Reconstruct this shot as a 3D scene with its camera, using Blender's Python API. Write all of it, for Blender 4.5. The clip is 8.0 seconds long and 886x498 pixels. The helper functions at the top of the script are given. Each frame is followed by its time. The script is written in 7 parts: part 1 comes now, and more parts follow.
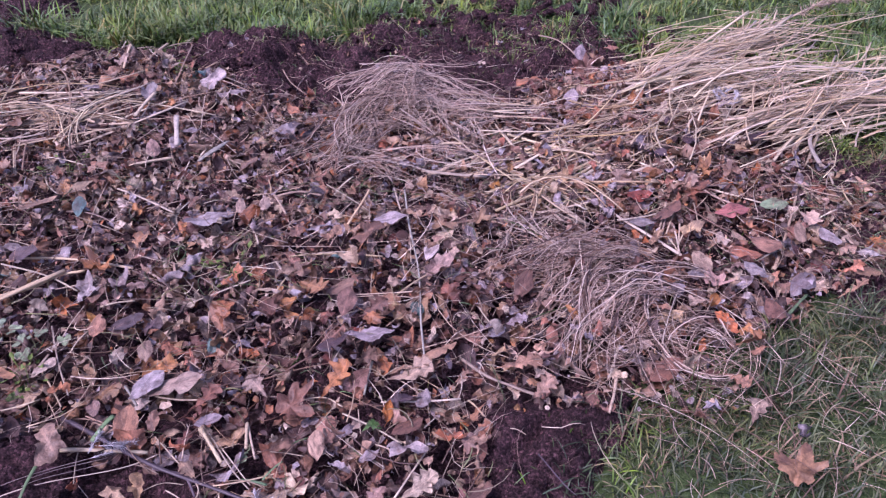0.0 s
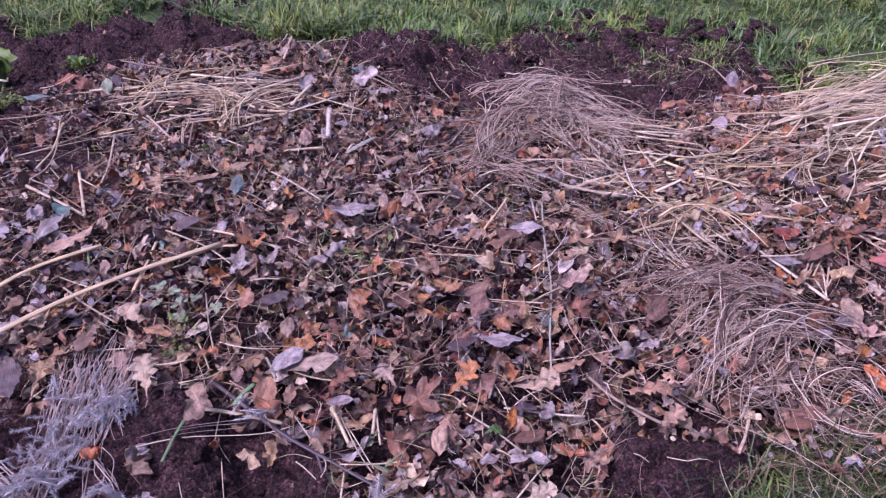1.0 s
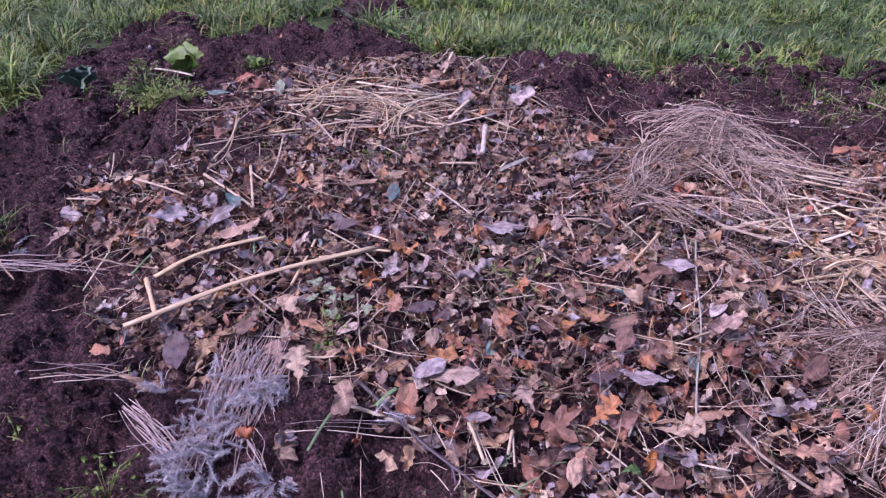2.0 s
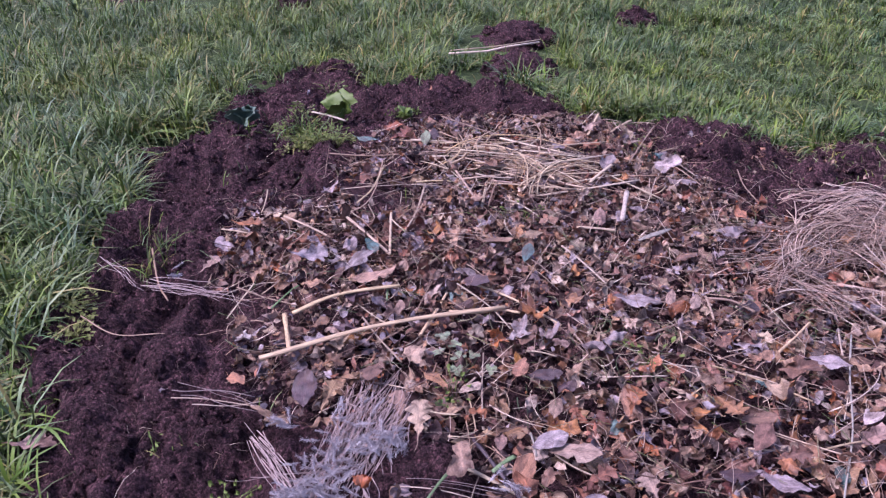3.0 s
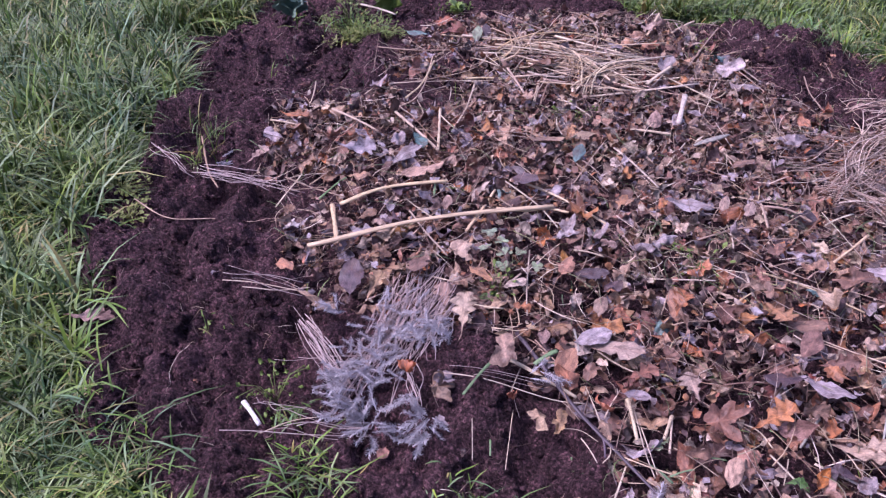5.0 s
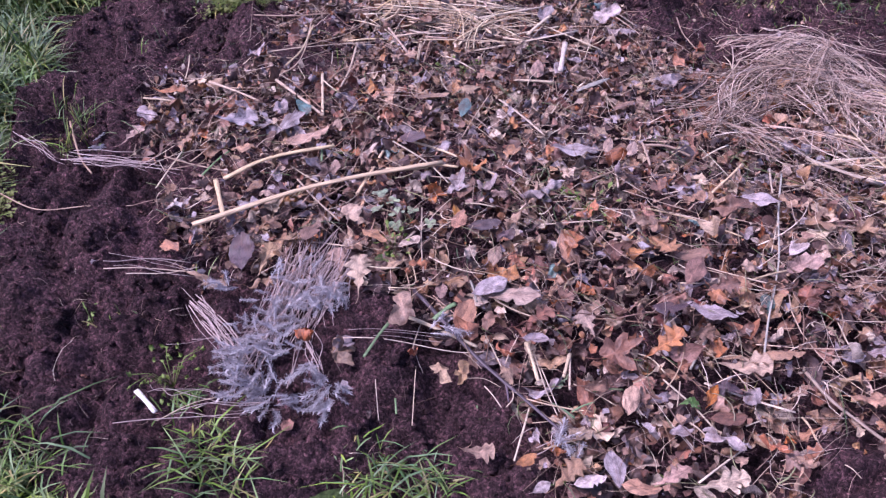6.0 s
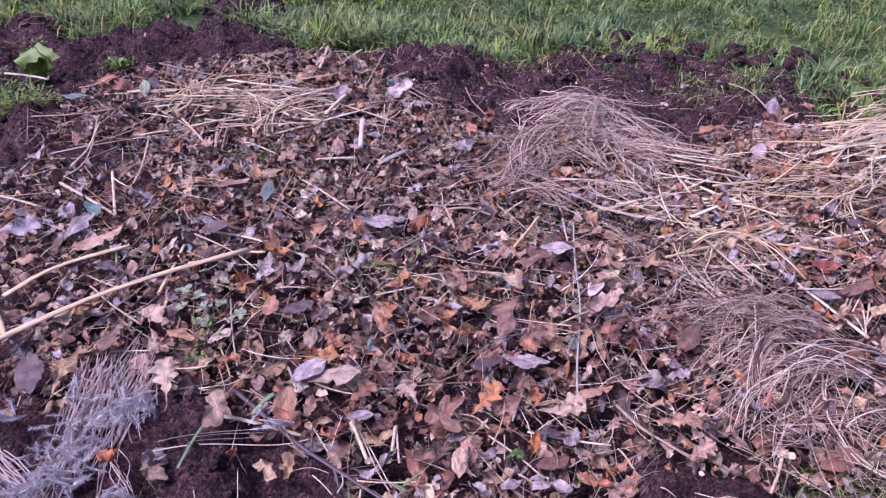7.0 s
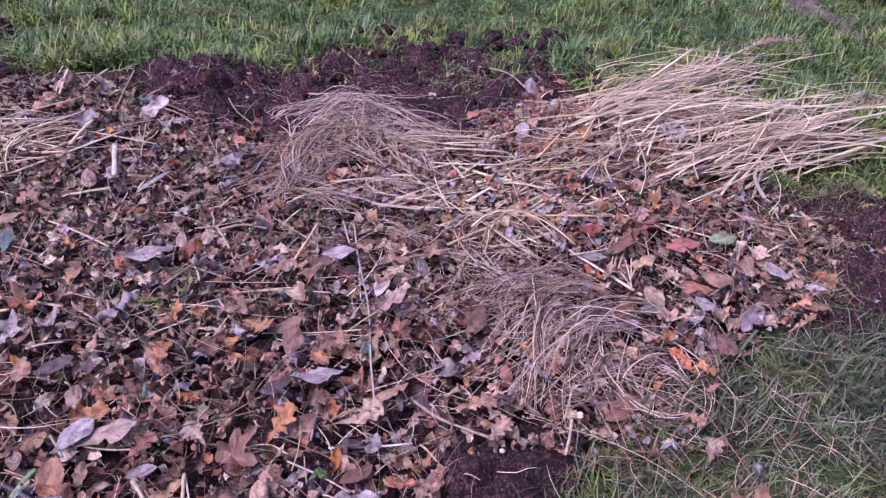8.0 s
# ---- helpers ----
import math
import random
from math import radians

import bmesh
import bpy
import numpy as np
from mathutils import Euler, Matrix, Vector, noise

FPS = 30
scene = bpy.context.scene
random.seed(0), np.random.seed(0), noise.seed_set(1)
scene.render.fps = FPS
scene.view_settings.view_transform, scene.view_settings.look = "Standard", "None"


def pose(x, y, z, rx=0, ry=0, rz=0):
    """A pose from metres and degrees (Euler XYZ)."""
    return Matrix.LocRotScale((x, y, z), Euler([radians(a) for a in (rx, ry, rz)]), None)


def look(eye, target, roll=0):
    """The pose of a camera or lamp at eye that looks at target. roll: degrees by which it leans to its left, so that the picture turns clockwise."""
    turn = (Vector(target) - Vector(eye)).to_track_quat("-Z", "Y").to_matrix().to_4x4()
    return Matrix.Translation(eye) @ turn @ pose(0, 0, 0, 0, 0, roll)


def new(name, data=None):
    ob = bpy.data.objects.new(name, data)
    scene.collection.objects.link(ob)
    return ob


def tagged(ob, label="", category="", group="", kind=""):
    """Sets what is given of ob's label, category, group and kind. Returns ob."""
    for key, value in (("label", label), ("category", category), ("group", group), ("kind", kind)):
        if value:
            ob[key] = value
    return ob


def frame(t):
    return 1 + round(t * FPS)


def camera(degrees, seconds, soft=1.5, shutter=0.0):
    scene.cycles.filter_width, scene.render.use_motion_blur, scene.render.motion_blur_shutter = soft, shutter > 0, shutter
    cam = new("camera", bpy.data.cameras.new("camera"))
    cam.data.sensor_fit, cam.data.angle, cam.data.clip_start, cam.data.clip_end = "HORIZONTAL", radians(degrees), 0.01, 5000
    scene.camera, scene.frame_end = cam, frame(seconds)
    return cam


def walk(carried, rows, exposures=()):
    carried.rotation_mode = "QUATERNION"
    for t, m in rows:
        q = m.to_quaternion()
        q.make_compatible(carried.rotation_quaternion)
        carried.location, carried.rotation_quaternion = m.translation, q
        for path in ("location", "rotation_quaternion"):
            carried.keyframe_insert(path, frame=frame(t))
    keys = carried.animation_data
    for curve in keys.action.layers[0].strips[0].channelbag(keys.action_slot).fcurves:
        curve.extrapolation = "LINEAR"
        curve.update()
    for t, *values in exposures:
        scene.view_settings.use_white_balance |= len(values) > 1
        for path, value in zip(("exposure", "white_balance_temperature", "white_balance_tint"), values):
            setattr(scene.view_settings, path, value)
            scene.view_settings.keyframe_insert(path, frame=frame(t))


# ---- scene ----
cam = camera(62.5, 8.0, soft=1.3)
# seconds, eye x y z, yaw, pitch, roll
ROWS = [
    (0.0, -0.000, -0.000, 1.200, 0.00, -36.33, -0.26),
    (0.5, -0.033, -0.011, 1.205, 4.79, -36.15, -0.03),
    (1.0, -0.071, -0.023, 1.209, 10.23, -35.66, 0.37),
    (1.5, -0.107, -0.035, 1.217, 15.85, -35.50, 0.24),
    (2.0, -0.142, -0.044, 1.227, 21.61, -34.59, 0.24),
    (2.2, -0.153, -0.047, 1.229, 24.64, -34.26, -0.02),
    (3.3, -0.180, -0.034, 1.257, 34.52, -29.94, -0.61),
    (3.5, -0.181, -0.035, 1.257, 35.11, -29.72, -1.02),
    (4.0, -0.189, -0.048, 1.247, 36.76, -31.44, -0.58),
    (4.5, -0.190, -0.058, 1.230, 37.80, -34.41, -0.38),
    (4.7, -0.192, -0.059, 1.224, 37.75, -36.06, -0.06),
    (5.8, -0.153, -0.039, 1.188, 30.44, -40.06, -0.32),
    (6.0, -0.143, -0.032, 1.186, 28.21, -40.25, -0.18),
    (6.5, -0.114, -0.011, 1.191, 20.80, -37.84, 1.00),
    (7.0, -0.086, -0.002, 1.195, 12.58, -34.53, 1.74),
    (7.5, -0.052, 0.012, 1.199, 5.69, -33.80, 2.20),
    (8.0, -0.004, 0.049, 1.187, -4.83, -34.04, 2.54),
]
walk(cam, [(t, pose(x, y, z, 90 + pitch, 0, yaw) @ pose(0, 0, 0, 0, 0, roll)) for t, x, y, z, yaw, pitch, roll in ROWS],
     exposures=((0.0, 0.87, 5425, 45), (2.2, 0.93, 5445, 44), (3.3, 1.0, 5525, 42), (4.7, 1.04, 5500, 42.5), (5.8, 1.12, 5475, 42), (6.6, 1.16, 5455, 42), (7.4, 1.0, 5415, 44), (8.0, 0.91, 5400, 44.5)))

# ---- light: a dull overcast afternoon ----
world = bpy.data.worlds.new("overcast_sky")
scene.world = world
world.use_nodes = True
wn = world.node_tree
sky = wn.nodes.new("ShaderNodeTexSky")
sky.sky_type, sky.sun_disc = "NISHITA", False
sky.sun_elevation, sky.sun_rotation = radians(58), radians(248)
sky.air_density, sky.dust_density, sky.ozone_density = 1.0, 3.0, 1.0
wn.links.new(sky.outputs["Color"], wn.nodes["Background"].inputs["Color"])
wn.nodes["Background"].inputs["Strength"].default_value = 0.1
sun_data = bpy.data.lights.new("sun", "SUN")
sun_data.energy, sun_data.angle, sun_data.color = 2.15, radians(25), (1.0, 0.95, 0.9)
sun = new("sun", sun_data)
sun.matrix_world = look((-5, -2, 9), (0, 1.5, 0))

# ---- numbers: noise, terrain, outlines ----
rng = np.random.default_rng(7)


def vnoise(x, y, seed=0):
    """Smooth value noise, 0 to 1."""
    xi, yi = np.floor(x), np.floor(y)
    u, v = x - xi, y - yi
    u, v = u * u * (3 - 2 * u), v * v * (3 - 2 * v)

    def corner(a, b):
        s = np.sin(a * 127.1 + b * 311.7 + seed * 74.7) * 43758.5453
        return s - np.floor(s)
    return (corner(xi, yi) * (1 - u) + corner(xi + 1, yi) * u) * (1 - v) + (corner(xi, yi + 1) * (1 - u) + corner(xi + 1, yi + 1) * u) * v


def fbm(x, y, size, octaves=3, seed=0):
    total, amp, norm = 0.0, 1.0, 0.0
    for k in range(octaves):
        total = total + amp * vnoise(x / size + 17.3 * k, y / size - 9.1 * k, seed + k)
        norm, amp, size = norm + amp, amp * 0.5, size * 0.47
    return total / norm


def step(a, b, x):
    t = np.clip((x - a) / (b - a), 0, 1)
    return t * t * (3 - 2 * t)


# broad humps of the heap: centre, spread, height
HUMPS = [
    (-0.65, 1.95, 0.45, 0.40, 0.037),
    (-1.45, 1.75, 0.55, 0.50, 0.060),
    (-1.30, 2.70, 0.70, 0.45, 0.084),
    (-0.20, 2.50, 0.40, 0.40, -0.024),
    (-1.00, 1.20, 0.60, 0.35, 0.050),
    (0.50, 2.10, 0.60, 0.60, -0.000),
    (-2.20, 1.60, 0.50, 0.70, 0.015),
    (-0.30, 1.30, 0.50, 0.35, 0.041),
]


def level(x, y):
    """The broad shape of the ground."""
    x, y = np.asarray(x, float), np.asarray(y, float)
    z = 0.0 * x
    for a, b, s, t, k in HUMPS:
        z = z + k * np.exp(-((x - a) / s) ** 2 / 2 - ((y - b) / t) ** 2 / 2)
    return z


BED = np.array([(-3.0, 3.1), (-3.06, 2.57), (-2.78, 1.95), (-2.83, 1.69), (-2.55, 1.45), (-2.28, 1.13), (-2.11, 0.98), (-2.03, 0.73), (-1.83, 0.57), (-1.66, 0.45),
                (-1.45, 0.29), (-1.1, 0.25), (-0.9, 0.19), (-0.68, 0.5), (-0.4, 0.5), (0.06, 0.6), (0.2, 0.8), (0.35, 1.0), (0.48, 1.13), (0.67, 1.26),
                (0.95, 1.43), (1.25, 1.38), (1.56, 1.6), (1.62, 2.05), (1.42, 2.25), (1.2, 2.7), (0.95, 3.0), (0.81, 3.08), (0.71, 3.4), (0.33, 3.57)])
BED_BACK = np.array([(-0.06, 3.48), (-0.36, 3.4), (-0.5, 3.12), (-0.73, 3.14), (-0.94, 3.08), (-1.07, 3.04), (-1.34, 2.87), (-1.84, 3.05), (-2.25, 3.17), (-2.33, 2.88), (-2.53, 2.89)])
BED = np.concatenate([BED, BED_BACK])
LITTER = np.array([(-1.38, 0.86), (-1.8, 1.14), (-1.95, 1.37), (-1.85, 1.75), (-2.0, 2.29), (-1.75, 2.55), (-1.25, 2.84), (-0.75, 2.6), (-0.45, 2.42), (-0.1, 2.6),
                   (0.35, 2.6), (0.6, 2.85), (0.85, 2.75), (1.0, 2.3), (1.38, 1.9), (1.2, 1.5), (0.95, 1.38), (0.66, 1.2), (0.6, 1.0), (0.36, 1.02),
                   (0.12, 1.0), (0.06, 0.76), (-0.1, 0.6), (-0.32, 0.62), (-0.4, 0.74), (-0.48, 0.85), (-0.75, 0.9), (-1.0, 0.85), (-1.2, 0.78)])


def inside(x, y, poly):
    """Metres inside the outline (outside: minus)."""
    x, y = np.asarray(x, float), np.asarray(y, float)
    best, odd = np.full(x.shape, 1e9), np.zeros(x.shape, bool)
    for (ax, ay), (bx, by) in zip(poly, np.roll(poly, -1, axis=0)):
        ex, ey = bx - ax, by - ay
        t = np.clip(((x - ax) * ex + (y - ay) * ey) / (ex * ex + ey * ey), 0, 1)
        best = np.minimum(best, np.hypot(x - ax - t * ex, y - ay - t * ey))
        odd ^= ((ay > y) != (by > y)) & (x < ex * (y - ay) / (ey if ey else 1e-9) + ax)
    return np.where(odd, best, -best)


# hollows dug in the soil, and loose heaps of it: centre, radius, depth or height
HOLLOWS = [(-0.45, 2.66, 0.12, -0.05), (0.18, 2.86, 0.16, -0.05), (-0.2, 2.95, 0.12, -0.03), (0.3, 3.1, 0.14, -0.04), (-2.2, 1.75, 0.2, -0.02),
           (-2.72, 2.9, 0.17, 0.055), (-2.69, 2.04, 0.08, -0.05), (-2.22, 1.18, 0.15, 0.045), (-0.35, 1.17, 0.07, -0.03), (-0.3, 0.97, 0.06, -0.025), (-2.1, 3.0, 0.2, 0.06), (-1.65, 2.93, 0.2, 0.05), (-0.75, 2.95, 0.16, 0.04), (-2.45, 1.7, 0.25, 0.05), (-2.05, 1.45, 0.2, 0.03),
           (-1.58, 0.7, 0.24, 0.06), (-0.2, 3.2, 0.15, 0.05), (0.5, 3.2, 0.14, 0.05), (-0.7, 0.5, 0.14, 0.03), (-1.75, 1.72, 0.14, 0.04), (-1.66, 2.01, 0.11, 0.07)]


def clumpy(x, y, size, seed):
    """Rounded lumps with sharp creases between them, 0 to 1."""
    return 2 * np.abs(fbm(x, y, size, 1, seed) - 0.5)


def soil_level(x, y):
    """The height of the dug soil."""
    x, y = np.asarray(x, float), np.asarray(y, float)
    edge = inside(x, y, BED) + 0.14 * (fbm(x, y, 0.22, 3, 5) - 0.5)
    cover = step(-0.05, 0.12, inside(x, y, LITTER))
    u, w = 0.8 * x + 0.6 * y, 0.8 * y - 0.6 * x
    lumps = (fbm(x, y, 0.2, 2, 11) - 0.5) * 0.085 + (clumpy(u, w, 0.15, 21) - 0.35) * 0.07 + (clumpy(w, u, 0.062, 31) - 0.35) * 0.038
    lumps = lumps + (clumpy(u + 0.2 * w, w, 0.031, 41) - 0.35) * 0.02 + (clumpy(x + 0.4 * y, y - 0.4 * x, 0.0165, 43) - 0.35) * 0.012
    z = level(x, y) + lumps * (1 - 0.6 * cover)
    for a, b, r, k in HOLLOWS:
        z = z + k * np.exp(-(((x - a) ** 2 + (y - b) ** 2) / r ** 2))
    return z + 0.045 * step(-0.05, 0.07, edge) - 0.03 - 0.035 * cover - 0.1 * (1 - step(-0.2, -0.04, edge))


def lawn_level(x, y):
    x, y = np.asarray(x, float), np.asarray(y, float)
    return level(x, y) + (fbm(x, y, 0.7, 3, 51) - 0.5) * 0.05 - 0.06 * step(-0.08, 0.12, inside(x, y, BED))


def top_level(x, y):
    return np.maximum(soil_level(x, y), lawn_level(x, y))


# ---- mesh helpers ----
def mesh_of(name, verts, faces, uv=None, smooth=True):
    """A mesh from vertices and faces that all have the same number of corners."""
    verts, faces = np.asarray(verts, np.float32), np.asarray(faces, np.int32)
    me = bpy.data.meshes.new(name)
    n, k = faces.shape
    me.vertices.add(len(verts))
    me.vertices.foreach_set("co", verts.ravel())
    me.loops.add(n * k)
    me.loops.foreach_set("vertex_index", faces.ravel())
    me.polygons.add(n)
    me.polygons.foreach_set("loop_start", np.arange(0, n * k, k, dtype=np.int32))
    me.polygons.foreach_set("loop_total", np.full(n, k, np.int32))
    me.polygons.foreach_set("use_smooth", np.full(n, smooth, bool))
    if uv is not None:
        layer = me.uv_layers.new(name="UVMap")
        layer.data.foreach_set("uv", np.asarray(uv, np.float32)[faces.ravel()].ravel())
    me.update(calc_edges=True)
    me.validate()
    return me


class Pile:
    """Gathers many pieces into one mesh."""

    def __init__(self):
        self.v, self.f, self.u, self.n = [], [], [], 0

    def add(self, v, f, u=None):
        self.v.append(np.asarray(v, np.float32))
        self.f.append(np.asarray(f, np.int32) + self.n)
        self.u.append(np.zeros((len(v), 2), np.float32) if u is None else np.asarray(u, np.float32))
        self.n += len(v)

    def mesh(self, name):
        return mesh_of(name, np.concatenate(self.v), np.concatenate(self.f), np.concatenate(self.u))


def thing(name, me, material, label="", category="", group="", kind="", parent=None):
    ob = new(name, me)
    if not me.materials:
        me.materials.append(material)
    if parent is not None:
        ob.parent, ob.matrix_parent_inverse = parent, parent.matrix_world.inverted()
    return tagged(ob, label, category, group, kind)


def part(name, me, material, parent, label=""):
    return thing(name, me, material, label, parent=parent)


def holder(name, x, y, z, label, category, group=""):
    ob = new(name)
    ob.location = (x, y, z)
    bpy.context.view_layer.update()
    return tagged(ob, label, category, group)


def smooth_line(pts, n):
    """n points of a smooth curve through pts."""
    p = np.asarray(pts, float)
    if len(p) == 2:
        t = np.linspace(0, 1, n)[:, None]
        return p[0] * (1 - t) + p[1] * t
    q = np.concatenate([[2 * p[0] - p[1]], p, [2 * p[-1] - p[-2]]])
    out = []
    for s in np.linspace(0, len(p) - 1 - 1e-9, n):
        i = int(s)
        t = s - i
        a, b, c, d = q[i:i + 4]
        out.append(0.5 * (2 * b + (c - a) * t + (2 * a - 5 * b + 4 * c - d) * t * t + (3 * b - a - 3 * c + d) * t ** 3))
    return np.array(out)


def tube(line, radius, sides=5, flat=1.0):
    """A closed tube of triangles along a line; radius: one number, or one for each point."""
    line = np.asarray(line, float)
    n = len(line)
    r = np.broadcast_to(np.asarray(radius, float), (n,))
    tan = np.gradient(line, axis=0)
    tan /= np.linalg.norm(tan, axis=1)[:, None] + 1e-12
    ref = np.array([0.0, 0.0, 1.0]) if abs(tan[0, 2]) < 0.9 else np.array([1.0, 0, 0])
    side = np.cross(tan, ref)
    side /= np.linalg.norm(side, axis=1)[:, None] + 1e-12
    up = np.cross(side, tan)
    ang = np.linspace(0, 2 * np.pi, sides, endpoint=False)
    v = line[:, None, :] + r[:, None, None] * (np.cos(ang)[None, :, None] * side[:, None, :] + flat * np.sin(ang)[None, :, None] * up[:, None, :])
    v = np.concatenate([v.reshape(-1, 3), line[:1], line[-1:]])
    i = np.arange(n - 1)[:, None] * sides
    j = np.arange(sides)[None, :]
    a, b = (i + j).ravel(), (i + (j + 1) % sides).ravel()
    f = np.concatenate([np.c_[a, b, b + sides], np.c_[a, b + sides, a + sides]])
    k = np.arange(sides)
    caps = [np.c_[np.full(sides, n * sides), (k + 1) % sides, k], np.c_[np.full(sides, n * sides + 1), (n - 1) * sides + k, (n - 1) * sides + (k + 1) % sides]]
    uv = np.c_[np.repeat(np.linspace(0, 1, n), sides), np.tile(ang / 6.28, n)]
    return v, np.concatenate([f, *caps]), np.concatenate([uv, [[0, 0], [1, 0]]])


def turn(heading, pitch, bank):
    h, p, b = radians(heading), radians(pitch), radians(bank)
    return np.array(Euler((b, -p, h)).to_matrix())


# ---- leaf shapes: flat length 1 along x, then curled ----
def strip_leaf(kind, r, n, cols):
    """A leaf along a midrib, from stalk to tip."""
    u = np.linspace(0, 1, n)
    if kind == "oak":
        w = (0.25 + 0.06 * r.random()) * np.sin(np.pi * np.clip(u, 0, 1) ** 1.5) ** 0.8 * (0.45 + 0.55 * u) * 1.25 + 0.014
        waves, deep = (4.0 if n > 15 else 3.2) + 0.9 * r.random(), 0.42 + 0.2 * r.random()
        lobes = [1 - deep * (0.5 + 0.5 * np.cos(2 * np.pi * (waves * u + ph))) * np.clip(1.25 - 0.5 * u, 0, 1) for ph in (r.random(), r.random())]
    else:
        w = (0.2 + 0.07 * r.random()) * np.sin(np.pi * u ** (0.75 + 0.35 * r.random())) ** 0.85 + 0.006
        lobes = [1 + 0.05 * np.cos(2 * np.pi * (7 * u + r.random())) for _ in (0, 1)]
    w[0] = w[-1] = 0.004
    tear = 1 - 0.5 * (r.random(n) < 0.06)
    s = np.linspace(-1, 1, cols)
    half = np.where(s[None, :] < 0, (w * lobes[0] * tear)[:, None], (w * lobes[1])[:, None])
    x = u[:, None] + (0.13 if kind == "oak" else 0.06) * np.abs(s)[None, :] * np.sin(np.pi * u)[:, None]
    y = half * s[None, :]
    cup, arch, roll, wave = np.clip(r.normal(0.0, 1.8), -3, 3), np.clip(r.normal(0.0, 0.5), -0.8, 0.8), np.clip(r.normal(0, 0.5), -0.8, 0.8), 0.04 + 0.06 * r.random()
    z = cup * y ** 2 + arch * (x - 0.5) ** 2 + roll * y * x + wave * np.sin(x * (7 + 4 * r.random()) + 5 * y + 6 * r.random()) * np.abs(s)[None, :] ** 1.5
    z = z + 0.32 * (fbm(x + 7 * r.random(), y + 7 * r.random(), 0.2, 3, 5) - 0.5)
    z = z - 0.05 * np.exp(-(s / 0.25) ** 2)[None, :] * 0.3
    v = np.stack([x - 0.5, y, z], -1).reshape(-1, 3)
    a = (np.arange(n - 1)[:, None] * cols + np.arange(cols - 1)[None, :]).ravel()
    f = np.concatenate([np.c_[a, a + cols, a + cols + 1], np.c_[a, a + cols + 1, a + 1]])
    uv = np.stack([np.repeat(u[:, None], cols, 1), np.repeat(0.5 + 0.5 * s[None, :] * (w / w.max())[:, None], 1, 0)], -1).reshape(-1, 2)
    return v, f, uv


def star_leaf(kind, r, n):
    """A broad leaf or a torn scrap, drawn round its middle."""
    th = np.linspace(0, 2 * np.pi, n, endpoint=False)
    if kind == "maple":
        spikes = [(0.0, 0.34), (0.95, 0.26), (-0.95, 0.26), (1.95, 0.14), (-1.95, 0.14)]
        rad = 0.2 + 0 * th
        for at, high in spikes:
            off = np.abs((th - at - 0.25 * r.normal() + np.pi) % (2 * np.pi) - np.pi)
            rad = np.maximum(rad, 0.2 + high * (0.7 + 0.5 * r.random()) * np.clip(1 - off / (0.42 + 0.2 * r.random()), 0, 1) ** 0.8)
        rad = rad * (1 - 0.3 * (r.random(n) < 0.08)) + 0.022 * r.normal(size=n)
    elif kind == "ivy":
        rad = 0.4 + 0.12 * np.cos(3 * th) + 0.05 * np.cos(5 * th)
    else:
        rad = 0.36 + 0.12 * np.cos(2 * th + r.random()) + 0.07 * np.cos(3 * th + 6 * r.random()) + 0.04 * np.cos(7 * th + 6 * r.random()) + 0.025 * r.normal(size=n)
    rad = np.clip(rad, 0.12, 0.6)
    cup, fold, wave, ph = np.clip(r.normal(0, 0.8), -1.2, 1.2), np.clip(r.normal(0.2, 0.7), -0.8, 1.0), 0.05 + 0.07 * r.random(), 6 * r.random()
    if kind == "ivy":
        cup, fold, wave = 0.1, 0.15, 0.02
    rings = []
    for k in (0.0, 0.35, 0.65, 0.87, 1.0):
        x, y = k * rad * np.cos(th), k * rad * np.sin(th) * 0.88
        z = cup * (x * x + y * y) + fold * np.abs(y) * 0.5 + wave * k * np.sin(3 * th + ph) + 0.03 * k * np.sin(7 * th + ph)
        if kind != "ivy":
            z = z + 0.42 * (fbm(x + ph * 3, y + ph, 0.24, 3, 3) - 0.5) * min(1.0, 2 * k)
        rings.append(np.stack([x, y, z], -1))
    v = np.concatenate([rings[0][:1], *rings[1:]])
    j = np.arange(n)
    j2 = (j + 1) % n
    f = [np.c_[np.zeros(n, int), 1 + j, 1 + j2]]
    for k in (0, 1, 2):
        a, b = 1 + k * n, 1 + (k + 1) * n
        f += [np.c_[a + j, b + j, b + j2], np.c_[a + j, b + j2, a + j2]]
    uv = np.c_[v[:, 0] + 0.5, v[:, 1] + 0.5]
    return v, np.concatenate(f), uv


def curled(v, r, low, high):
    """Rolls a leaf round a line that lies across it at some angle."""
    a, k = 3.14 * r.random(), (low + (high - low) * r.random()) * (1 if r.random() < 0.65 else -1)
    c, s = np.cos(a), np.sin(a)
    p, q = c * v[:, 0] + s * v[:, 1], -s * v[:, 0] + c * v[:, 1]
    q0 = 0.25 * r.normal()
    ang = np.clip(k * (q - q0), -2.6, 2.6)
    rad = 1 / k - v[:, 2]
    q, z = q0 + np.sin(ang) * rad, 1 / k - np.cos(ang) * rad
    return np.stack([c * p - s * q, s * p + c * q, z], -1)


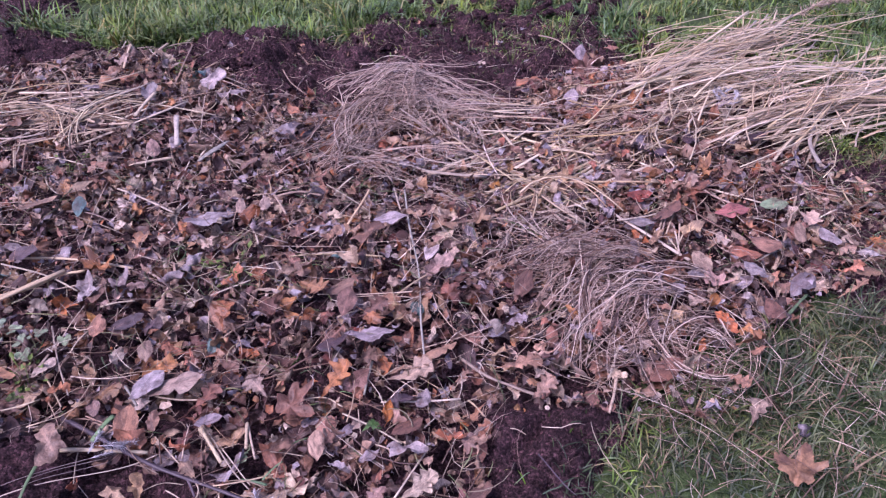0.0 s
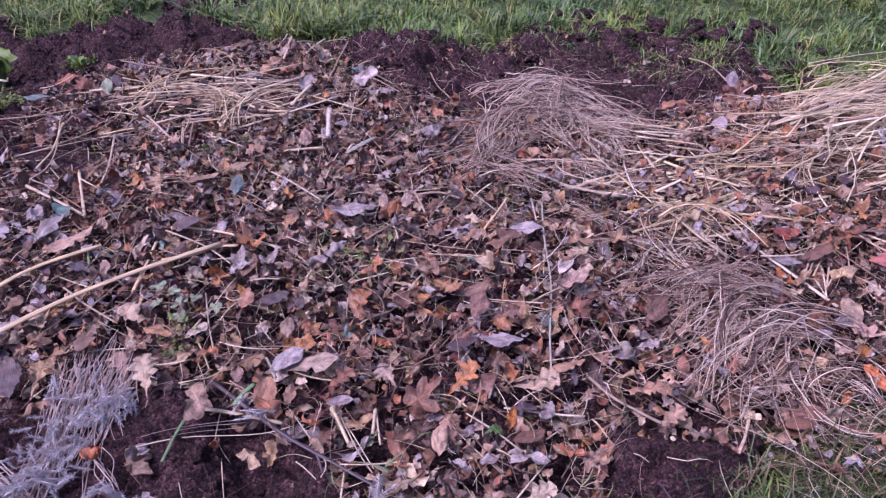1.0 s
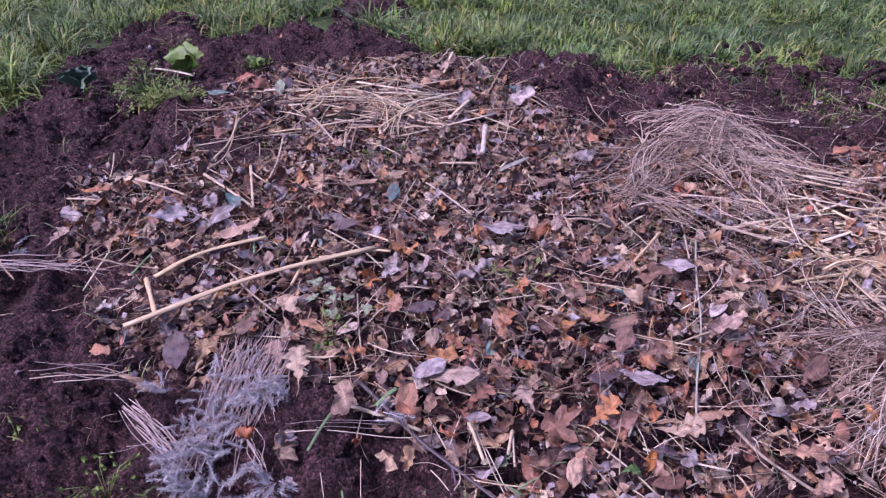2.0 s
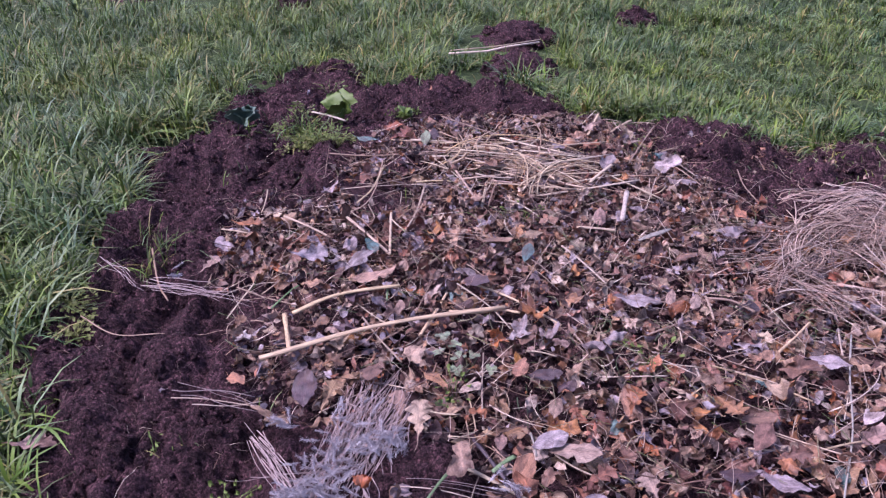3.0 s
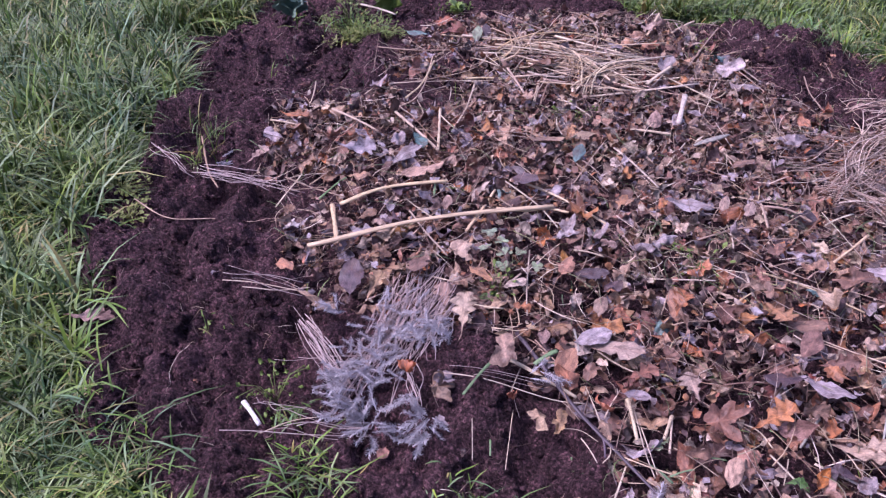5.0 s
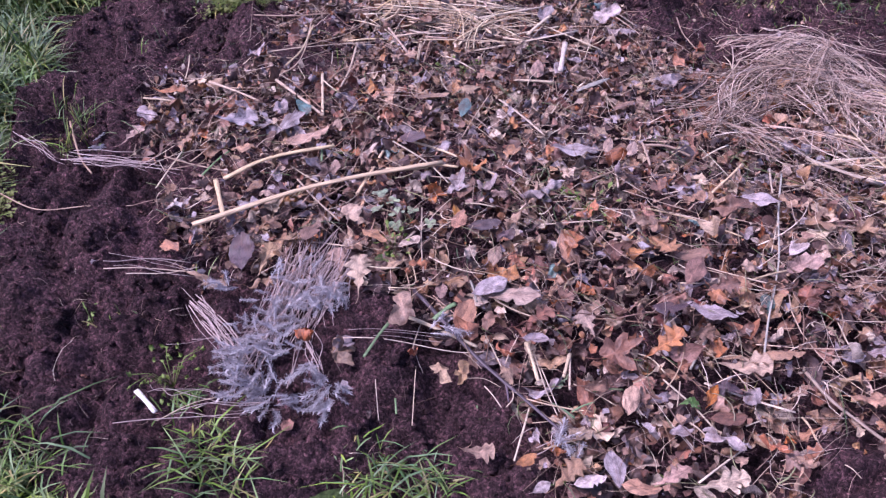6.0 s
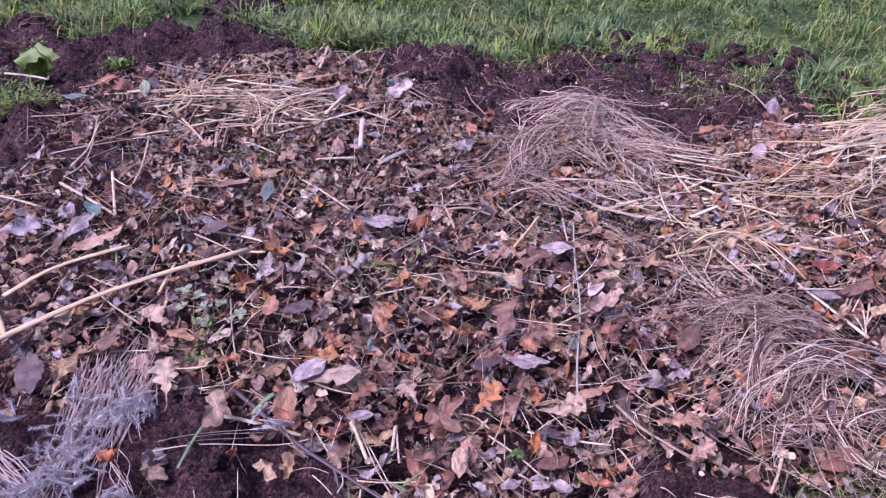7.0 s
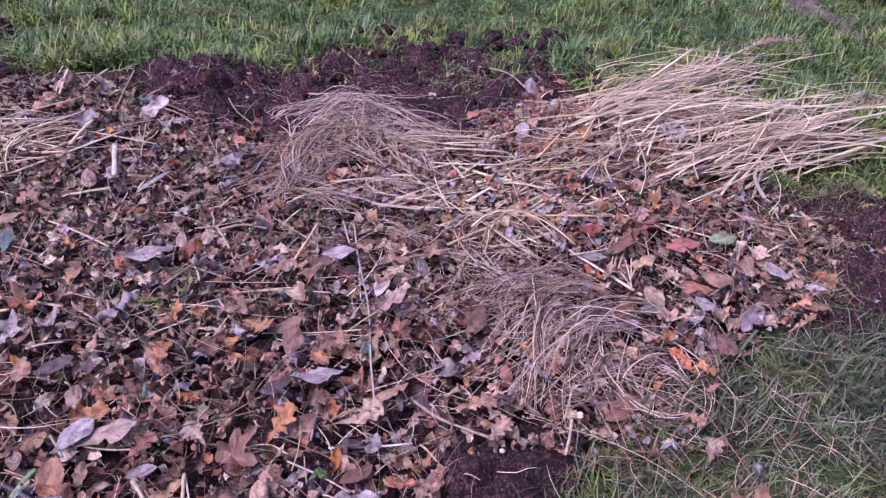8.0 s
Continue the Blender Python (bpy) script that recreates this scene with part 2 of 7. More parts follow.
def leaf_shape(kind, r, fine=True, calm=False, flat=False):
    if kind in ("oak", "oval"):
        v, f, uv = strip_leaf(kind, r, (27 if kind == "oak" else 15) if fine else (13 if kind == "oak" else 8), 7 if fine else 5)
    else:
        v, f, uv = star_leaf(kind, r, 34 if fine else 16)
    if flat:
        v = curled(v * (1, 1, 0.45), r, 0.2, 0.9)
    elif calm:
        v = curled(v * (1, 1, 0.35), r, 0.2, 0.7) if kind == "oval" else curled(v * (1, 1, 0.7), r, 0.4, 1.5)
    elif kind != "ivy" and r.random() < 0.75:
        v = curled(v, r, 0.8, 3.2 if fine else 4.5)
    if kind != "frag" and r.random() < (0.7 if fine else 0.3):
        base = v[np.argmin(v[:, 0])]
        line = np.array([base, base + (-0.1, 0.02, 0.01), base + (-0.22, 0.05, 0.05)])
        tv, tf, tu = tube(line, [0.012, 0.009, 0.007], 3)
        v, f, uv = np.concatenate([v, tv]), np.concatenate([f, tf + len(v)]), np.concatenate([uv, np.tile([0.5, 0.5], (len(tv), 1))])
    return v, f, uv

# ---- materials ----
def shader(name, rough=0.6, spec=0.4):
    m = bpy.data.materials.new(name)
    m.use_nodes = True
    nt = m.node_tree
    b = nt.nodes["Principled BSDF"]
    b.inputs["Roughness"].default_value, b.inputs["Specular IOR Level"].default_value = rough, spec
    return m, nt, b


def node(nt, kind, **inputs):
    n = nt.nodes.new(kind)
    for key, value in inputs.items():
        n.inputs[key.replace("_", " ")].default_value = value
    return n


def calc(nt, op, a, b=0.0):
    n = nt.nodes.new("ShaderNodeMath")
    n.operation = op
    for i, s in enumerate((a, b)):
        if isinstance(s, (int, float)):
            n.inputs[i].default_value = s
        else:
            nt.links.new(s, n.inputs[i])
    return n.outputs[0]


def mixed(nt, fac, a, b, blend="MIX"):
    n = nt.nodes.new("ShaderNodeMix")
    n.data_type, n.blend_type = "RGBA", blend
    for i, s in ((0, fac), (6, a), (7, b)):
        if isinstance(s, (int, float)):
            n.inputs[i].default_value = s
        elif isinstance(s, tuple):
            n.inputs[i].default_value = (*s, 1)
        else:
            nt.links.new(s, n.inputs[i])
    return n.outputs[2]


def ramp(nt, fac, stops, constant=False):
    n = nt.nodes.new("ShaderNodeValToRGB")
    if constant:
        n.color_ramp.interpolation = "CONSTANT"
    while len(n.color_ramp.elements) < len(stops):
        n.color_ramp.elements.new(0.5)
    for e, (p, c) in zip(n.color_ramp.elements, stops):
        e.position, e.color = p, (*c, 1)
    nt.links.new(fac, n.inputs[0])
    return n.outputs[0]


def chance(nt, island):
    """A random number for each object, or each loose piece of a mesh."""
    if island:
        return nt.nodes.new("ShaderNodeNewGeometry").outputs["Random Per Island"]
    return nt.nodes.new("ShaderNodeObjectInfo").outputs["Random"]


def relief(nt, bsdf, height, strength, distance):
    b = nt.nodes.new("ShaderNodeBump")
    b.inputs["Strength"].default_value, b.inputs["Distance"].default_value = strength, distance
    nt.links.new(height, b.inputs["Height"])
    nt.links.new(b.outputs["Normal"], bsdf.inputs["Normal"])


def varied(nt, colour, rand, hue=0.03, sat=0.25, val=0.5):
    h = nt.nodes.new("ShaderNodeHueSaturation")
    r2 = calc(nt, "FRACT", calc(nt, "MULTIPLY", rand, 7.31))
    r3 = calc(nt, "FRACT", calc(nt, "MULTIPLY", rand, 23.7))
    nt.links.new(calc(nt, "ADD", calc(nt, "MULTIPLY", r2, hue), 0.5 - hue / 2), h.inputs["Hue"])
    nt.links.new(calc(nt, "ADD", calc(nt, "MULTIPLY", r3, sat), 1 - sat / 2), h.inputs["Saturation"])
    nt.links.new(calc(nt, "ADD", calc(nt, "MULTIPLY", rand, val), 1 - val / 2), h.inputs["Value"])
    if isinstance(colour, tuple):
        h.inputs["Color"].default_value = (*colour, 1)
    else:
        nt.links.new(colour, h.inputs["Color"])
    return h.outputs["Color"]


LEAF_COLOURS = {"tan": (0.37, 0.235, 0.155), "pink": (0.4, 0.265, 0.205), "brown": (0.24, 0.13, 0.085), "rust": (0.36, 0.155, 0.08), "orange": (0.5, 0.2, 0.075),
                "dark": (0.095, 0.06, 0.07), "lilac": (0.33, 0.27, 0.275), "cream": (0.5, 0.38, 0.27), "red": (0.29, 0.09, 0.06), "pale": (0.52, 0.43, 0.41),
                "sage": (0.24, 0.3, 0.18), "teal": (0.12, 0.2, 0.19), "green": (0.09, 0.17, 0.05)}


def leaf_material(name, colours, island):
    """A dead leaf: blotched, with a pale midrib, side veins and dry edges."""
    m, nt, b = shader(name, 0.5, 0.45)
    rand = chance(nt, island)
    if len(colours) == 1:
        base = varied(nt, colours[0], rand, 0.03, 0.3, 0.5)
    else:
        n = len(colours)
        pick = calc(nt, "FRACT", calc(nt, "MULTIPLY", rand, 13.7))
        base = varied(nt, ramp(nt, pick, [(i / n, c) for i, c in enumerate(colours)], True), rand, 0.03, 0.35, 0.6)
    uv = nt.nodes.new("ShaderNodeUVMap").outputs[0]
    blot = node(nt, "ShaderNodeTexNoise", Scale=4.0, Detail=4.0, Roughness=0.65)
    blot.noise_dimensions = "4D"
    nt.links.new(uv, blot.inputs["Vector"])
    nt.links.new(calc(nt, "MULTIPLY", rand, 80.0), blot.inputs["W"])
    spots = ramp(nt, blot.outputs[0], [(0.36, (0.3, 0.26, 0.25)), (0.5, (0.85, 0.83, 0.82)), (0.66, (1.25, 1.2, 1.15))])
    col = mixed(nt, 0.85, base, spots, "MULTIPLY")
    rot = node(nt, "ShaderNodeTexNoise", Scale=1.7, Detail=5.0, Roughness=0.7)
    rot.noise_dimensions = "4D"
    nt.links.new(uv, rot.inputs["Vector"])
    nt.links.new(calc(nt, "MULTIPLY", rand, 210.0), rot.inputs["W"])
    decay = ramp(nt, rot.outputs[0], [(0.48, (0.0, 0.0, 0.0)), (0.66, (0.8, 0.8, 0.8))])
    col = mixed(nt, decay, col, (0.1, 0.052, 0.04))
    sep = nt.nodes.new("ShaderNodeSeparateXYZ")
    nt.links.new(uv, sep.inputs[0])
    off = calc(nt, "ABSOLUTE", calc(nt, "SUBTRACT", sep.outputs[1], 0.5))
    rib = calc(nt, "LESS_THAN", off, 0.022)
    side = calc(nt, "GREATER_THAN", calc(nt, "SINE", calc(nt, "ADD", calc(nt, "MULTIPLY", sep.outputs[0], 52.0), calc(nt, "MULTIPLY", off, -60.0))), 0.86)
    vein = calc(nt, "MAXIMUM", rib, calc(nt, "MULTIPLY", side, 0.45))
    col = mixed(nt, calc(nt, "MULTIPLY", vein, 0.3), col, mixed(nt, 1.0, col, (1.9, 1.8, 1.7), "MULTIPLY"))
    nt.links.new(col, b.inputs["Base Color"])
    fine = node(nt, "ShaderNodeTexNoise", Scale=22.0, Detail=3.0)
    nt.links.new(uv, fine.inputs["Vector"])
    grain = mixed(nt, 0.9, col, ramp(nt, fine.outputs[0], [(0.35, (0.75, 0.73, 0.73)), (0.65, (1.15, 1.15, 1.15))]), "MULTIPLY")
    nt.links.new(grain, b.inputs["Base Color"])
    relief(nt, b, calc(nt, "ADD", fine.outputs[0], calc(nt, "MULTIPLY", vein, 1.2)), 0.5, 0.004)
    return m


LEAF = {k: leaf_material("leaf_" + k, [c], False) for k, c in LEAF_COLOURS.items()}
LITTER_MAT = leaf_material("leaf_litter", [(0.315, 0.187, 0.128), (0.45, 0.284, 0.183), (0.293, 0.151, 0.0974), (0.0788, 0.0435, 0.0414), (0.338, 0.151, 0.0853), (0.5, 0.335, 0.226), (0.382, 0.314, 0.329), (0.338, 0.181, 0.122), (0.5, 0.383, 0.29), (0.157, 0.0724, 0.0548), (0.472, 0.224, 0.109), (0.5, 0.381, 0.289), (0.338, 0.289, 0.317), (0.101, 0.0603, 0.0548)], True)

MOULD_MAT = leaf_material("leaf_mould", [(0.12, 0.06, 0.045), (0.07, 0.038, 0.032), (0.17, 0.085, 0.06), (0.2, 0.11, 0.075), (0.1, 0.062, 0.055), (0.24, 0.14, 0.1)], True)


def stalk_material(name, colours, island, rough=0.5):
    """Dry straw, stems and twigs: streaks along the stalk, darker joints."""
    m, nt, b = shader(name, rough, 0.4)
    rand = chance(nt, island)
    n = len(colours)
    base = varied(nt, ramp(nt, calc(nt, "FRACT", calc(nt, "MULTIPLY", rand, 13.7)), [(i / n, c) for i, c in enumerate(colours)], True) if n > 1 else colours[0], rand, 0.02, 0.3, 0.5)
    uv = nt.nodes.new("ShaderNodeUVMap").outputs[0]
    streak = node(nt, "ShaderNodeTexNoise", Scale=3.0, Detail=4.0)
    mp = nt.nodes.new("ShaderNodeMapping")
    mp.inputs["Scale"].default_value = (4.0, 3.0, 1.0)
    nt.links.new(uv, mp.inputs["Vector"])
    streak.noise_dimensions = "4D"
    nt.links.new(mp.outputs[0], streak.inputs["Vector"])
    nt.links.new(calc(nt, "MULTIPLY", rand, 50.0), streak.inputs["W"])
    col = mixed(nt, 0.7, base, ramp(nt, streak.outputs[0], [(0.33, (0.35, 0.29, 0.26)), (0.5, (0.85, 0.83, 0.8)), (0.68, (1.15, 1.12, 1.05))]), "MULTIPLY")
    nt.links.new(col, b.inputs["Base Color"])
    relief(nt, b, streak.outputs[0], 0.3, 0.002)
    return m


STALK_COLOURS = {"straw": (0.58, 0.44, 0.285), "pale": (0.52, 0.4, 0.3), "tan": (0.38, 0.26, 0.19), "white": (0.6, 0.55, 0.5), "cream": (0.72, 0.58, 0.43), "splinter": (0.5, 0.4, 0.33), "grass": (0.34, 0.31, 0.26), "dark": (0.1, 0.07, 0.085), "green": (0.14, 0.22, 0.1)}
STALK = {k: stalk_material("stalk_" + k, [c], False) for k, c in STALK_COLOURS.items()}
STRAW_MIX = stalk_material("loose_straw", [(0.55, 0.4, 0.29), (0.3, 0.19, 0.14), (0.68, 0.54, 0.43), (0.16, 0.095, 0.075), (0.42, 0.28, 0.2), (0.2, 0.12, 0.09)], True)
HAY_MIX = stalk_material("dry_grass", [(0.577, 0.419, 0.326), (0.26, 0.167, 0.13), (0.744, 0.595, 0.493), (0.112, 0.0651, 0.0512), (0.428, 0.298, 0.233), (0.577, 0.419, 0.335), (0.651, 0.502, 0.409)], True)


def soil_material():
    """Moist crumbly soil: crumbs of two sizes, each with its own tone, in uneven dark earth."""
    m, nt, b = shader("soil", 0.9, 0.15)
    pos = nt.nodes.new("ShaderNodeNewGeometry").outputs["Position"]
    a = node(nt, "ShaderNodeTexNoise", Scale=6.0, Detail=5.0, Roughness=0.7)
    g = node(nt, "ShaderNodeTexNoise", Scale=150.0, Detail=5.0, Roughness=0.75)
    for n in (a, g):
        nt.links.new(pos, n.inputs["Vector"])
    warp = nt.nodes.new("ShaderNodeVectorMath")
    warp.operation = "MULTIPLY_ADD"
    nt.links.new(g.outputs["Color"], warp.inputs[0])
    warp.inputs[1].default_value = (0.012, 0.012, 0.012)
    nt.links.new(pos, warp.inputs[2])
    col = ramp(nt, a.outputs[0], [(0.3, (0.062, 0.034, 0.04)), (0.7, (0.152, 0.083, 0.094))])
    height = calc(nt, "MULTIPLY", g.outputs[0], 1.0)
    for scale, low, high, deep in ((95.0, 0.5, 1.5, 0.9), (240.0, 0.4, 1.75, 0.45)):
        cell = node(nt, "ShaderNodeTexVoronoi", Scale=scale)
        nt.links.new(warp.outputs[0], cell.inputs["Vector"])
        tone = nt.nodes.new("ShaderNodeSeparateColor")
        nt.links.new(cell.outputs["Color"], tone.inputs[0])
        col = mixed(nt, 1.0, col, ramp(nt, tone.outputs[0], [(0.0, (low, low, low)), (0.75, (1.0, 0.98, 0.97)), (1.0, (high, high * 0.96, high * 0.94))]), "MULTIPLY")
        height = calc(nt, "SUBTRACT", height, calc(nt, "MULTIPLY", cell.outputs["Distance"], deep))
    col = mixed(nt, 0.9, col, ramp(nt, g.outputs[0], [(0.38, (0.3, 0.29, 0.29)), (0.5, (0.95, 0.93, 0.92)), (0.6, (1.5, 1.42, 1.38)), (0.68, (2.6, 2.3, 2.2))]), "MULTIPLY")
    nt.links.new(col, b.inputs["Base Color"])
    relief(nt, b, height, 1.0, 0.01)
    return m


def lawn_material():
    m, nt, b = shader("lawn_ground", 0.9, 0.2)
    pos = nt.nodes.new("ShaderNodeNewGeometry").outputs["Position"]
    a = node(nt, "ShaderNodeTexNoise", Scale=3.0, Detail=5.0, Roughness=0.65)
    g = node(nt, "ShaderNodeTexNoise", Scale=60.0, Detail=4.0, Roughness=0.7)
    for n in (a, g):
        nt.links.new(pos, n.inputs["Vector"])
    col = ramp(nt, a.outputs[0], [(0.35, (0.034, 0.056, 0.018)), (0.55, (0.06, 0.088, 0.03)), (0.75, (0.07, 0.07, 0.034))])
    col = mixed(nt, 0.8, col, ramp(nt, g.outputs[0], [(0.3, (0.25, 0.25, 0.25)), (0.7, (1.7, 1.7, 1.6))]), "MULTIPLY")
    nt.links.new(col, b.inputs["Base Color"])
    relief(nt, b, g.outputs[0], 1.0, 0.02)
    return m


def blade_material(name, colours, island=True):
    """Grass blades: mixed greens, paler towards the tips, some yellowed."""
    m, nt, b = shader(name, 0.5, 0.3)
    rand = chance(nt, island)
    n = len(colours)
    base = varied(nt, ramp(nt, calc(nt, "FRACT", calc(nt, "MULTIPLY", rand, 17.3)), [(i / n, c) for i, c in enumerate(colours)], True), rand, 0.03, 0.25, 0.6)
    uv = nt.nodes.new("ShaderNodeUVMap").outputs[0]
    sep = nt.nodes.new("ShaderNodeSeparateXYZ")
    nt.links.new(uv, sep.inputs[0])
    col = mixed(nt, calc(nt, "MULTIPLY", calc(nt, "POWER", sep.outputs[0], 3.0), 0.3), base, (0.3, 0.3, 0.14))
    patch = node(nt, "ShaderNodeTexNoise", Scale=2.2, Detail=3.0)
    nt.links.new(nt.nodes.new("ShaderNodeNewGeometry").outputs["Position"], patch.inputs["Vector"])
    col = mixed(nt, 1.0, col, ramp(nt, patch.outputs[0], [(0.3, (0.8, 0.88, 0.95)), (0.7, (1.3, 1.15, 0.8))]), "MULTIPLY")
    tufts = node(nt, "ShaderNodeTexNoise", Scale=6.0, Detail=3.0)
    nt.links.new(nt.nodes.new("ShaderNodeNewGeometry").outputs["Position"], tufts.inputs["Vector"])
    col = mixed(nt, 1.0, col, ramp(nt, tufts.outputs[0], [(0.32, (0.5, 0.56, 0.52)), (0.68, (1.45, 1.36, 1.25))]), "MULTIPLY")
    nt.links.new(col, b.inputs["Base Color"])
    return m


def plain_leafy(name, colour, island=True, rough=0.5):
    m, nt, b = shader(name, rough, 0.4)
    nt.links.new(varied(nt, colour, chance(nt, island), 0.04, 0.3, 0.5), b.inputs["Base Color"])
    g = node(nt, "ShaderNodeTexNoise", Scale=300.0, Detail=2.0)
    nt.links.new(nt.nodes.new("ShaderNodeNewGeometry").outputs["Position"], g.inputs["Vector"])
    relief(nt, b, g.outputs[0], 0.4, 0.002)
    return m


ROOTS = stalk_material("root_fibres", [(0.09, 0.055, 0.05), (0.16, 0.1, 0.08), (0.05, 0.03, 0.027), (0.3, 0.21, 0.17)], True, 0.8)
WISPS = stalk_material("straw_wisps", [(0.6, 0.44, 0.27), (0.45, 0.31, 0.19), (0.7, 0.54, 0.36), (0.28, 0.18, 0.11), (0.55, 0.38, 0.22)], True)
BUNDLE = stalk_material("bundle_wisps", [(0.66, 0.52, 0.35), (0.55, 0.41, 0.28), (0.76, 0.62, 0.45), (0.4, 0.28, 0.19), (0.62, 0.46, 0.3)], True)
PLUME = stalk_material("seed_plumes", [(0.42, 0.3, 0.22), (0.5, 0.37, 0.28)], True)
SOIL, LAWN = soil_material(), lawn_material()
GRASS = blade_material("grass_blades", [(0.09, 0.165, 0.028), (0.125, 0.205, 0.038), (0.048, 0.09, 0.017), (0.165, 0.255, 0.13), (0.085, 0.16, 0.07), (0.145, 0.215, 0.046), (0.036, 0.068, 0.016), (0.15, 0.215, 0.12), (0.095, 0.16, 0.034), (0.24, 0.21, 0.09), (0.08, 0.135, 0.028)])
# dull, part-dry blades, with the shading of the right front darkened into their colours
SHORT_SHADED_GRASS = blade_material("short_shaded_grass_blades", [(0.042, 0.065, 0.036), (0.022, 0.036, 0.02), (0.075, 0.1, 0.07), (0.05, 0.08, 0.034), (0.12, 0.14, 0.11), (0.2, 0.15, 0.12), (0.03, 0.045, 0.025), (0.08, 0.11, 0.045), (0.13, 0.085, 0.07)])
LAV_LEAF = plain_leafy("lavender_foliage", (0.5, 0.455, 0.465))
GREEN_BITS = stalk_material("cut_grass_bits", [(0.16, 0.2, 0.08), (0.27, 0.27, 0.13), (0.34, 0.28, 0.17), (0.1, 0.15, 0.06), (0.42, 0.33, 0.24)], True)
LAV_STEM = stalk_material("lavender_stems", [(0.56, 0.44, 0.4), (0.66, 0.54, 0.5), (0.34, 0.23, 0.21), (0.48, 0.38, 0.36)], True)
HERB = plain_leafy("herb_leaves", (0.14, 0.2, 0.055))
KALE = plain_leafy("seedling_leaves", (0.12, 0.175, 0.13))
BROAD = plain_leafy("broad_seedling_leaves", (0.13, 0.2, 0.055))
MOSSY = plain_leafy("yellow_green_weed", (0.17, 0.2, 0.06))
EARTH, _nt, _b = shader("worn_earth", 0.9, 0.2)
_n = node(_nt, "ShaderNodeTexNoise", Scale=14.0, Detail=6.0, Roughness=0.75)
_nt.links.new(_nt.nodes.new("ShaderNodeNewGeometry").outputs["Position"], _n.inputs["Vector"])
_nt.links.new(ramp(_nt, _n.outputs[0], [(0.35, (0.04, 0.03, 0.024)), (0.5, (0.12, 0.085, 0.07)), (0.68, (0.26, 0.2, 0.175))]), _b.inputs["Base Color"])
relief(_nt, _b, _n.outputs[0], 0.8, 0.03)
SHEET = shader("fleece", 0.7, 0.3)[0]
SHEET.node_tree.nodes["Principled BSDF"].inputs["Base Color"].default_value = (0.62, 0.6, 0.64, 1)

# ---- ground ----
def spread(lo, hi, fine, far):
    """Even steps from lo to hi, then ever longer ones out to far."""
    mid = np.arange(lo, hi + fine / 2, fine)
    out = [fine]
    while sum(out) < far:
        out.append(out[-1] * 1.35)
    tail = np.cumsum(out)
    return np.concatenate([lo - tail[::-1], mid, hi + tail])


def sheet_mesh(name, xs, ys, height):
    gx, gy = np.meshgrid(xs, ys)
    v = np.stack([gx, gy, height(gx, gy)], -1).reshape(-1, 3)
    w = len(xs)
    a = (np.arange(len(ys) - 1)[:, None] * w + np.arange(w - 1)[None, :]).ravel()
    return mesh_of(name, v, np.c_[a, a + 1, a + w + 1, a + w])


ground = thing("ground", sheet_mesh("ground", spread(-8, 5, 0.11, 600), spread(-1.5, 9, 0.11, 600), lawn_level), LAWN,
               "rough lawn of mossy earth under long winter grass", "ground", kind="structure")
bed_xs, bed_ys = np.arange(-3.3, 1.75, 0.0095), np.arange(0.1, 3.8, 0.0095)
gx, gy = np.meshgrid(bed_xs, bed_ys)
SOIL_Z = soil_level(gx, gy)
TOP_Z = np.maximum(SOIL_Z, lawn_level(gx, gy))
FINE = 0.0058


def soil_sheet(pitch, keep, drop=0.0):
    """The dug soil as a grid with only those squares that keep(x, y) leaves."""
    xs, ys = np.arange(-3.3, 1.75, pitch), np.arange(0.1, 3.8, pitch)
    px, py = np.meshgrid(xs, ys)
    n = len(xs)
    a = (np.arange(len(ys) - 1)[:, None] * n + np.arange(n - 1)[None, :]).ravel()
    a = a[keep(px.ravel()[a], py.ravel()[a])]
    corners = np.c_[a, a + 1, a + n + 1, a + n]
    used, faces = np.unique(corners, return_inverse=True)
    x, y = px.ravel()[used], py.ravel()[used]
    return mesh_of("soil", np.c_[x, y, soil_level(x, y) - drop], faces.reshape(-1, 4))


thing("soil_bed", soil_sheet(FINE, lambda x, y: (inside(x, y, BED) > -0.2) & (inside(x, y, LITTER) < 0.1)), SOIL, "freshly dug dark crumbly soil of a garden bed", "soil", kind="structure")
thing("soil_under_leaves", soil_sheet(0.012, lambda x, y: inside(x, y, LITTER) > 0.06, 0.006), SOIL, "dark damp soil under the heaped leaves", "soil", kind="structure")


def looked_up(table, x, y):
    i, j = int((y - 0.1) / 0.0095), int((x + 3.3) / 0.0095)
    return float(table[min(max(i, 0), len(bed_ys) - 1), min(max(j, 0), len(bed_xs) - 1)])


def soil_at(x, y):
    return looked_up(SOIL_Z, x, y)


def top_at(x, y):
    return looked_up(TOP_Z, x, y)


def lump(r, n=2, rough=0.35):
    """A crumb of soil: a rounded lump with an uneven skin, radius about 1."""
    bm = bmesh.new()
    bmesh.ops.create_icosphere(bm, subdivisions=n, radius=1.0)
    o = Vector(r.random(3) * 50)
    for v in bm.verts:
        k = 1 + rough * noise.noise(v.co * 1.3 + o) + 0.6 * rough * noise.noise(v.co * 3.1 + o) + 0.4 * rough * noise.noise(v.co * 7.3 + o)
        v.co = Vector((v.co.x * k, v.co.y * k, v.co.z * k * 0.75))
    vs = np.array([v.co[:] for v in bm.verts])
    fs = np.array([[v.index for v in f.verts] for f in bm.faces])
    bm.free()
    return vs, fs


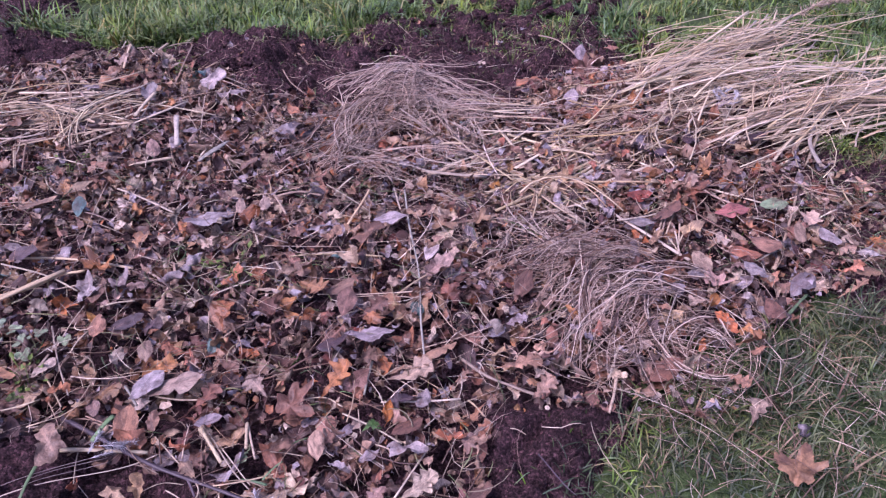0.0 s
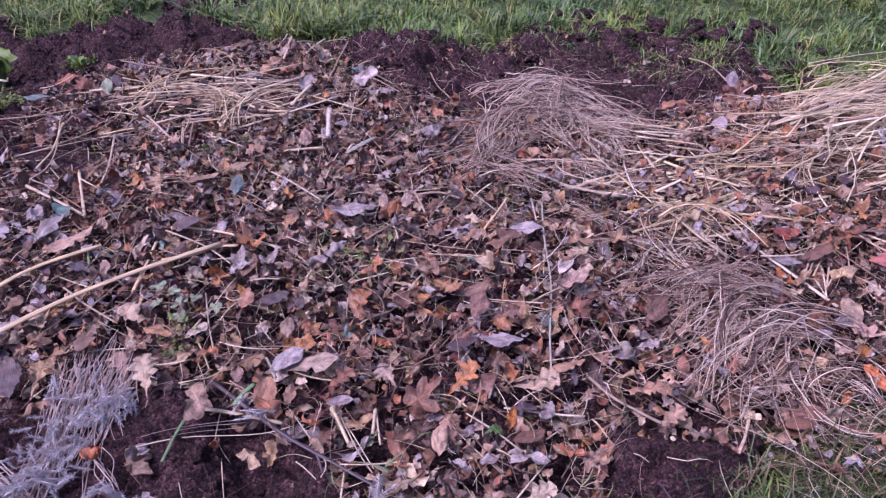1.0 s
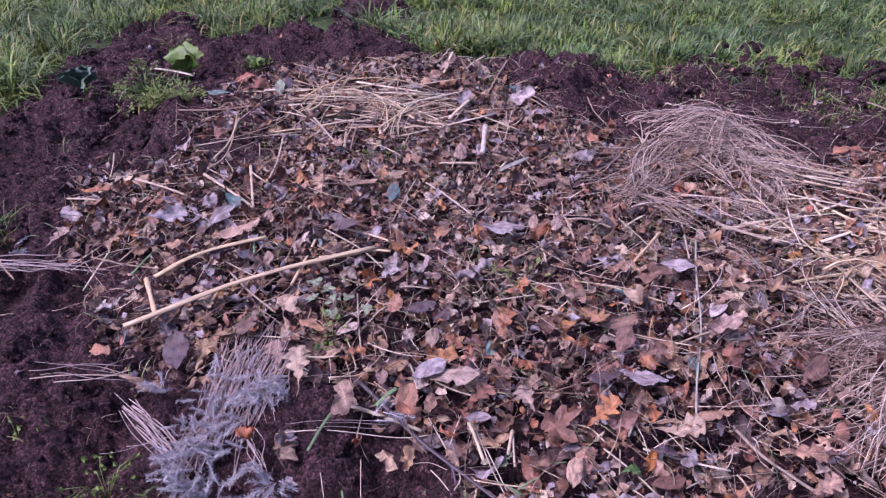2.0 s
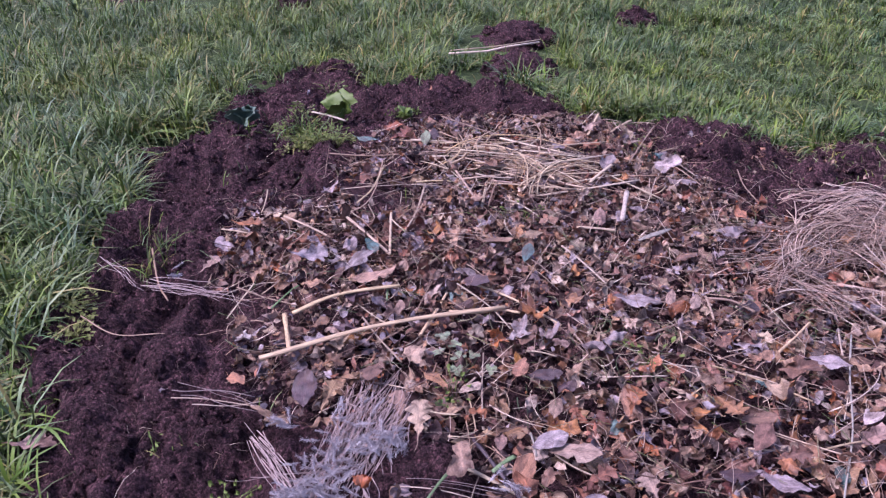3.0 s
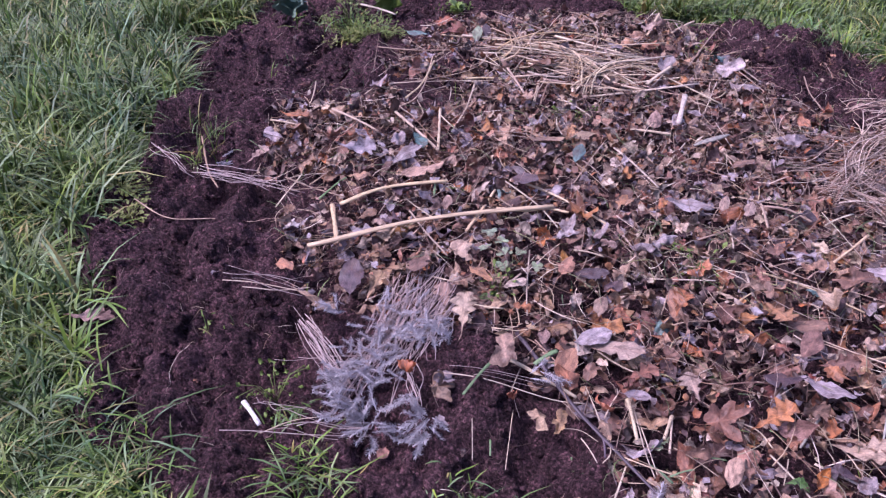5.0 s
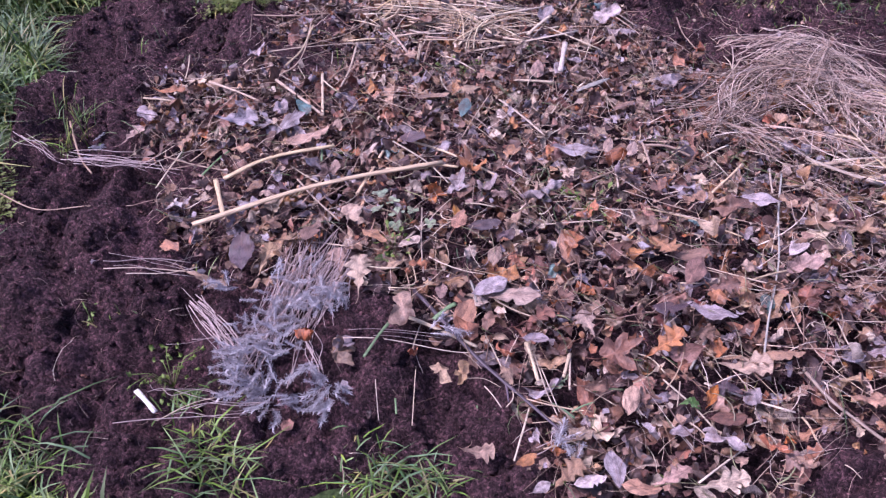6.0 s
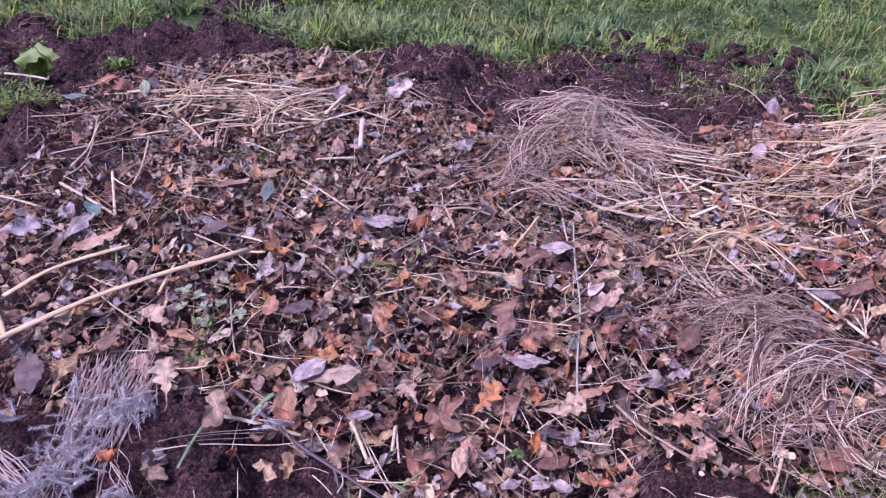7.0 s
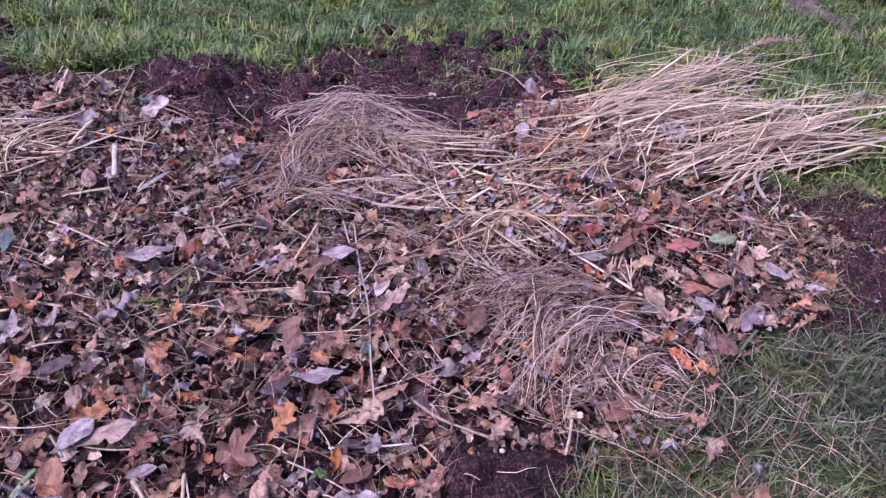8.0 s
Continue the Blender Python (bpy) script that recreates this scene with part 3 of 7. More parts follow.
def scatter(poly, count, extra=None):
    """Random places inside an outline, thinned by extra(x, y), 0 to 1."""
    lo, hi = poly.min(0), poly.max(0)
    out = np.zeros((0, 2))
    while len(out) < count:
        p = lo + rng.random((count * 3, 2)) * (hi - lo)
        keep = inside(p[:, 0], p[:, 1], poly) > 0
        if extra is not None:
            keep &= rng.random(len(p)) < extra(p[:, 0], p[:, 1])
        out = np.concatenate([out, p[keep]])
    return out[:count]


# places among the litter where the soil lies open
BARE_SPOTS = [(-1.59, 1.77, 0.13), (-1.57, 1.12, 0.10), (-1.54, 1.01, 0.10), (-1.85, 1.65, 0.12), (-0.75, 0.80, 0.07), (-1.74, 1.77, 0.09)]


def strewn(x, y):
    """1 where leaves lie thick, 0 on the open soil."""
    out = 1.0 + 0.0 * np.asarray(x, float)
    for a, b, r in BARE_SPOTS:
        out = out * (1 - np.exp(-(np.hypot(x - a, y - b) / r) ** 4))
    return out


bare = lambda x, y: 1 - 0.93 * step(-0.1, 0.1, inside(x, y, LITTER))
crumbs = Pile()
spots = scatter(BED, 8000, bare)
sizes = 0.002 + 0.009 * rng.random(len(spots)) ** 2.8
for k in range(8):
    v, f = lump(rng, 1, 1.0)
    mine = np.arange(len(spots)) % 8 == k
    p, s = spots[mine], sizes[mine]
    a = rng.random(len(p)) * 6.28
    ca, sa = np.cos(a)[:, None], np.sin(a)[:, None]
    z = np.array([soil_at(x, y) for x, y in p]) + 0.25 * s
    q = np.stack([(ca * v[:, 0] - sa * v[:, 1]) * s[:, None] + p[:, :1], (sa * v[:, 0] + ca * v[:, 1]) * s[:, None] + p[:, 1:], v[None, :, 2] * s[:, None] * (0.8 + 0.5 * rng.random(len(p)))[:, None] + z[:, None]], -1)
    crumbs.add(q.reshape(-1, 3), (f[None] + np.arange(len(p))[:, None, None] * len(v)).reshape(-1, 3))
thing("soil_crumbs", crumbs.mesh("soil_crumbs"), SOIL, "small dark crumbs of loose moist soil lying on the bed", "soil", kind="stuff")
clod_meshes = []
for k in range(7):
    v, f = lump(rng, 3, 1.1)
    clod_meshes.append(mesh_of("soil_clod", v, f))
for x, y in scatter(BED, 150, bare):
    s = 0.008 + 0.024 * rng.random() ** 2
    ob = thing("soil_clod", clod_meshes[rng.integers(7)], SOIL, "dark moist clod of garden soil", "soil clod", "clods on the bed")
    ob.matrix_world = Matrix.Translation((x, y, soil_at(x, y) + 0.2 * s)) @ Euler((rng.normal() * 0.4, rng.normal() * 0.4, 6 * rng.random())).to_matrix().to_4x4() @ Matrix.Scale(s, 4)


# ---- grass ----
def grass_clumps(places, blades, length, width, droop, flow=1.0):
    """Blades that spring from tufts and arch over: one strip of triangles each."""
    n = len(places) * blades
    c = np.repeat(places, blades, 0) + rng.normal(0, 1, (n, 2)) * np.repeat(0.012 + 0.03 * rng.random(len(places)), blades)[:, None]
    z = lawn_level(c[:, 0], c[:, 1])
    z = np.where(inside(c[:, 0], c[:, 1], BED) > -0.1, top_level(c[:, 0], c[:, 1]), z)
    size = np.repeat(0.6 + 0.8 * rng.random(len(places)), blades)
    sway = np.repeat(rng.random(len(places)) * 6.28, blades)
    size = size * (1 - 0.4 * step(-2.0, -1.0, c[:, 0]))
    size = np.where(np.repeat(rng.random(len(places)) < 0.3, blades), 0.55 * size, size)
    h = rng.random(n) * 6.28
    pull = flow * np.repeat(0.2 + 1.1 * rng.random(len(places)), blades)
    out = np.stack([np.cos(h) + pull * np.cos(sway), np.sin(h) + pull * np.sin(sway)], -1)
    out /= np.linalg.norm(out, axis=1)[:, None] + 1e-6
    ln = length * size * (0.45 + 0.8 * rng.random(n))
    lean = droop * (0.15 + 1.0 * rng.random(n))
    w = width * (0.6 + 0.7 * rng.random(n))
    sidev = np.stack([-out[:, 1], out[:, 0]], -1)
    rows = []
    ts = (0.0, 0.35, 0.7, 1.0)
    for t in ts:
        a = lean * (0.35 + 0.75 * t)
        r = ln * t * np.sin(np.minimum(a, 1.75))
        up = ln * t * np.cos(np.minimum(a, 1.62)) * (1 - 0.25 * t)
        p = np.concatenate([c + out * r[:, None], (z + np.maximum(up, 0.004 + 0.006 * t) - 0.004)[:, None]], 1)
        if t < 1:
            ww = (w * (0.75 + 0.5 * t - 0.85 * t * t))[:, None] * 0.5
            rows += [p + np.c_[sidev * ww, np.zeros(n)], p - np.c_[sidev * ww, np.zeros(n)]]
        else:
            rows.append(p)
    v = np.stack(rows, 1).reshape(-1, 3)
    b = np.arange(n)[:, None] * 7
    f = np.concatenate([b + np.array(k) for k in ((0, 1, 3), (0, 3, 2), (2, 3, 5), (2, 5, 4), (4, 5, 6))])
    uv = np.tile(np.array([[0, 0], [0, 1], [0.35, 0], [0.35, 1], [0.7, 0], [0.7, 1], [1, 0.5]]), (n, 1))
    return v, f, uv


def worn(x, y):
    """Under 1 on the bare trodden earth beyond the straw."""
    return np.hypot((x - 2.5) / 0.15 - 0.3 * (y - 4.2), (y - 4.25) / 0.5) + 1.3 * (fbm(x, y, 0.2, 2, 77) - 0.5)


def lawn_places(count, near, far):
    """Places on the lawn, between two distances, on the sides that the walk looks to."""
    out = np.zeros((0, 2))
    while len(out) < count:
        d = np.sqrt(near ** 2 + (far ** 2 - near ** 2) * rng.random(count * 2))
        a = np.radians(-44 + 124 * rng.random(count * 2))
        p = np.c_[-0.1 - d * np.sin(a), d * np.cos(a)]
        e = inside(p[:, 0], p[:, 1], BED) + 0.16 * (fbm(p[:, 0], p[:, 1], 0.2, 2, 61) - 0.5)
        keep = (e < -0.015) & (worn(p[:, 0], p[:, 1]) > 1) & (rng.random(len(p)) < (0.25 if near < 3 else 0.6) + 0.8 * step(0.42, 0.52, fbm(p[:, 0], p[:, 1], 0.28, 2, 71))) & (rng.random(len(p)) < np.where((p[:, 0] > 0.2) & (p[:, 1] < 1.7), 0.0, np.where((p[:, 0] > -1.5) & (p[:, 1] < 0.5), 0.12, 1.0)))
        for mx, my, mr in ((-2.33, 4.05, 0.34), (-1.97, 3.45, 0.31), (-1.92, 3.3, 0.2), (-1.85, 4.92, 0.2), (-5.6, 3.75, 0.36), (-4.13, 4.0, 0.14)):
            keep &= np.hypot(p[:, 0] - mx, p[:, 1] - my) > mr
        out = np.concatenate([out, p[keep]])
    return out[:count]


lawn = Pile()
lawn.add(*grass_clumps(lawn_places(950, 0.25, 3.6), 26, 0.2, 0.0078, 1.2, 0.7))
lawn.add(*grass_clumps(lawn_places(1700, 0.25, 3.6), 8, 0.13, 0.007, 1.35))
lawn.add(*grass_clumps(lawn_places(1300, 3.2, 5.6), 34, 0.19, 0.006, 1.15, 0.6))
lawn.add(*grass_clumps(lawn_places(3400, 3.2, 5.6), 10, 0.13, 0.006, 1.25))
lawn.add(*grass_clumps(lawn_places(2300, 5.3, 7.6), 18, 0.19, 0.0078, 1.15))
round_ = np.c_[rng.uniform(-7, 6.5, 1800), rng.uniform(-5.5, 4.0, 1800)]
keep = (inside(round_[:, 0], round_[:, 1], BED) < -0.05) & (np.hypot(round_[:, 0], round_[:, 1]) > 0.45) & ((round_[:, 1] < 0.05) | (round_[:, 0] > 1.9))
lawn.add(*grass_clumps(round_[keep], 8, 0.13, 0.009, 1.4))
sprouts = scatter(BED, 70, lambda x, y: step(0.35, 0.0, inside(x, y, BED)) * 0.8 + 0.04)
lawn.add(*grass_clumps(sprouts, 5, 0.08, 0.0035, 1.2))
back = scatter(np.array([(-0.5, 3.05), (0.9, 2.95), (0.8, 3.4), (0.3, 3.55), (-0.4, 3.4)]), 120)
lawn.add(*grass_clumps(back, 8, 0.09, 0.004, 1.15))
for x, y in ((-0.62, 0.6), (-0.6, 0.585), (-1.02, 0.55)):
    lawn.add(*grass_clumps(np.array([(x, y)]) + rng.normal(0, 0.02, (2, 2)), 8, 0.055, 0.0024, 1.35))
for x, y in ((0.42, 0.97), (0.49, 1.03), (0.35, 0.91), (-1.93, 1.07), (-2.0, 1.1), (-1.7, 0.53), (0.24, 3.3), (0.27, 3.25), (-0.05, 3.42), (0.85, 2.2), (1.3, 2.2), (1.28, 2.1)):
    lawn.add(*grass_clumps(np.array([(x, y)]) + rng.normal(0, 0.03, (3, 2)), 12, 0.1, 0.0036, 1.1))
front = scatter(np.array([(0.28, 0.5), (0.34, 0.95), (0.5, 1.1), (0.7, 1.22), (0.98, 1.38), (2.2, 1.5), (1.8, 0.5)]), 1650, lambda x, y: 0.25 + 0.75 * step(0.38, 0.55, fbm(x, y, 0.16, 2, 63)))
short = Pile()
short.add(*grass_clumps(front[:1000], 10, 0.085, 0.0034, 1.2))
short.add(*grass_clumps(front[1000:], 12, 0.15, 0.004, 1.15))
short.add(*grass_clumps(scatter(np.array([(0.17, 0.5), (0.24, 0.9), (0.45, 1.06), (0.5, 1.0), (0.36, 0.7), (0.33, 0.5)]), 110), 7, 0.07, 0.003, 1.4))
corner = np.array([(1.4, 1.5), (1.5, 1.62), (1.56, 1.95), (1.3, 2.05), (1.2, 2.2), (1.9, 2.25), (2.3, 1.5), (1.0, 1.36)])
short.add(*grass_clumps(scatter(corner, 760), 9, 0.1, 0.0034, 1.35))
EDGE_TUFTS = ((-1.17, 0.26, 6, 0.17), (-1.25, 0.285, 6, 0.16), (-0.895, 0.467, 2, 0.09), (-0.832, 0.41, 4, 0.13), (-0.883, 0.405, 3, 0.13), (-0.577, 0.553, 5, 0.13), (-0.529, 0.585, 4, 0.12), (-0.625, 0.553, 3, 0.12), (-0.495, 0.565, 4, 0.12), (-1.04, 0.55, 2, 0.07), (-1.04, 0.5, 2, 0.08))
back_strip = np.array([(-1.2, 2.9), (-0.75, 2.66), (-0.45, 2.5), (-0.1, 2.68), (0.35, 2.68), (0.6, 2.95), (0.85, 3.0), (0.75, 3.3), (0.3, 3.5), (-0.4, 3.35), (-0.75, 3.1)])
lawn.add(*grass_clumps(scatter(back_strip, 90), 6, 0.07, 0.003, 1.3))
lawn.add(*grass_clumps(np.array([(0.22, 3.28), (0.0, 3.35), (0.5, 3.2), (-0.62, 3.0), (0.3, 3.05)]) + rng.normal(0, 0.02, (5, 2)), 26, 0.15, 0.0036, 1.3, 0.3))
near_edge = np.array([(-2.0, 0.55), (-1.75, 0.45), (-1.5, 0.34), (-1.2, 0.27), (-0.9, 0.22), (-0.8, 0.1), (-0.8, 0.0), (-2.0, 0.0)])
lawn.add(*grass_clumps(scatter(near_edge, 300), 12, 0.14, 0.0045, 1.35))
for x, y, count, size in EDGE_TUFTS:
    lawn.add(*grass_clumps(np.array([(x, y)]) + rng.normal(0, 0.018, (count, 2)), 16, 1.2 * size, 0.004, 1.45))
thing("short_grass", short.mesh("short_grass"), SHORT_SHADED_GRASS, "dull matted grass beside the heap, its green darkened for shading", "grass", kind="stuff")
lawn.add(*grass_clumps(np.array([(-2.32, 2.12)]) + rng.normal(0, 0.1, (20, 2)), 7, 0.13, 0.0055, 1.3))
lawn.add(*grass_clumps(np.array([(0.25, 3.26), (0.25, 3.37), (0.49, 3.15), (0.45, 3.19), (0.58, 3.22), (-0.32, 3.36), (0.73, 3.33), (0.05, 3.45)]) + rng.normal(0, 0.02, (8, 2)), 34, 0.15, 0.004, 1.15, 0.3))
# blades that stand among the litter
lawn.add(*grass_clumps(scatter(LITTER, 130), 3, 0.09, 0.003, 1.3))
lawn.add(*grass_clumps(np.array([(-0.5, 1.38)]) + rng.normal(0, 0.02, (4, 2)), 8, 0.11, 0.003, 1.3))
thing("grass", lawn.mesh("grass"), GRASS, "long wet green winter grass in flopping tufts", "grass", kind="stuff")


# ---- leaves ----
def level_at(x, y):
    return sum(k * math.exp(-((x - a) / s) ** 2 / 2 - ((y - b) / t) ** 2 / 2) for a, b, s, t, k in HUMPS)


def resting(x, y):
    """The height on which litter lies."""
    return max(level_at(x, y) + 0.028, soil_at(x, y) + 0.008)


WORDS = {"tan": "pale tan", "pink": "pinkish tan", "brown": "dull brown", "rust": "rust-brown", "orange": "bright orange", "dark": "dark purplish", "lilac": "greyish lilac", "cream": "cream-coloured",
         "red": "reddish brown", "pale": "pale grey", "sage": "pale sage-green", "teal": "blue-green", "green": "fresh green"}
SHAPES = {"oak": "lobed oak leaf", "oval": "oval leaf", "maple": "crumpled broad leaf", "frag": "torn leaf scrap", "ivy": "ivy leaf"}
leaf_meshes = {}


def leaf(kind, colour, x, y, size, heading, lift=0.0, pitch=None, bank=None, state="fallen", group="leaves on the heap", calm=False, flat=False):
    pool = leaf_meshes.setdefault((kind, colour, calm, flat), [])
    if len(pool) < 5:
        pool.append(mesh_of(kind + "_leaf", *leaf_shape(kind, rng, True, calm, flat)))
        me = pool[-1]
    else:
        me = pool[rng.integers(5)]
    size = size * (1.12 if kind in ("maple", "frag", "ivy") else 1.0)
    ob = thing(SHAPES[kind].split()[-2] + "_leaf" if kind != "frag" else "leaf_scrap", me, LEAF[colour], f"{state} {WORDS[colour]} {SHAPES[kind]} on the litter", "leaf", group)
    p, b = rng.normal(0, 9) if pitch is None else pitch, rng.normal(0, 10) if bank is None else bank
    m = Matrix(turn(heading, p, b).tolist()).to_4x4()
    ob.matrix_world = Matrix.Translation((x, y, resting(x, y) + lift)) @ m @ Matrix.Scale(size, 4)
    return ob


OVAL_LEAVES_A = [
    ("tan", -0.54, 1.03, 0.107, 11), ("lilac", -0.60, 1.05, 0.065, 49), ("lilac", -0.15, 1.20, 0.102, 4), ("brown", -0.24, 1.16, 0.082, 10),
    ("rust", -0.75, 1.19, 0.074, 102), ("dark", -0.69, 1.19, 0.082, -11), ("lilac", -0.02, 1.53, 0.069, -78), ("pink", -0.49, 1.71, 0.069, 91),
    ("lilac", -0.90, 2.00, 0.110, 116), ("sage", 0.98, 1.80, 0.076, 0), ("red", 0.84, 1.78, 0.097, 16), ("rust", 0.82, 1.58, 0.085, -17),
    ("lilac", 0.82, 1.50, 0.071, -36), ("lilac", 0.48, 2.52, 0.108, 68), ("tan", -0.01, 1.17, 0.087, 23), ("brown", 0.65, 1.76, 0.115, 40),
    ("pink", 0.99, 1.67, 0.098, 63), ("dark", -1.18, 0.89, 0.118, 116),
]
OVAL_LEAVES_B = [
    ("orange", -0.90, 1.05, 0.072, -15), ("cream", -0.83, 1.08, 0.072, 70), ("tan", -1.80, 1.19, 0.089, 37), ("tan", -1.29, 1.32, 0.136, 46),
    ("pink", -1.50, 2.42, 0.086, 5), ("dark", -1.75, 2.32, 0.079, 124), ("brown", -1.08, 1.65, 0.108, 17), ("brown", -0.80, 1.31, 0.087, 99),
    ("brown", -0.22, 1.29, 0.098, 84), ("tan", -0.40, 1.03, 0.074, -20), ("red", 0.14, 1.18, 0.086, -70), ("brown", 0.49, 1.13, 0.088, 25),
    ("teal", -1.96, 2.14, 0.095, 6), ("brown", -1.75, 1.88, 0.073, 8), ("lilac", -1.47, 1.43, 0.075, 115), ("lilac", -1.38, 1.35, 0.091, 30),
    ("teal", -1.40, 1.45, 0.070, -15), ("lilac", -0.84, 2.06, 0.077, 94),
]
OVAL_LEAVES_C = [
    ("lilac", -0.81, 2.14, 0.062, 25), ("tan", -0.76, 2.05, 0.068, 25), ("tan", -1.02, 1.76, 0.085, 49), ("brown", -0.99, 1.79, 0.062, 19),
    ("teal", -0.98, 1.66, 0.080, 104), ("tan", -1.44, 1.22, 0.074, 18), ("tan", -1.39, 1.32, 0.065, 69), ("dark", -1.28, 1.22, 0.075, 19),
    ("lilac", -1.27, 1.04, 0.068, 12), ("brown", -1.06, 1.01, 0.094, 114), ("brown", -1.30, 1.09, 0.064, 26), ("lilac", -0.64, 1.35, 0.065, 18),
    ("lilac", -0.61, 1.42, 0.069, 51), ("sage", -0.79, 1.12, 0.057, -44), ("dark", -1.02, 1.43, 0.103, -14), ("lilac", -0.14, 1.66, 0.097, 16),
    ("teal", -0.26, 1.48, 0.042, 23), ("tan", -0.22, 1.45, 0.067, -2),
]
OVAL_LEAVES_D = [
    ("tan", -0.38, 1.39, 0.054, 21), ("brown", -0.24, 1.35, 0.076, 22), ("brown", -0.48, 1.55, 0.072, 54), ("pale", -0.69, 0.99, 0.056, -43),
    ("rust", -0.62, 0.95, 0.084, 94), ("tan", -0.48, 0.86, 0.056, -44), ("brown", -0.31, 0.91, 0.053, 38), ("orange", -0.11, 0.99, 0.051, 81),
    ("brown", -0.07, 0.96, 0.076, 38), ("lilac", -0.14, 0.89, 0.048, 37), ("lilac", -0.04, 1.03, 0.057, 72), ("rust", -0.01, 1.17, 0.071, 13),
    ("rust", 0.79, 1.91, 0.091, 40), ("lilac", 0.57, 1.72, 0.081, -17), ("dark", 0.84, 2.22, 0.083, 70), ("brown", 0.88, 1.60, 0.094, -56),
    ("pale", 1.07, 1.64, 0.107, -95), ("pale", 1.15, 1.57, 0.062, -40),
]
OVAL_LEAVES_E = [
    ("tan", 0.68, 1.52, 0.092, -77), ("brown", 1.11, 1.49, 0.081, -18), ("brown", 0.80, 1.33, 0.091, -89), ("lilac", 0.66, 1.48, 0.055, -15),
    ("brown", 0.20, 1.39, 0.094, 59), ("cream", -0.69, 1.11, 0.057, 92), ("brown", -0.59, 1.94, 0.078, 49), ("lilac", -1.07, 1.46, 0.062, -1),
    ("lilac", -1.50, 2.42, 0.082, 27), ("sage", -1.76, 2.27, 0.089, 120), ("lilac", -1.25, 2.45, 0.076, -28), ("rust", -0.48, 2.49, 0.073, 94),
    ("lilac", 0.59, 2.99, 0.113, 77), ("brown", 0.66, 2.01, 0.079, 0), ("tan", 1.00, 2.12, 0.104, -86), ("dark", 1.07, 2.22, 0.095, 31),
    ("red", 0.59, 1.86, 0.087, 17),
]
MAPLE_LEAVES_A = [
    ("rust", -0.23, 1.05, 0.116, -41), ("rust", -0.48, 1.23, 0.111, -57), ("tan", -0.01, 1.65, 0.108, 39), ("dark", -0.62, 1.60, 0.119, -13),
    ("brown", 0.54, 1.95, 0.121, 64), ("lilac", 0.92, 1.45, 0.119, 34), ("brown", 0.77, 1.91, 0.104, 0), ("tan", 0.10, 1.69, 0.080, 5),
    ("rust", -1.86, 1.37, 0.112, -34), ("brown", -1.52, 1.28, 0.145, 0), ("rust", -1.66, 1.34, 0.091, 49), ("rust", -1.86, 2.24, 0.159, 114),
    ("rust", -1.99, 2.33, 0.139, 79), ("brown", -0.80, 0.74, 0.071, 45), ("tan", -1.22, 1.06, 0.079, 16), ("brown", -0.45, 0.68, 0.051, 37),
    ("tan", -0.47, 1.01, 0.083, 1), ("brown", -0.32, 0.99, 0.081, 27),
]
MAPLE_LEAVES_B = [
    ("rust", -0.25, 0.95, 0.065, 25), ("brown", -0.21, 0.89, 0.074, 13), ("rust", -1.81, 1.36, 0.111, -21), ("tan", -1.67, 1.34, 0.090, 28),
    ("rust", -0.82, 1.65, 0.055, 20), ("lilac", -1.52, 1.27, 0.116, 3), ("tan", -1.25, 1.38, 0.073, 12), ("pink", -1.42, 1.04, 0.062, 11),
    ("tan", -1.35, 1.03, 0.089, -17), ("brown", -1.18, 1.00, 0.060, 26), ("tan", -1.01, 1.10, 0.092, 85), ("lilac", -0.82, 1.30, 0.087, 93),
    ("rust", -0.82, 1.38, 0.103, 107), ("lilac", -0.76, 1.33, 0.071, 33), ("tan", -0.56, 1.21, 0.049, 3), ("rust", -0.77, 1.50, 0.055, 19),
    ("tan", -0.24, 1.60, 0.067, 25), ("brown", -0.34, 1.40, 0.079, 50),
]
MAPLE_LEAVES_C = [
    ("rust", -0.16, 1.26, 0.076, -8), ("pink", -0.12, 1.38, 0.060, 22), ("rust", 0.01, 1.36, 0.081, 86), ("brown", -0.57, 0.96, 0.073, 27),
    ("lilac", -0.80, 0.76, 0.055, 110), ("tan", -0.24, 0.90, 0.071, -39), ("brown", -0.10, 1.12, 0.085, 41), ("pink", 0.05, 0.93, 0.057, 17),
    ("dark", 0.78, 2.32, 0.089, -61), ("tan", 0.76, 1.94, 0.105, 0), ("rust", 0.71, 1.78, 0.070, -87), ("pink", 1.05, 1.74, 0.106, -86),
    ("pink", 0.69, 1.44, 0.089, 27), ("brown", 0.24, 1.32, 0.071, 4), ("brown", 0.39, 1.40, 0.093, 18), ("brown", -1.01, 1.46, 0.062, 40),
    ("rust", -1.16, 2.55, 0.104, 73), ("brown", 0.59, 2.84, 0.119, 38),
]
MAPLE_LEAVES_D = [
    ("rust", 0.61, 2.67, 0.096, -1), ("brown", 0.50, 2.67, 0.097, -1), ("rust", 0.71, 2.51, 0.095, 19), ("brown", 0.91, 2.01, 0.089, 0),
    ("rust", 0.83, 2.01, 0.094, 40), ("brown", 0.70, 1.89, 0.080, -40), ("rust", 1.01, 1.78, 0.076, 0),
]
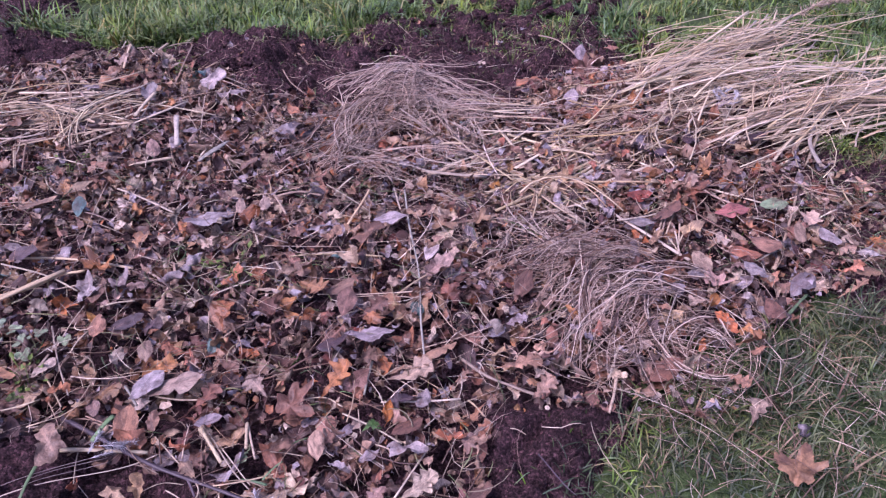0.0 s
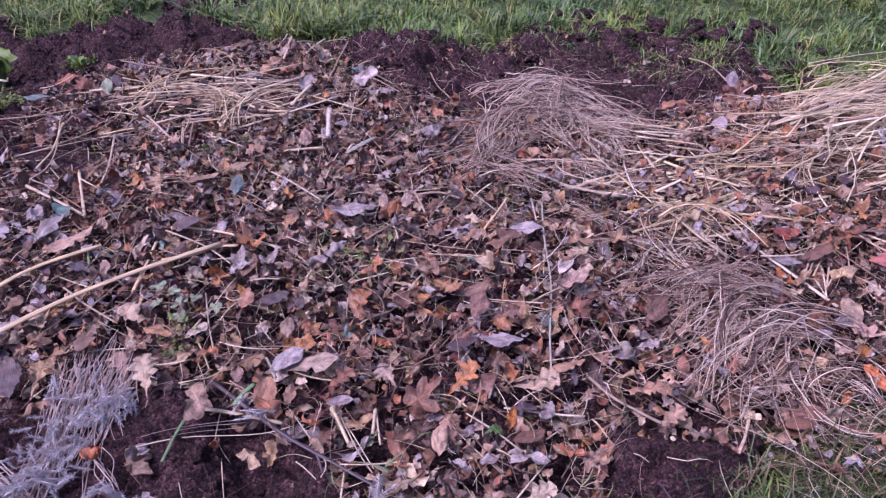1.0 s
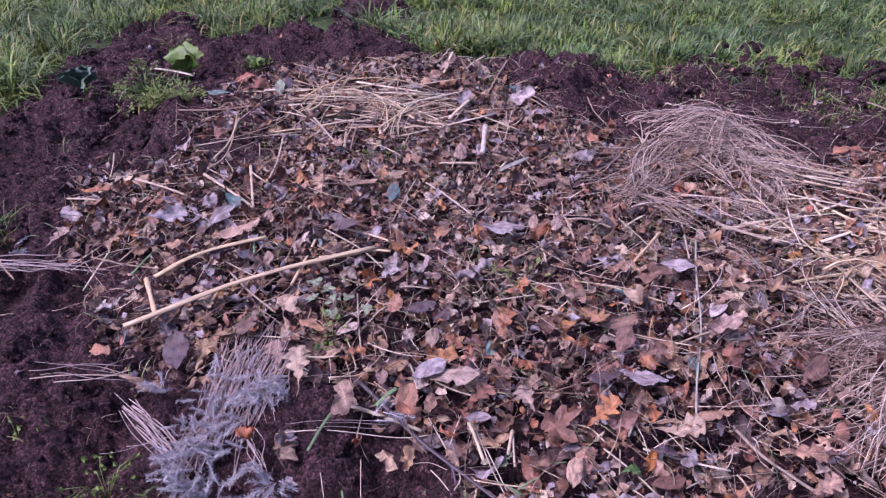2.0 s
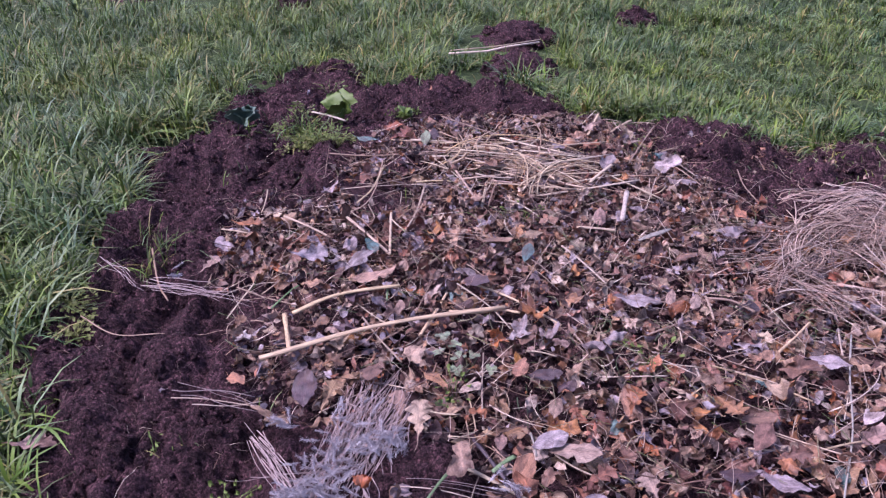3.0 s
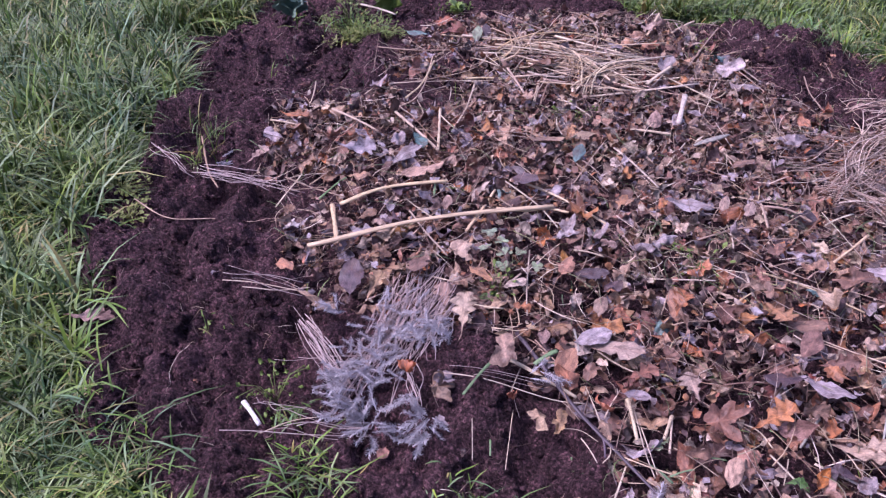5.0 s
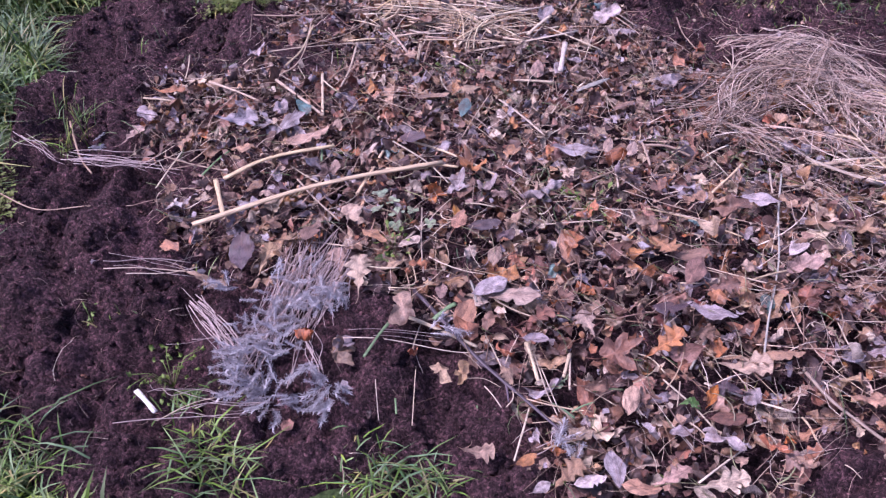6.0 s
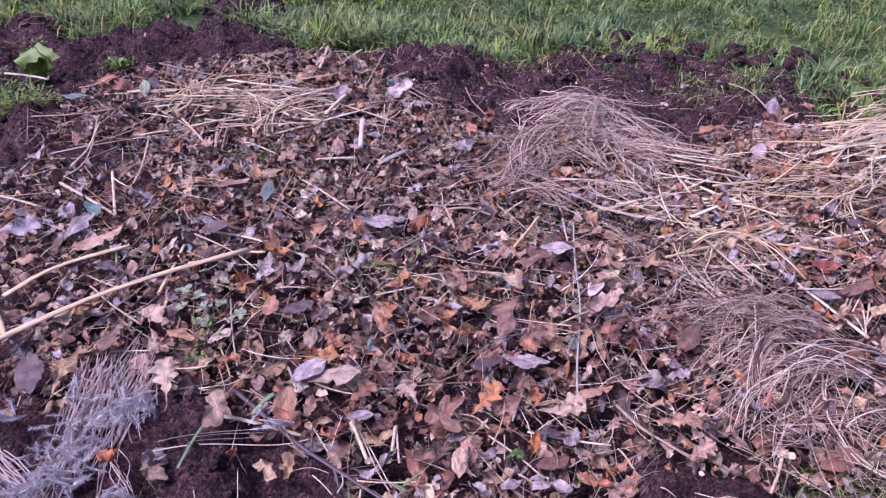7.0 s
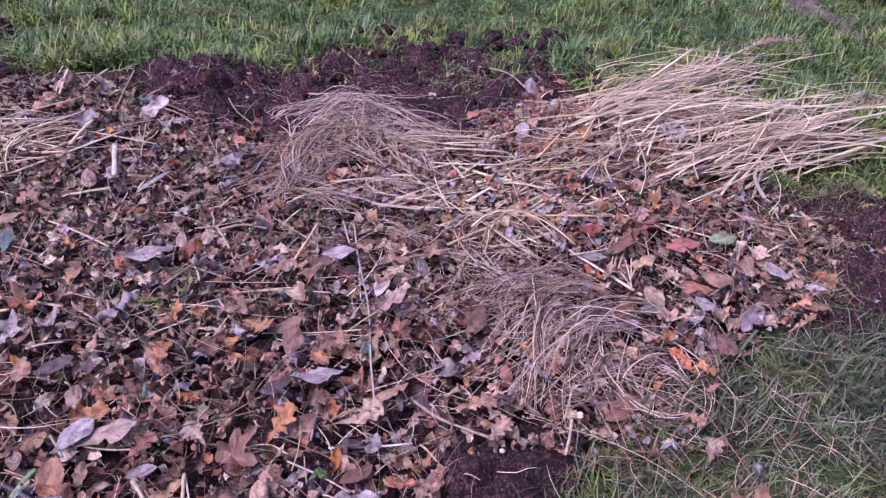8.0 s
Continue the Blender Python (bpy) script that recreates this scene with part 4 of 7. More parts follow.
FRAG_LEAVES_A = [
    ("orange", -0.50, 1.38, 0.060, 64), ("lilac", 0.47, 1.97, 0.064, 0), ("pale", -0.46, 0.95, 0.053, 13), ("orange", 0.02, 0.94, 0.049, 2),
    ("tan", -0.16, 2.16, 0.091, 29), ("orange", -0.47, 2.50, 0.073, -54), ("lilac", -0.77, 2.47, 0.098, 13), ("pale", -0.85, 2.55, 0.096, 57),
    ("rust", -1.33, 0.82, 0.071, -23), ("pink", -1.79, 1.14, 0.088, 120), ("lilac", -1.86, 1.26, 0.080, -10), ("orange", -0.86, 0.72, 0.062, 120),
    ("lilac", -1.78, 1.69, 0.073, 127), ("lilac", -0.22, 0.77, 0.064, 82), ("lilac", -0.23, 0.90, 0.057, 3), ("tan", -0.17, 0.75, 0.055, 65),
    ("dark", -0.11, 1.18, 0.050, 4), ("orange", -1.07, 1.79, 0.061, -38),
]
FRAG_LEAVES_B = [
    ("tan", -1.03, 1.90, 0.047, 18), ("brown", -1.40, 2.16, 0.113, 60), ("lilac", -1.03, 2.40, 0.088, 101), ("tan", -1.00, 2.47, 0.078, 24),
    ("lilac", -0.51, 2.21, 0.093, 48), ("orange", -0.28, 2.31, 0.047, 28), ("pink", -0.22, 2.33, 0.051, 26), ("brown", -0.35, 2.27, 0.046, 29),
    ("lilac", -0.03, 2.18, 0.052, 79), ("tan", -1.15, 1.22, 0.060, 63), ("pink", -1.26, 1.09, 0.046, 11), ("dark", -1.23, 1.11, 0.055, 12),
    ("tan", -1.09, 0.98, 0.038, 41), ("tan", -0.96, 1.11, 0.054, 28), ("pale", -1.45, 0.95, 0.066, -8), ("pink", -0.72, 1.33, 0.037, 17),
    ("pink", -0.76, 1.27, 0.039, 16), ("pink", -0.50, 1.29, 0.043, 69),
]
FRAG_LEAVES_C = [
    ("dark", -0.64, 1.20, 0.042, 87), ("rust", -0.78, 1.03, 0.042, 67), ("tan", -0.29, 1.57, 0.055, 53), ("brown", -0.38, 1.58, 0.052, 101),
    ("tan", -0.08, 1.71, 0.050, -15), ("brown", -0.20, 1.59, 0.086, 40), ("cream", -0.15, 1.30, 0.042, -49), ("pink", -0.01, 1.46, 0.082, 47),
    ("tan", -0.73, 0.88, 0.080, -48), ("orange", -0.66, 0.80, 0.038, 15), ("tan", -0.60, 0.81, 0.044, -41), ("tan", -0.56, 0.82, 0.047, 102),
    ("red", -0.28, 0.94, 0.048, 16), ("tan", -0.24, 0.97, 0.048, 17), ("orange", -0.24, 0.93, 0.020, 16), ("dark", -0.39, 0.99, 0.052, -18),
    ("dark", -0.09, 1.02, 0.056, 17), ("green", -0.14, 0.96, 0.034, 17),
]
FRAG_LEAVES_D = [
    ("lilac", -0.19, 0.86, 0.040, -17), ("pale", -0.07, 0.90, 0.068, 37), ("dark", 0.69, 2.12, 0.089, 0), ("brown", 0.78, 2.10, 0.088, 41),
    ("tan", 0.38, 2.60, 0.069, -1), ("lilac", 0.42, 2.58, 0.051, -1), ("lilac", 0.48, 1.76, 0.056, 1), ("tan", 1.10, 1.60, 0.046, 0),
    ("pale", 0.77, 1.39, 0.045, 1), ("orange", 0.68, 1.29, 0.054, -48), ("rust", 0.65, 1.35, 0.056, 1), ("tan", 0.45, 1.41, 0.060, 3),
    ("lilac", 0.58, 1.40, 0.060, 45), ("pink", -1.24, 2.71, 0.058, 38), ("teal", -0.92, 2.62, 0.067, -8), ("rust", 0.74, 3.08, 0.088, 68),
    ("rust", 0.35, 2.73, 0.089, -1),
]
OAK_LEAVES_A = [
    ("tan", 0.17, 1.12, 0.095, 22), ("tan", -0.07, 1.09, 0.090, 28), ("tan", 0.21, 1.06, 0.075, 45), ("pink", -0.56, 1.70, 0.065, -72),
    ("pink", 0.65, 1.02, 0.090, 57), ("tan", 0.64, 1.11, 0.069, -45), ("brown", 0.69, 0.89, 0.141, 61), ("tan", 1.04, 1.42, 0.081, 13),
    ("tan", -1.57, 0.45, 0.105, 35), ("tan", -1.22, 0.80, 0.141, -7), ("tan", -1.11, 0.90, 0.094, 106), ("tan", -1.08, 0.84, 0.075, 58),
    ("tan", -0.93, 0.95, 0.108, 114), ("tan", -0.86, 0.91, 0.100, 117), ("tan", -1.31, 1.87, 0.103, -5), ("tan", -0.62, 1.11, 0.087, 87),
    ("tan", -1.71, 1.68, 0.067, -36), ("tan", -1.47, 0.94, 0.061, 78),
]
OAK_LEAVES_B = [
    ("brown", -1.50, 0.99, 0.060, 114), ("tan", -0.33, 0.80, 0.084, -24), ("tan", -0.05, 0.81, 0.075, 47), ("tan", 0.00, 0.95, 0.058, 28),
    ("brown", -0.16, 1.28, 0.084, 33), ("tan", 0.06, 0.93, 0.066, -21), ("rust", -0.46, 2.31, 0.071, 8), ("lilac", -0.63, 1.12, 0.076, 95),
    ("lilac", -0.33, 1.60, 0.076, 25), ("brown", -0.31, 1.35, 0.096, -37), ("pink", -0.39, 1.04, 0.071, -39), ("brown", -0.17, 1.12, 0.071, 41),
    ("tan", 0.29, 2.27, 0.103, 36), ("pink", 0.77, 1.52, 0.072, -16), ("orange", 1.07, 1.50, 0.068, 0), ("tan", -0.91, 2.48, 0.066, 41),
    ("brown", 0.99, 1.91, 0.091, 16),
]

LARGE_LEAVES_A = [
    ("oval", "pink", -0.54, 1.01, 0.127, 10), ("oval", "lilac", -0.59, 1.01, 0.084, 48), ("oval", "lilac", -0.16, 1.16, 0.107, 8), ("oval", "dark", -0.23, 1.13, 0.084, 14),
    ("oak", "rust", -0.22, 1.03, 0.106, 60), ("oak", "tan", 0.16, 1.10, 0.108, 14), ("oak", "tan", -0.07, 1.06, 0.105, 20), ("oval", "tan", -0.01, 1.13, 0.084, 22),
    ("oval", "rust", -0.74, 1.16, 0.071, 100), ("oval", "dark", -0.68, 1.17, 0.081, 30), ("oak", "rust", -0.48, 1.20, 0.095, 100), ("oak", "pink", -0.37, 1.01, 0.076, 130),
    ("maple", "brown", -0.30, 0.97, 0.108, 40), ("oval", "pink", -0.62, 1.10, 0.073, 110), ("oval", "lilac", -0.45, 0.93, 0.056, 30), ("oval", "pink", -0.68, 0.96, 0.054, 115),
]
LARGE_LEAVES_B = [
    ("oval", "dark", -1.15, 0.87, 0.118, 130), ("oak", "tan", -1.17, 0.77, 0.115, 0), ("oval", "rust", -1.30, 0.80, 0.073, -10), ("oak", "tan", -0.92, 0.93, 0.093, 128),
    ("oak", "tan", -0.84, 0.89, 0.106, 122), ("oval", "orange", -0.89, 1.03, 0.072, -8), ("oval", "cream", -0.81, 1.05, 0.063, 62), ("oak", "rust", -1.82, 1.34, 0.102, 20),
    ("oak", "lilac", -1.49, 1.26, 0.128, 60), ("oak", "pink", -1.74, 1.11, 0.087, 90), ("oval", "pink", -1.26, 1.29, 0.125, 48), ("oval", "lilac", -1.35, 1.33, 0.108, 70),
    ("oak", "rust", -1.82, 2.19, 0.141, 80), ("oak", "brown", -0.47, 0.98, 0.087, 60), ("oval", "rust", -0.49, 1.20, 0.095, 120), ("oval", "lilac", 0.89, 1.40, 0.110, 40),
]
LARGE_LEAVES_C = [
    ("oak", "tan", 0.53, 1.88, 0.113, 70), ("oval", "red", 0.82, 1.73, 0.104, 8), ("oval", "sage", 0.95, 1.76, 0.084, 0), ("oval", "pink", 0.97, 1.62, 0.081, 80),
    ("oak", "pink", 0.63, 0.99, 0.081, 60), ("maple", "brown", 0.66, 0.85, 0.123, 60), ("oval", "lilac", -0.61, 1.56, 0.118, 20), ("oval", "pink", -0.54, 1.64, 0.059, 100),
    ("oval", "pink", -0.48, 1.66, 0.066, 95), ("oval", "pale", -0.03, 1.48, 0.072, 70), ("maple", "tan", -0.01, 1.61, 0.093, 30), ("oval", "pink", -0.87, 1.95, 0.093, 110),
]
LARGE_LEAVES_D = [
    ("oak", "pink", -1.57, 0.44, 0.117, 36),
    ("oak", "pink", -0.45, 0.66, 0.072, 30), ("oval", "rust", -0.36, 0.67, 0.047, 60), ("oval", "lilac", -0.22, 0.74, 0.073, 120), ("oak", "tan", -0.32, 0.78, 0.088, -10),
    ("oak", "cream", -0.05, 0.80, 0.098, 40), ("oval", "pale", -0.25, 0.70, 0.058, 35), ("oval", "pale", -0.32, 0.65, 0.038, 60), ("oak", "brown", -0.29, 0.69, 0.078, 70),
    ("oval", "tan", -0.17, 0.73, 0.068, 20), ("oak", "pink", -0.13, 0.77, 0.080, 50), ("oval", "pink", -0.24, 0.89, 0.075, 100), ("oak", "tan", -0.07, 1.08, 0.100, 20),
]
for kind, colour, x, y, size, heading in LARGE_LEAVES_A + LARGE_LEAVES_B + LARGE_LEAVES_C + LARGE_LEAVES_D:
    leaf(kind, colour, x, y, size, heading, 0.03, 6 + 5 * rng.normal(), 6 * rng.normal(), state="large fallen", flat=True)


def crowded(x, y):
    """A large leaf already lies there."""
    return any(math.hypot(x - r[2], y - r[3]) < 0.055 for r in LARGE_LEAVES_A + LARGE_LEAVES_B + LARGE_LEAVES_C + LARGE_LEAVES_D)


for kind, rows in (("oval", OVAL_LEAVES_A), ("oval", OVAL_LEAVES_B), ("oval", OVAL_LEAVES_C), ("oval", OVAL_LEAVES_D), ("oval", OVAL_LEAVES_E), ("maple", MAPLE_LEAVES_A), ("maple", MAPLE_LEAVES_B), ("maple", MAPLE_LEAVES_C), ("maple", MAPLE_LEAVES_D), ("frag", FRAG_LEAVES_A), ("frag", FRAG_LEAVES_B), ("frag", FRAG_LEAVES_C), ("frag", FRAG_LEAVES_D), ("oak", OAK_LEAVES_A), ("oak", OAK_LEAVES_B)):
    for colour, x, y, size, heading in rows:
        x, y = 0.97 * x - 0.003, 0.97 * y  # they lie on top of the litter
        if crowded(x, y):
            continue
        leaf(kind, colour, x, y, min(size, 0.12), heading, 0.04 if kind == "oval" and size > 0.09 else 0.03, 11 * rng.normal() + 4, 13 * rng.normal(), calm=size > 0.075)

near_heap = np.array([(-1.3, 0.9), (-1.75, 1.2), (-1.6, 1.7), (0.2, 1.75), (1.2, 1.7), (0.7, 1.25), (0.1, 0.95), (-0.3, 0.78), (-0.7, 0.92)])
names, weights = ["brown", "tan", "rust", "dark", "lilac", "pink", "red", "cream"], [0.3, 0.24, 0.12, 0.12, 0.1, 0.07, 0.03, 0.02]
for x, y in scatter(near_heap, 40):
    kind = ("oak", "oval", "maple", "frag")[rng.choice(4, p=[0.42, 0.28, 0.12, 0.18])]
    leaf(kind, names[rng.choice(8, p=weights)], x, y, 0.03 + 0.04 * rng.random(), 360 * rng.random(), 0.004 + 0.01 * rng.random(), rng.normal(0, 20), rng.normal(0, 22))

litter = Pile()
thick = np.array([(0.28, 2.3), (0.32, 2.6), (0.62, 2.86), (0.9, 2.72), (1.0, 2.3), (0.7, 2.2)])
for x, y in scatter(thick, 48):
    leaf(("oak", "oval", "maple", "frag")[rng.integers(4)], ("rust", "tan", "tan", "brown", "pink", "tan")[rng.integers(6)], x, y, 0.05 + 0.04 * rng.random(), 360 * rng.random(), 0.02 + 0.02 * rng.random(), rng.normal(0, 24), rng.normal(0, 24))
for x, y in np.concatenate([scatter(thick, 420), scatter(np.array([(0.1, 1.75), (0.2, 2.2), (0.8, 2.2), (0.75, 1.8)]), 260)]):
    v, f, uv = leaf_shape(("oak", "oval", "maple", "frag")[rng.integers(4)], rng, False)
    litter.add(v @ turn(360 * rng.random(), rng.normal(0, 30), rng.normal(0, 30)).T * (0.03 + 0.04 * rng.random()) + (x, y, resting(x, y) + 0.01 + 0.025 * rng.random()), f, uv)
for x, y in scatter(np.array(LITTER), 5200, lambda x, y: strewn(x, y) * (0.35 + 0.65 * step(-0.02, 0.12, inside(x, y, LITTER)))):
    kind = ("oak", "oval", "maple", "frag")[rng.choice(4, p=[0.36, 0.26, 0.1, 0.28])]
    v, f, uv = leaf_shape(kind, rng, False)
    s = 0.026 + 0.056 * rng.random() ** 1.3
    litter.add(v @ turn(360 * rng.random(), rng.normal(0, 28), rng.normal(0, 30)).T * s + (x, y, resting(x, y) + 0.012 - 0.04 * rng.random() ** 1.3), f, uv)
mould = Pile()
for x, y in scatter(np.array(LITTER), 1100, strewn):
    v, f, uv = leaf_shape(("oval", "maple", "frag")[rng.integers(3)], rng, False)
    mould.add(v @ turn(360 * rng.random(), rng.normal(0, 20), rng.normal(0, 20)).T * (0.035 + 0.04 * rng.random()) + (x, y, resting(x, y) - 0.012 + 0.014 * rng.random()), f, uv)
thing("leaf_mould", mould.mesh("leaf_mould"), MOULD_MAT, "dark wet half-rotted leaves under the top layer", "leaves", kind="stuff")
hexa = np.linspace(0, 2 * np.pi, 6, endpoint=False)
for x, y in scatter(np.array(LITTER), 8000, strewn):
    r = 0.4 + 0.6 * rng.random(6)
    v = np.concatenate([[(0, 0, 0)], np.c_[r * np.cos(hexa), r * np.sin(hexa) * 0.7, 0.35 * rng.normal(size=6)]])
    f = [(0, 1 + j, 1 + (j + 1) % 6) for j in range(6)]
    litter.add(v @ turn(360 * rng.random(), rng.normal(0, 35), rng.normal(0, 35)).T * (0.004 + 0.014 * rng.random() ** 1.5) + (x, y, resting(x, y) - 0.014 + 0.032 * rng.random()), f, v[:, :2] * 0.2 + 0.3)
for x, y in np.concatenate([scatter(BED, 60, bare), scatter(back_strip, 90)]):
    v, f, uv = leaf_shape(("frag", "oak")[rng.integers(2)], rng, False)
    litter.add(v @ turn(360 * rng.random(), rng.normal(0, 15), rng.normal(0, 15)).T * (0.015 + 0.03 * rng.random()) + (x, y, soil_at(x, y) + 0.008), f, uv)
for k in range(90):
    x, y = 1.42 + 0.1 * rng.normal(), 1.8 + 0.16 * rng.normal()
    v, f, uv = leaf_shape(("oak", "maple", "frag")[rng.integers(3)], rng, False)
    litter.add(v @ turn(360 * rng.random(), rng.normal(0, 22), rng.normal(0, 22)).T * (0.012 + 0.03 * rng.random()) + (x, y, top_at(x, y) + 0.012), f, uv)
for k in range(70):
    x, y = 0.48 + 0.14 * rng.normal(), 1.28 + 0.15 * rng.normal()
    v, f, uv = leaf_shape(("oak", "maple", "frag")[rng.integers(3)], rng, False)
    litter.add(v @ turn(360 * rng.random(), rng.normal(0, 22), rng.normal(0, 22)).T * (0.03 + 0.04 * rng.random()) + (x, y, resting(x, y) + 0.015 + 0.035 * rng.random()), f, uv)
thing("leaf_litter", litter.mesh("leaf_litter"), LITTER_MAT, "thick layer of moist brown and tan fallen leaves on the heap", "leaves", kind="stuff")


# ---- stalks, sticks and straw ----
def draped(pts, lift, arch=0.0, n=8):
    """A line through points of the plan, laid on the litter: stiff, so it rests on the high spots."""
    line = smooth_line(pts, n)
    t = np.linspace(0, 1, n)
    base = np.array([resting(x, y) for x, y in line])
    for _ in range(4 * n):
        base[1:-1] = 0.5 * base[1:-1] + 0.25 * (base[:-2] + base[2:])
        base[0], base[-1] = 0.7 * base[0] + 0.3 * base[1], 0.7 * base[-1] + 0.3 * base[-2]
    return np.c_[line, base + lift + arch * np.sin(np.pi * t)]


STALKS_A = [
    ("stalk", "straw", 0.0088, ((-1.29, 0.87), (-1.13, 1.09), (-0.88, 1.34))),
    ("stalk", "straw", 0.0076, ((-1.34, 1.04), (-1.29, 1.15), (-1.17, 1.28))),
    ("stalk", "straw", 0.0068, ((-1.37, 1.04), (-1.26, 0.94))),
    ("stalk", "pale", 0.0095, ((-1.59, 1.54), (-1.30, 1.41))),
    ("stalk", "pale", 0.0085, ((-1.45, 1.62), (-1.30, 1.41))),
    ("stalk", "pale", 0.0085, ((-1.75, 1.44), (-1.53, 1.41))),
    ("stalk", "pale", 0.0072, ((-1.88, 1.29), (-1.73, 1.32))),
    ("stalk", "pale", 0.0030, ((-1.75, 1.66), (-1.63, 1.76), (-1.43, 1.92))),
    ("stalk", "pale", 0.0040, ((-1.74, 1.67), (-1.63, 1.78), (-1.55, 1.99), (-1.69, 2.27))),
    ("stalk", "straw", 0.0038, ((-1.60, 1.63), (-1.62, 1.74), (-1.71, 1.93))),
    ("stalk", "straw", 0.0042, ((-1.01, 1.14), (-1.03, 1.25), (-1.05, 1.33))),
]
STALKS_B = [
    ("stalk", "pale", 0.0024, ((-1.01, 0.45), (-0.97, 0.51), (-0.89, 0.58))),
    ("splint", "white", 0.0073, ((-1.09, 0.48), (-1.02, 0.46))),
    ("twig", "dark", 0.0082, ((-0.74, 0.95), (-0.63, 0.89), (-0.53, 0.84), (-0.42, 0.80), (-0.31, 0.76))),
    ("twig", "dark", 0.0052, ((-0.53, 0.84), (-0.47, 0.82), (-0.44, 0.78))),
    ("stalk", "straw", 0.0047, ((-0.71, 0.87), (-0.64, 0.87), (-0.55, 0.87))),
    ("stalk", "pale", 0.0023, ((-0.55, 0.91), (-0.49, 0.85), (-0.44, 0.80), (-0.44, 0.77))),
    ("stalk", "pale", 0.0023, ((-0.79, 0.75), (-0.71, 0.79), (-0.59, 0.83), (-0.53, 0.87))),
    ("stalk", "pale", 0.0017, ((-0.64, 0.78), (-0.58, 0.66))),
    ("stalk", "pale", 0.0017, ((-0.69, 0.71), (-0.64, 0.64))),
    ("blade", "green", 0.0047, ((-0.72, 0.82), (-0.72, 0.72))),
    ("blade", "green", 0.0028, ((-0.64, 0.70), (-0.62, 0.67))),
]
STALKS_C = [
    ("stalk", "pale", 0.0069, ((0.37, 1.10), (0.35, 1.03), (0.33, 0.98))),
    ("stalk", "tan", 0.0055, ((0.04, 1.12), (0.09, 1.07), (0.15, 1.04), (0.20, 1.02))),
    ("stalk", "pale", 0.0046, ((-0.34, 2.05), (-0.24, 2.25))),
    ("stalk", "straw", 0.0063, ((-0.92, 1.85), (-0.80, 1.91))),
    ("stalk", "splinter", 0.0119, ((-0.86, 2.16), (-0.80, 1.96))),
    ("stalk", "pale", 0.0060, ((-0.90, 1.73), (-0.82, 1.68), (-0.71, 1.61))),
    ("stalk", "pale", 0.0048, ((-1.17, 1.91), (-1.04, 1.86))),
    ("stalk", "grass", 0.0033, ((-0.11, 1.80), (-0.09, 1.61), (-0.06, 1.41), (-0.05, 1.22), (-0.04, 1.11))),
    ("stalk", "pale", 0.0032, ((-0.10, 1.76), (-0.02, 1.80), (0.05, 1.76))),
    ("stalk", "straw", 0.0028, ((-0.38, 1.44), (-0.26, 1.45), (-0.15, 1.45))),
    ("stalk", "straw", 0.0045, ((-1.00, 1.26), (-0.93, 1.29), (-0.89, 1.33), (-0.84, 1.35))),
]
STALKS_D = [
    ("stalk", "pale", 0.0033, ((-0.06, 1.32), (-0.19, 1.30), (-0.29, 1.30))),
    ("stalk", "pale", 0.0050, ((0.35, 1.08), (0.39, 1.18))),
    ("stalk", "pale", 0.0033, ((0.08, 1.29), (0.10, 1.24), (0.12, 1.21))),
    ("stalk", "tan", 0.0042, ((0.64, 1.74), (0.59, 1.61))),
    ("stalk", "pale", 0.0049, ((0.64, 1.67), (0.62, 1.53))),
    ("stalk", "straw", 0.0054, ((0.45, 1.97), (0.30, 1.84), (0.15, 1.73))),
    ("stalk", "straw", 0.0056, ((0.50, 2.04), (0.30, 1.89), (0.13, 1.81))),
    ("stalk", "straw", 0.0044, ((0.18, 1.98), (0.35, 2.02), (0.51, 2.10))),
    ("stalk", "straw", 0.0058, ((0.22, 2.22), (0.38, 2.12), (0.57, 2.12))),
    ("stalk", "pale", 0.0041, ((0.29, 1.76), (0.34, 1.70), (0.40, 1.66))),
    ("stalk", "pale", 0.0042, ((0.37, 1.81), (0.27, 1.64))),
]
STALKS_E = [
    ("stalk", "pale", 0.0023, ((0.13, 0.94), (0.16, 0.93))),
    ("stalk", "pale", 0.0025, ((-0.06, 1.14), (0.02, 1.17), (0.11, 1.22))),
    ("stalk", "pale", 0.0023, ((-0.43, 0.90), (-0.37, 0.83), (-0.35, 0.81))),
    ("stalk", "straw", 0.0041, ((-0.38, 0.94), (-0.37, 0.88))),
    ("twig", "dark", 0.0023, ((0.18, 0.89), (0.22, 0.82), (0.24, 0.80))),
    ("stalk", "pale", 0.013, ((-2.36, 2.26), (-2.26, 2.25), (-2.15, 2.24))),
    ("stalk", "tan", 0.0026, ((-1.86, 0.77), (-1.69, 0.76), (-1.58, 0.83))),
    ("stalk", "tan", 0.0038, ((-2.00, 1.11), (-1.82, 0.99), (-1.73, 0.95))),
    ("stalk", "pale", 0.0050, ((-1.10, 2.84), (-1.01, 2.89))),
    ("stalk", "tan", 0.0037, ((-1.00, 2.85), (-0.95, 2.42))),
    ("stalk", "straw", 0.0068, ((-2.43, 3.52), (-2.25, 3.73), (-2.10, 4.02))),
]
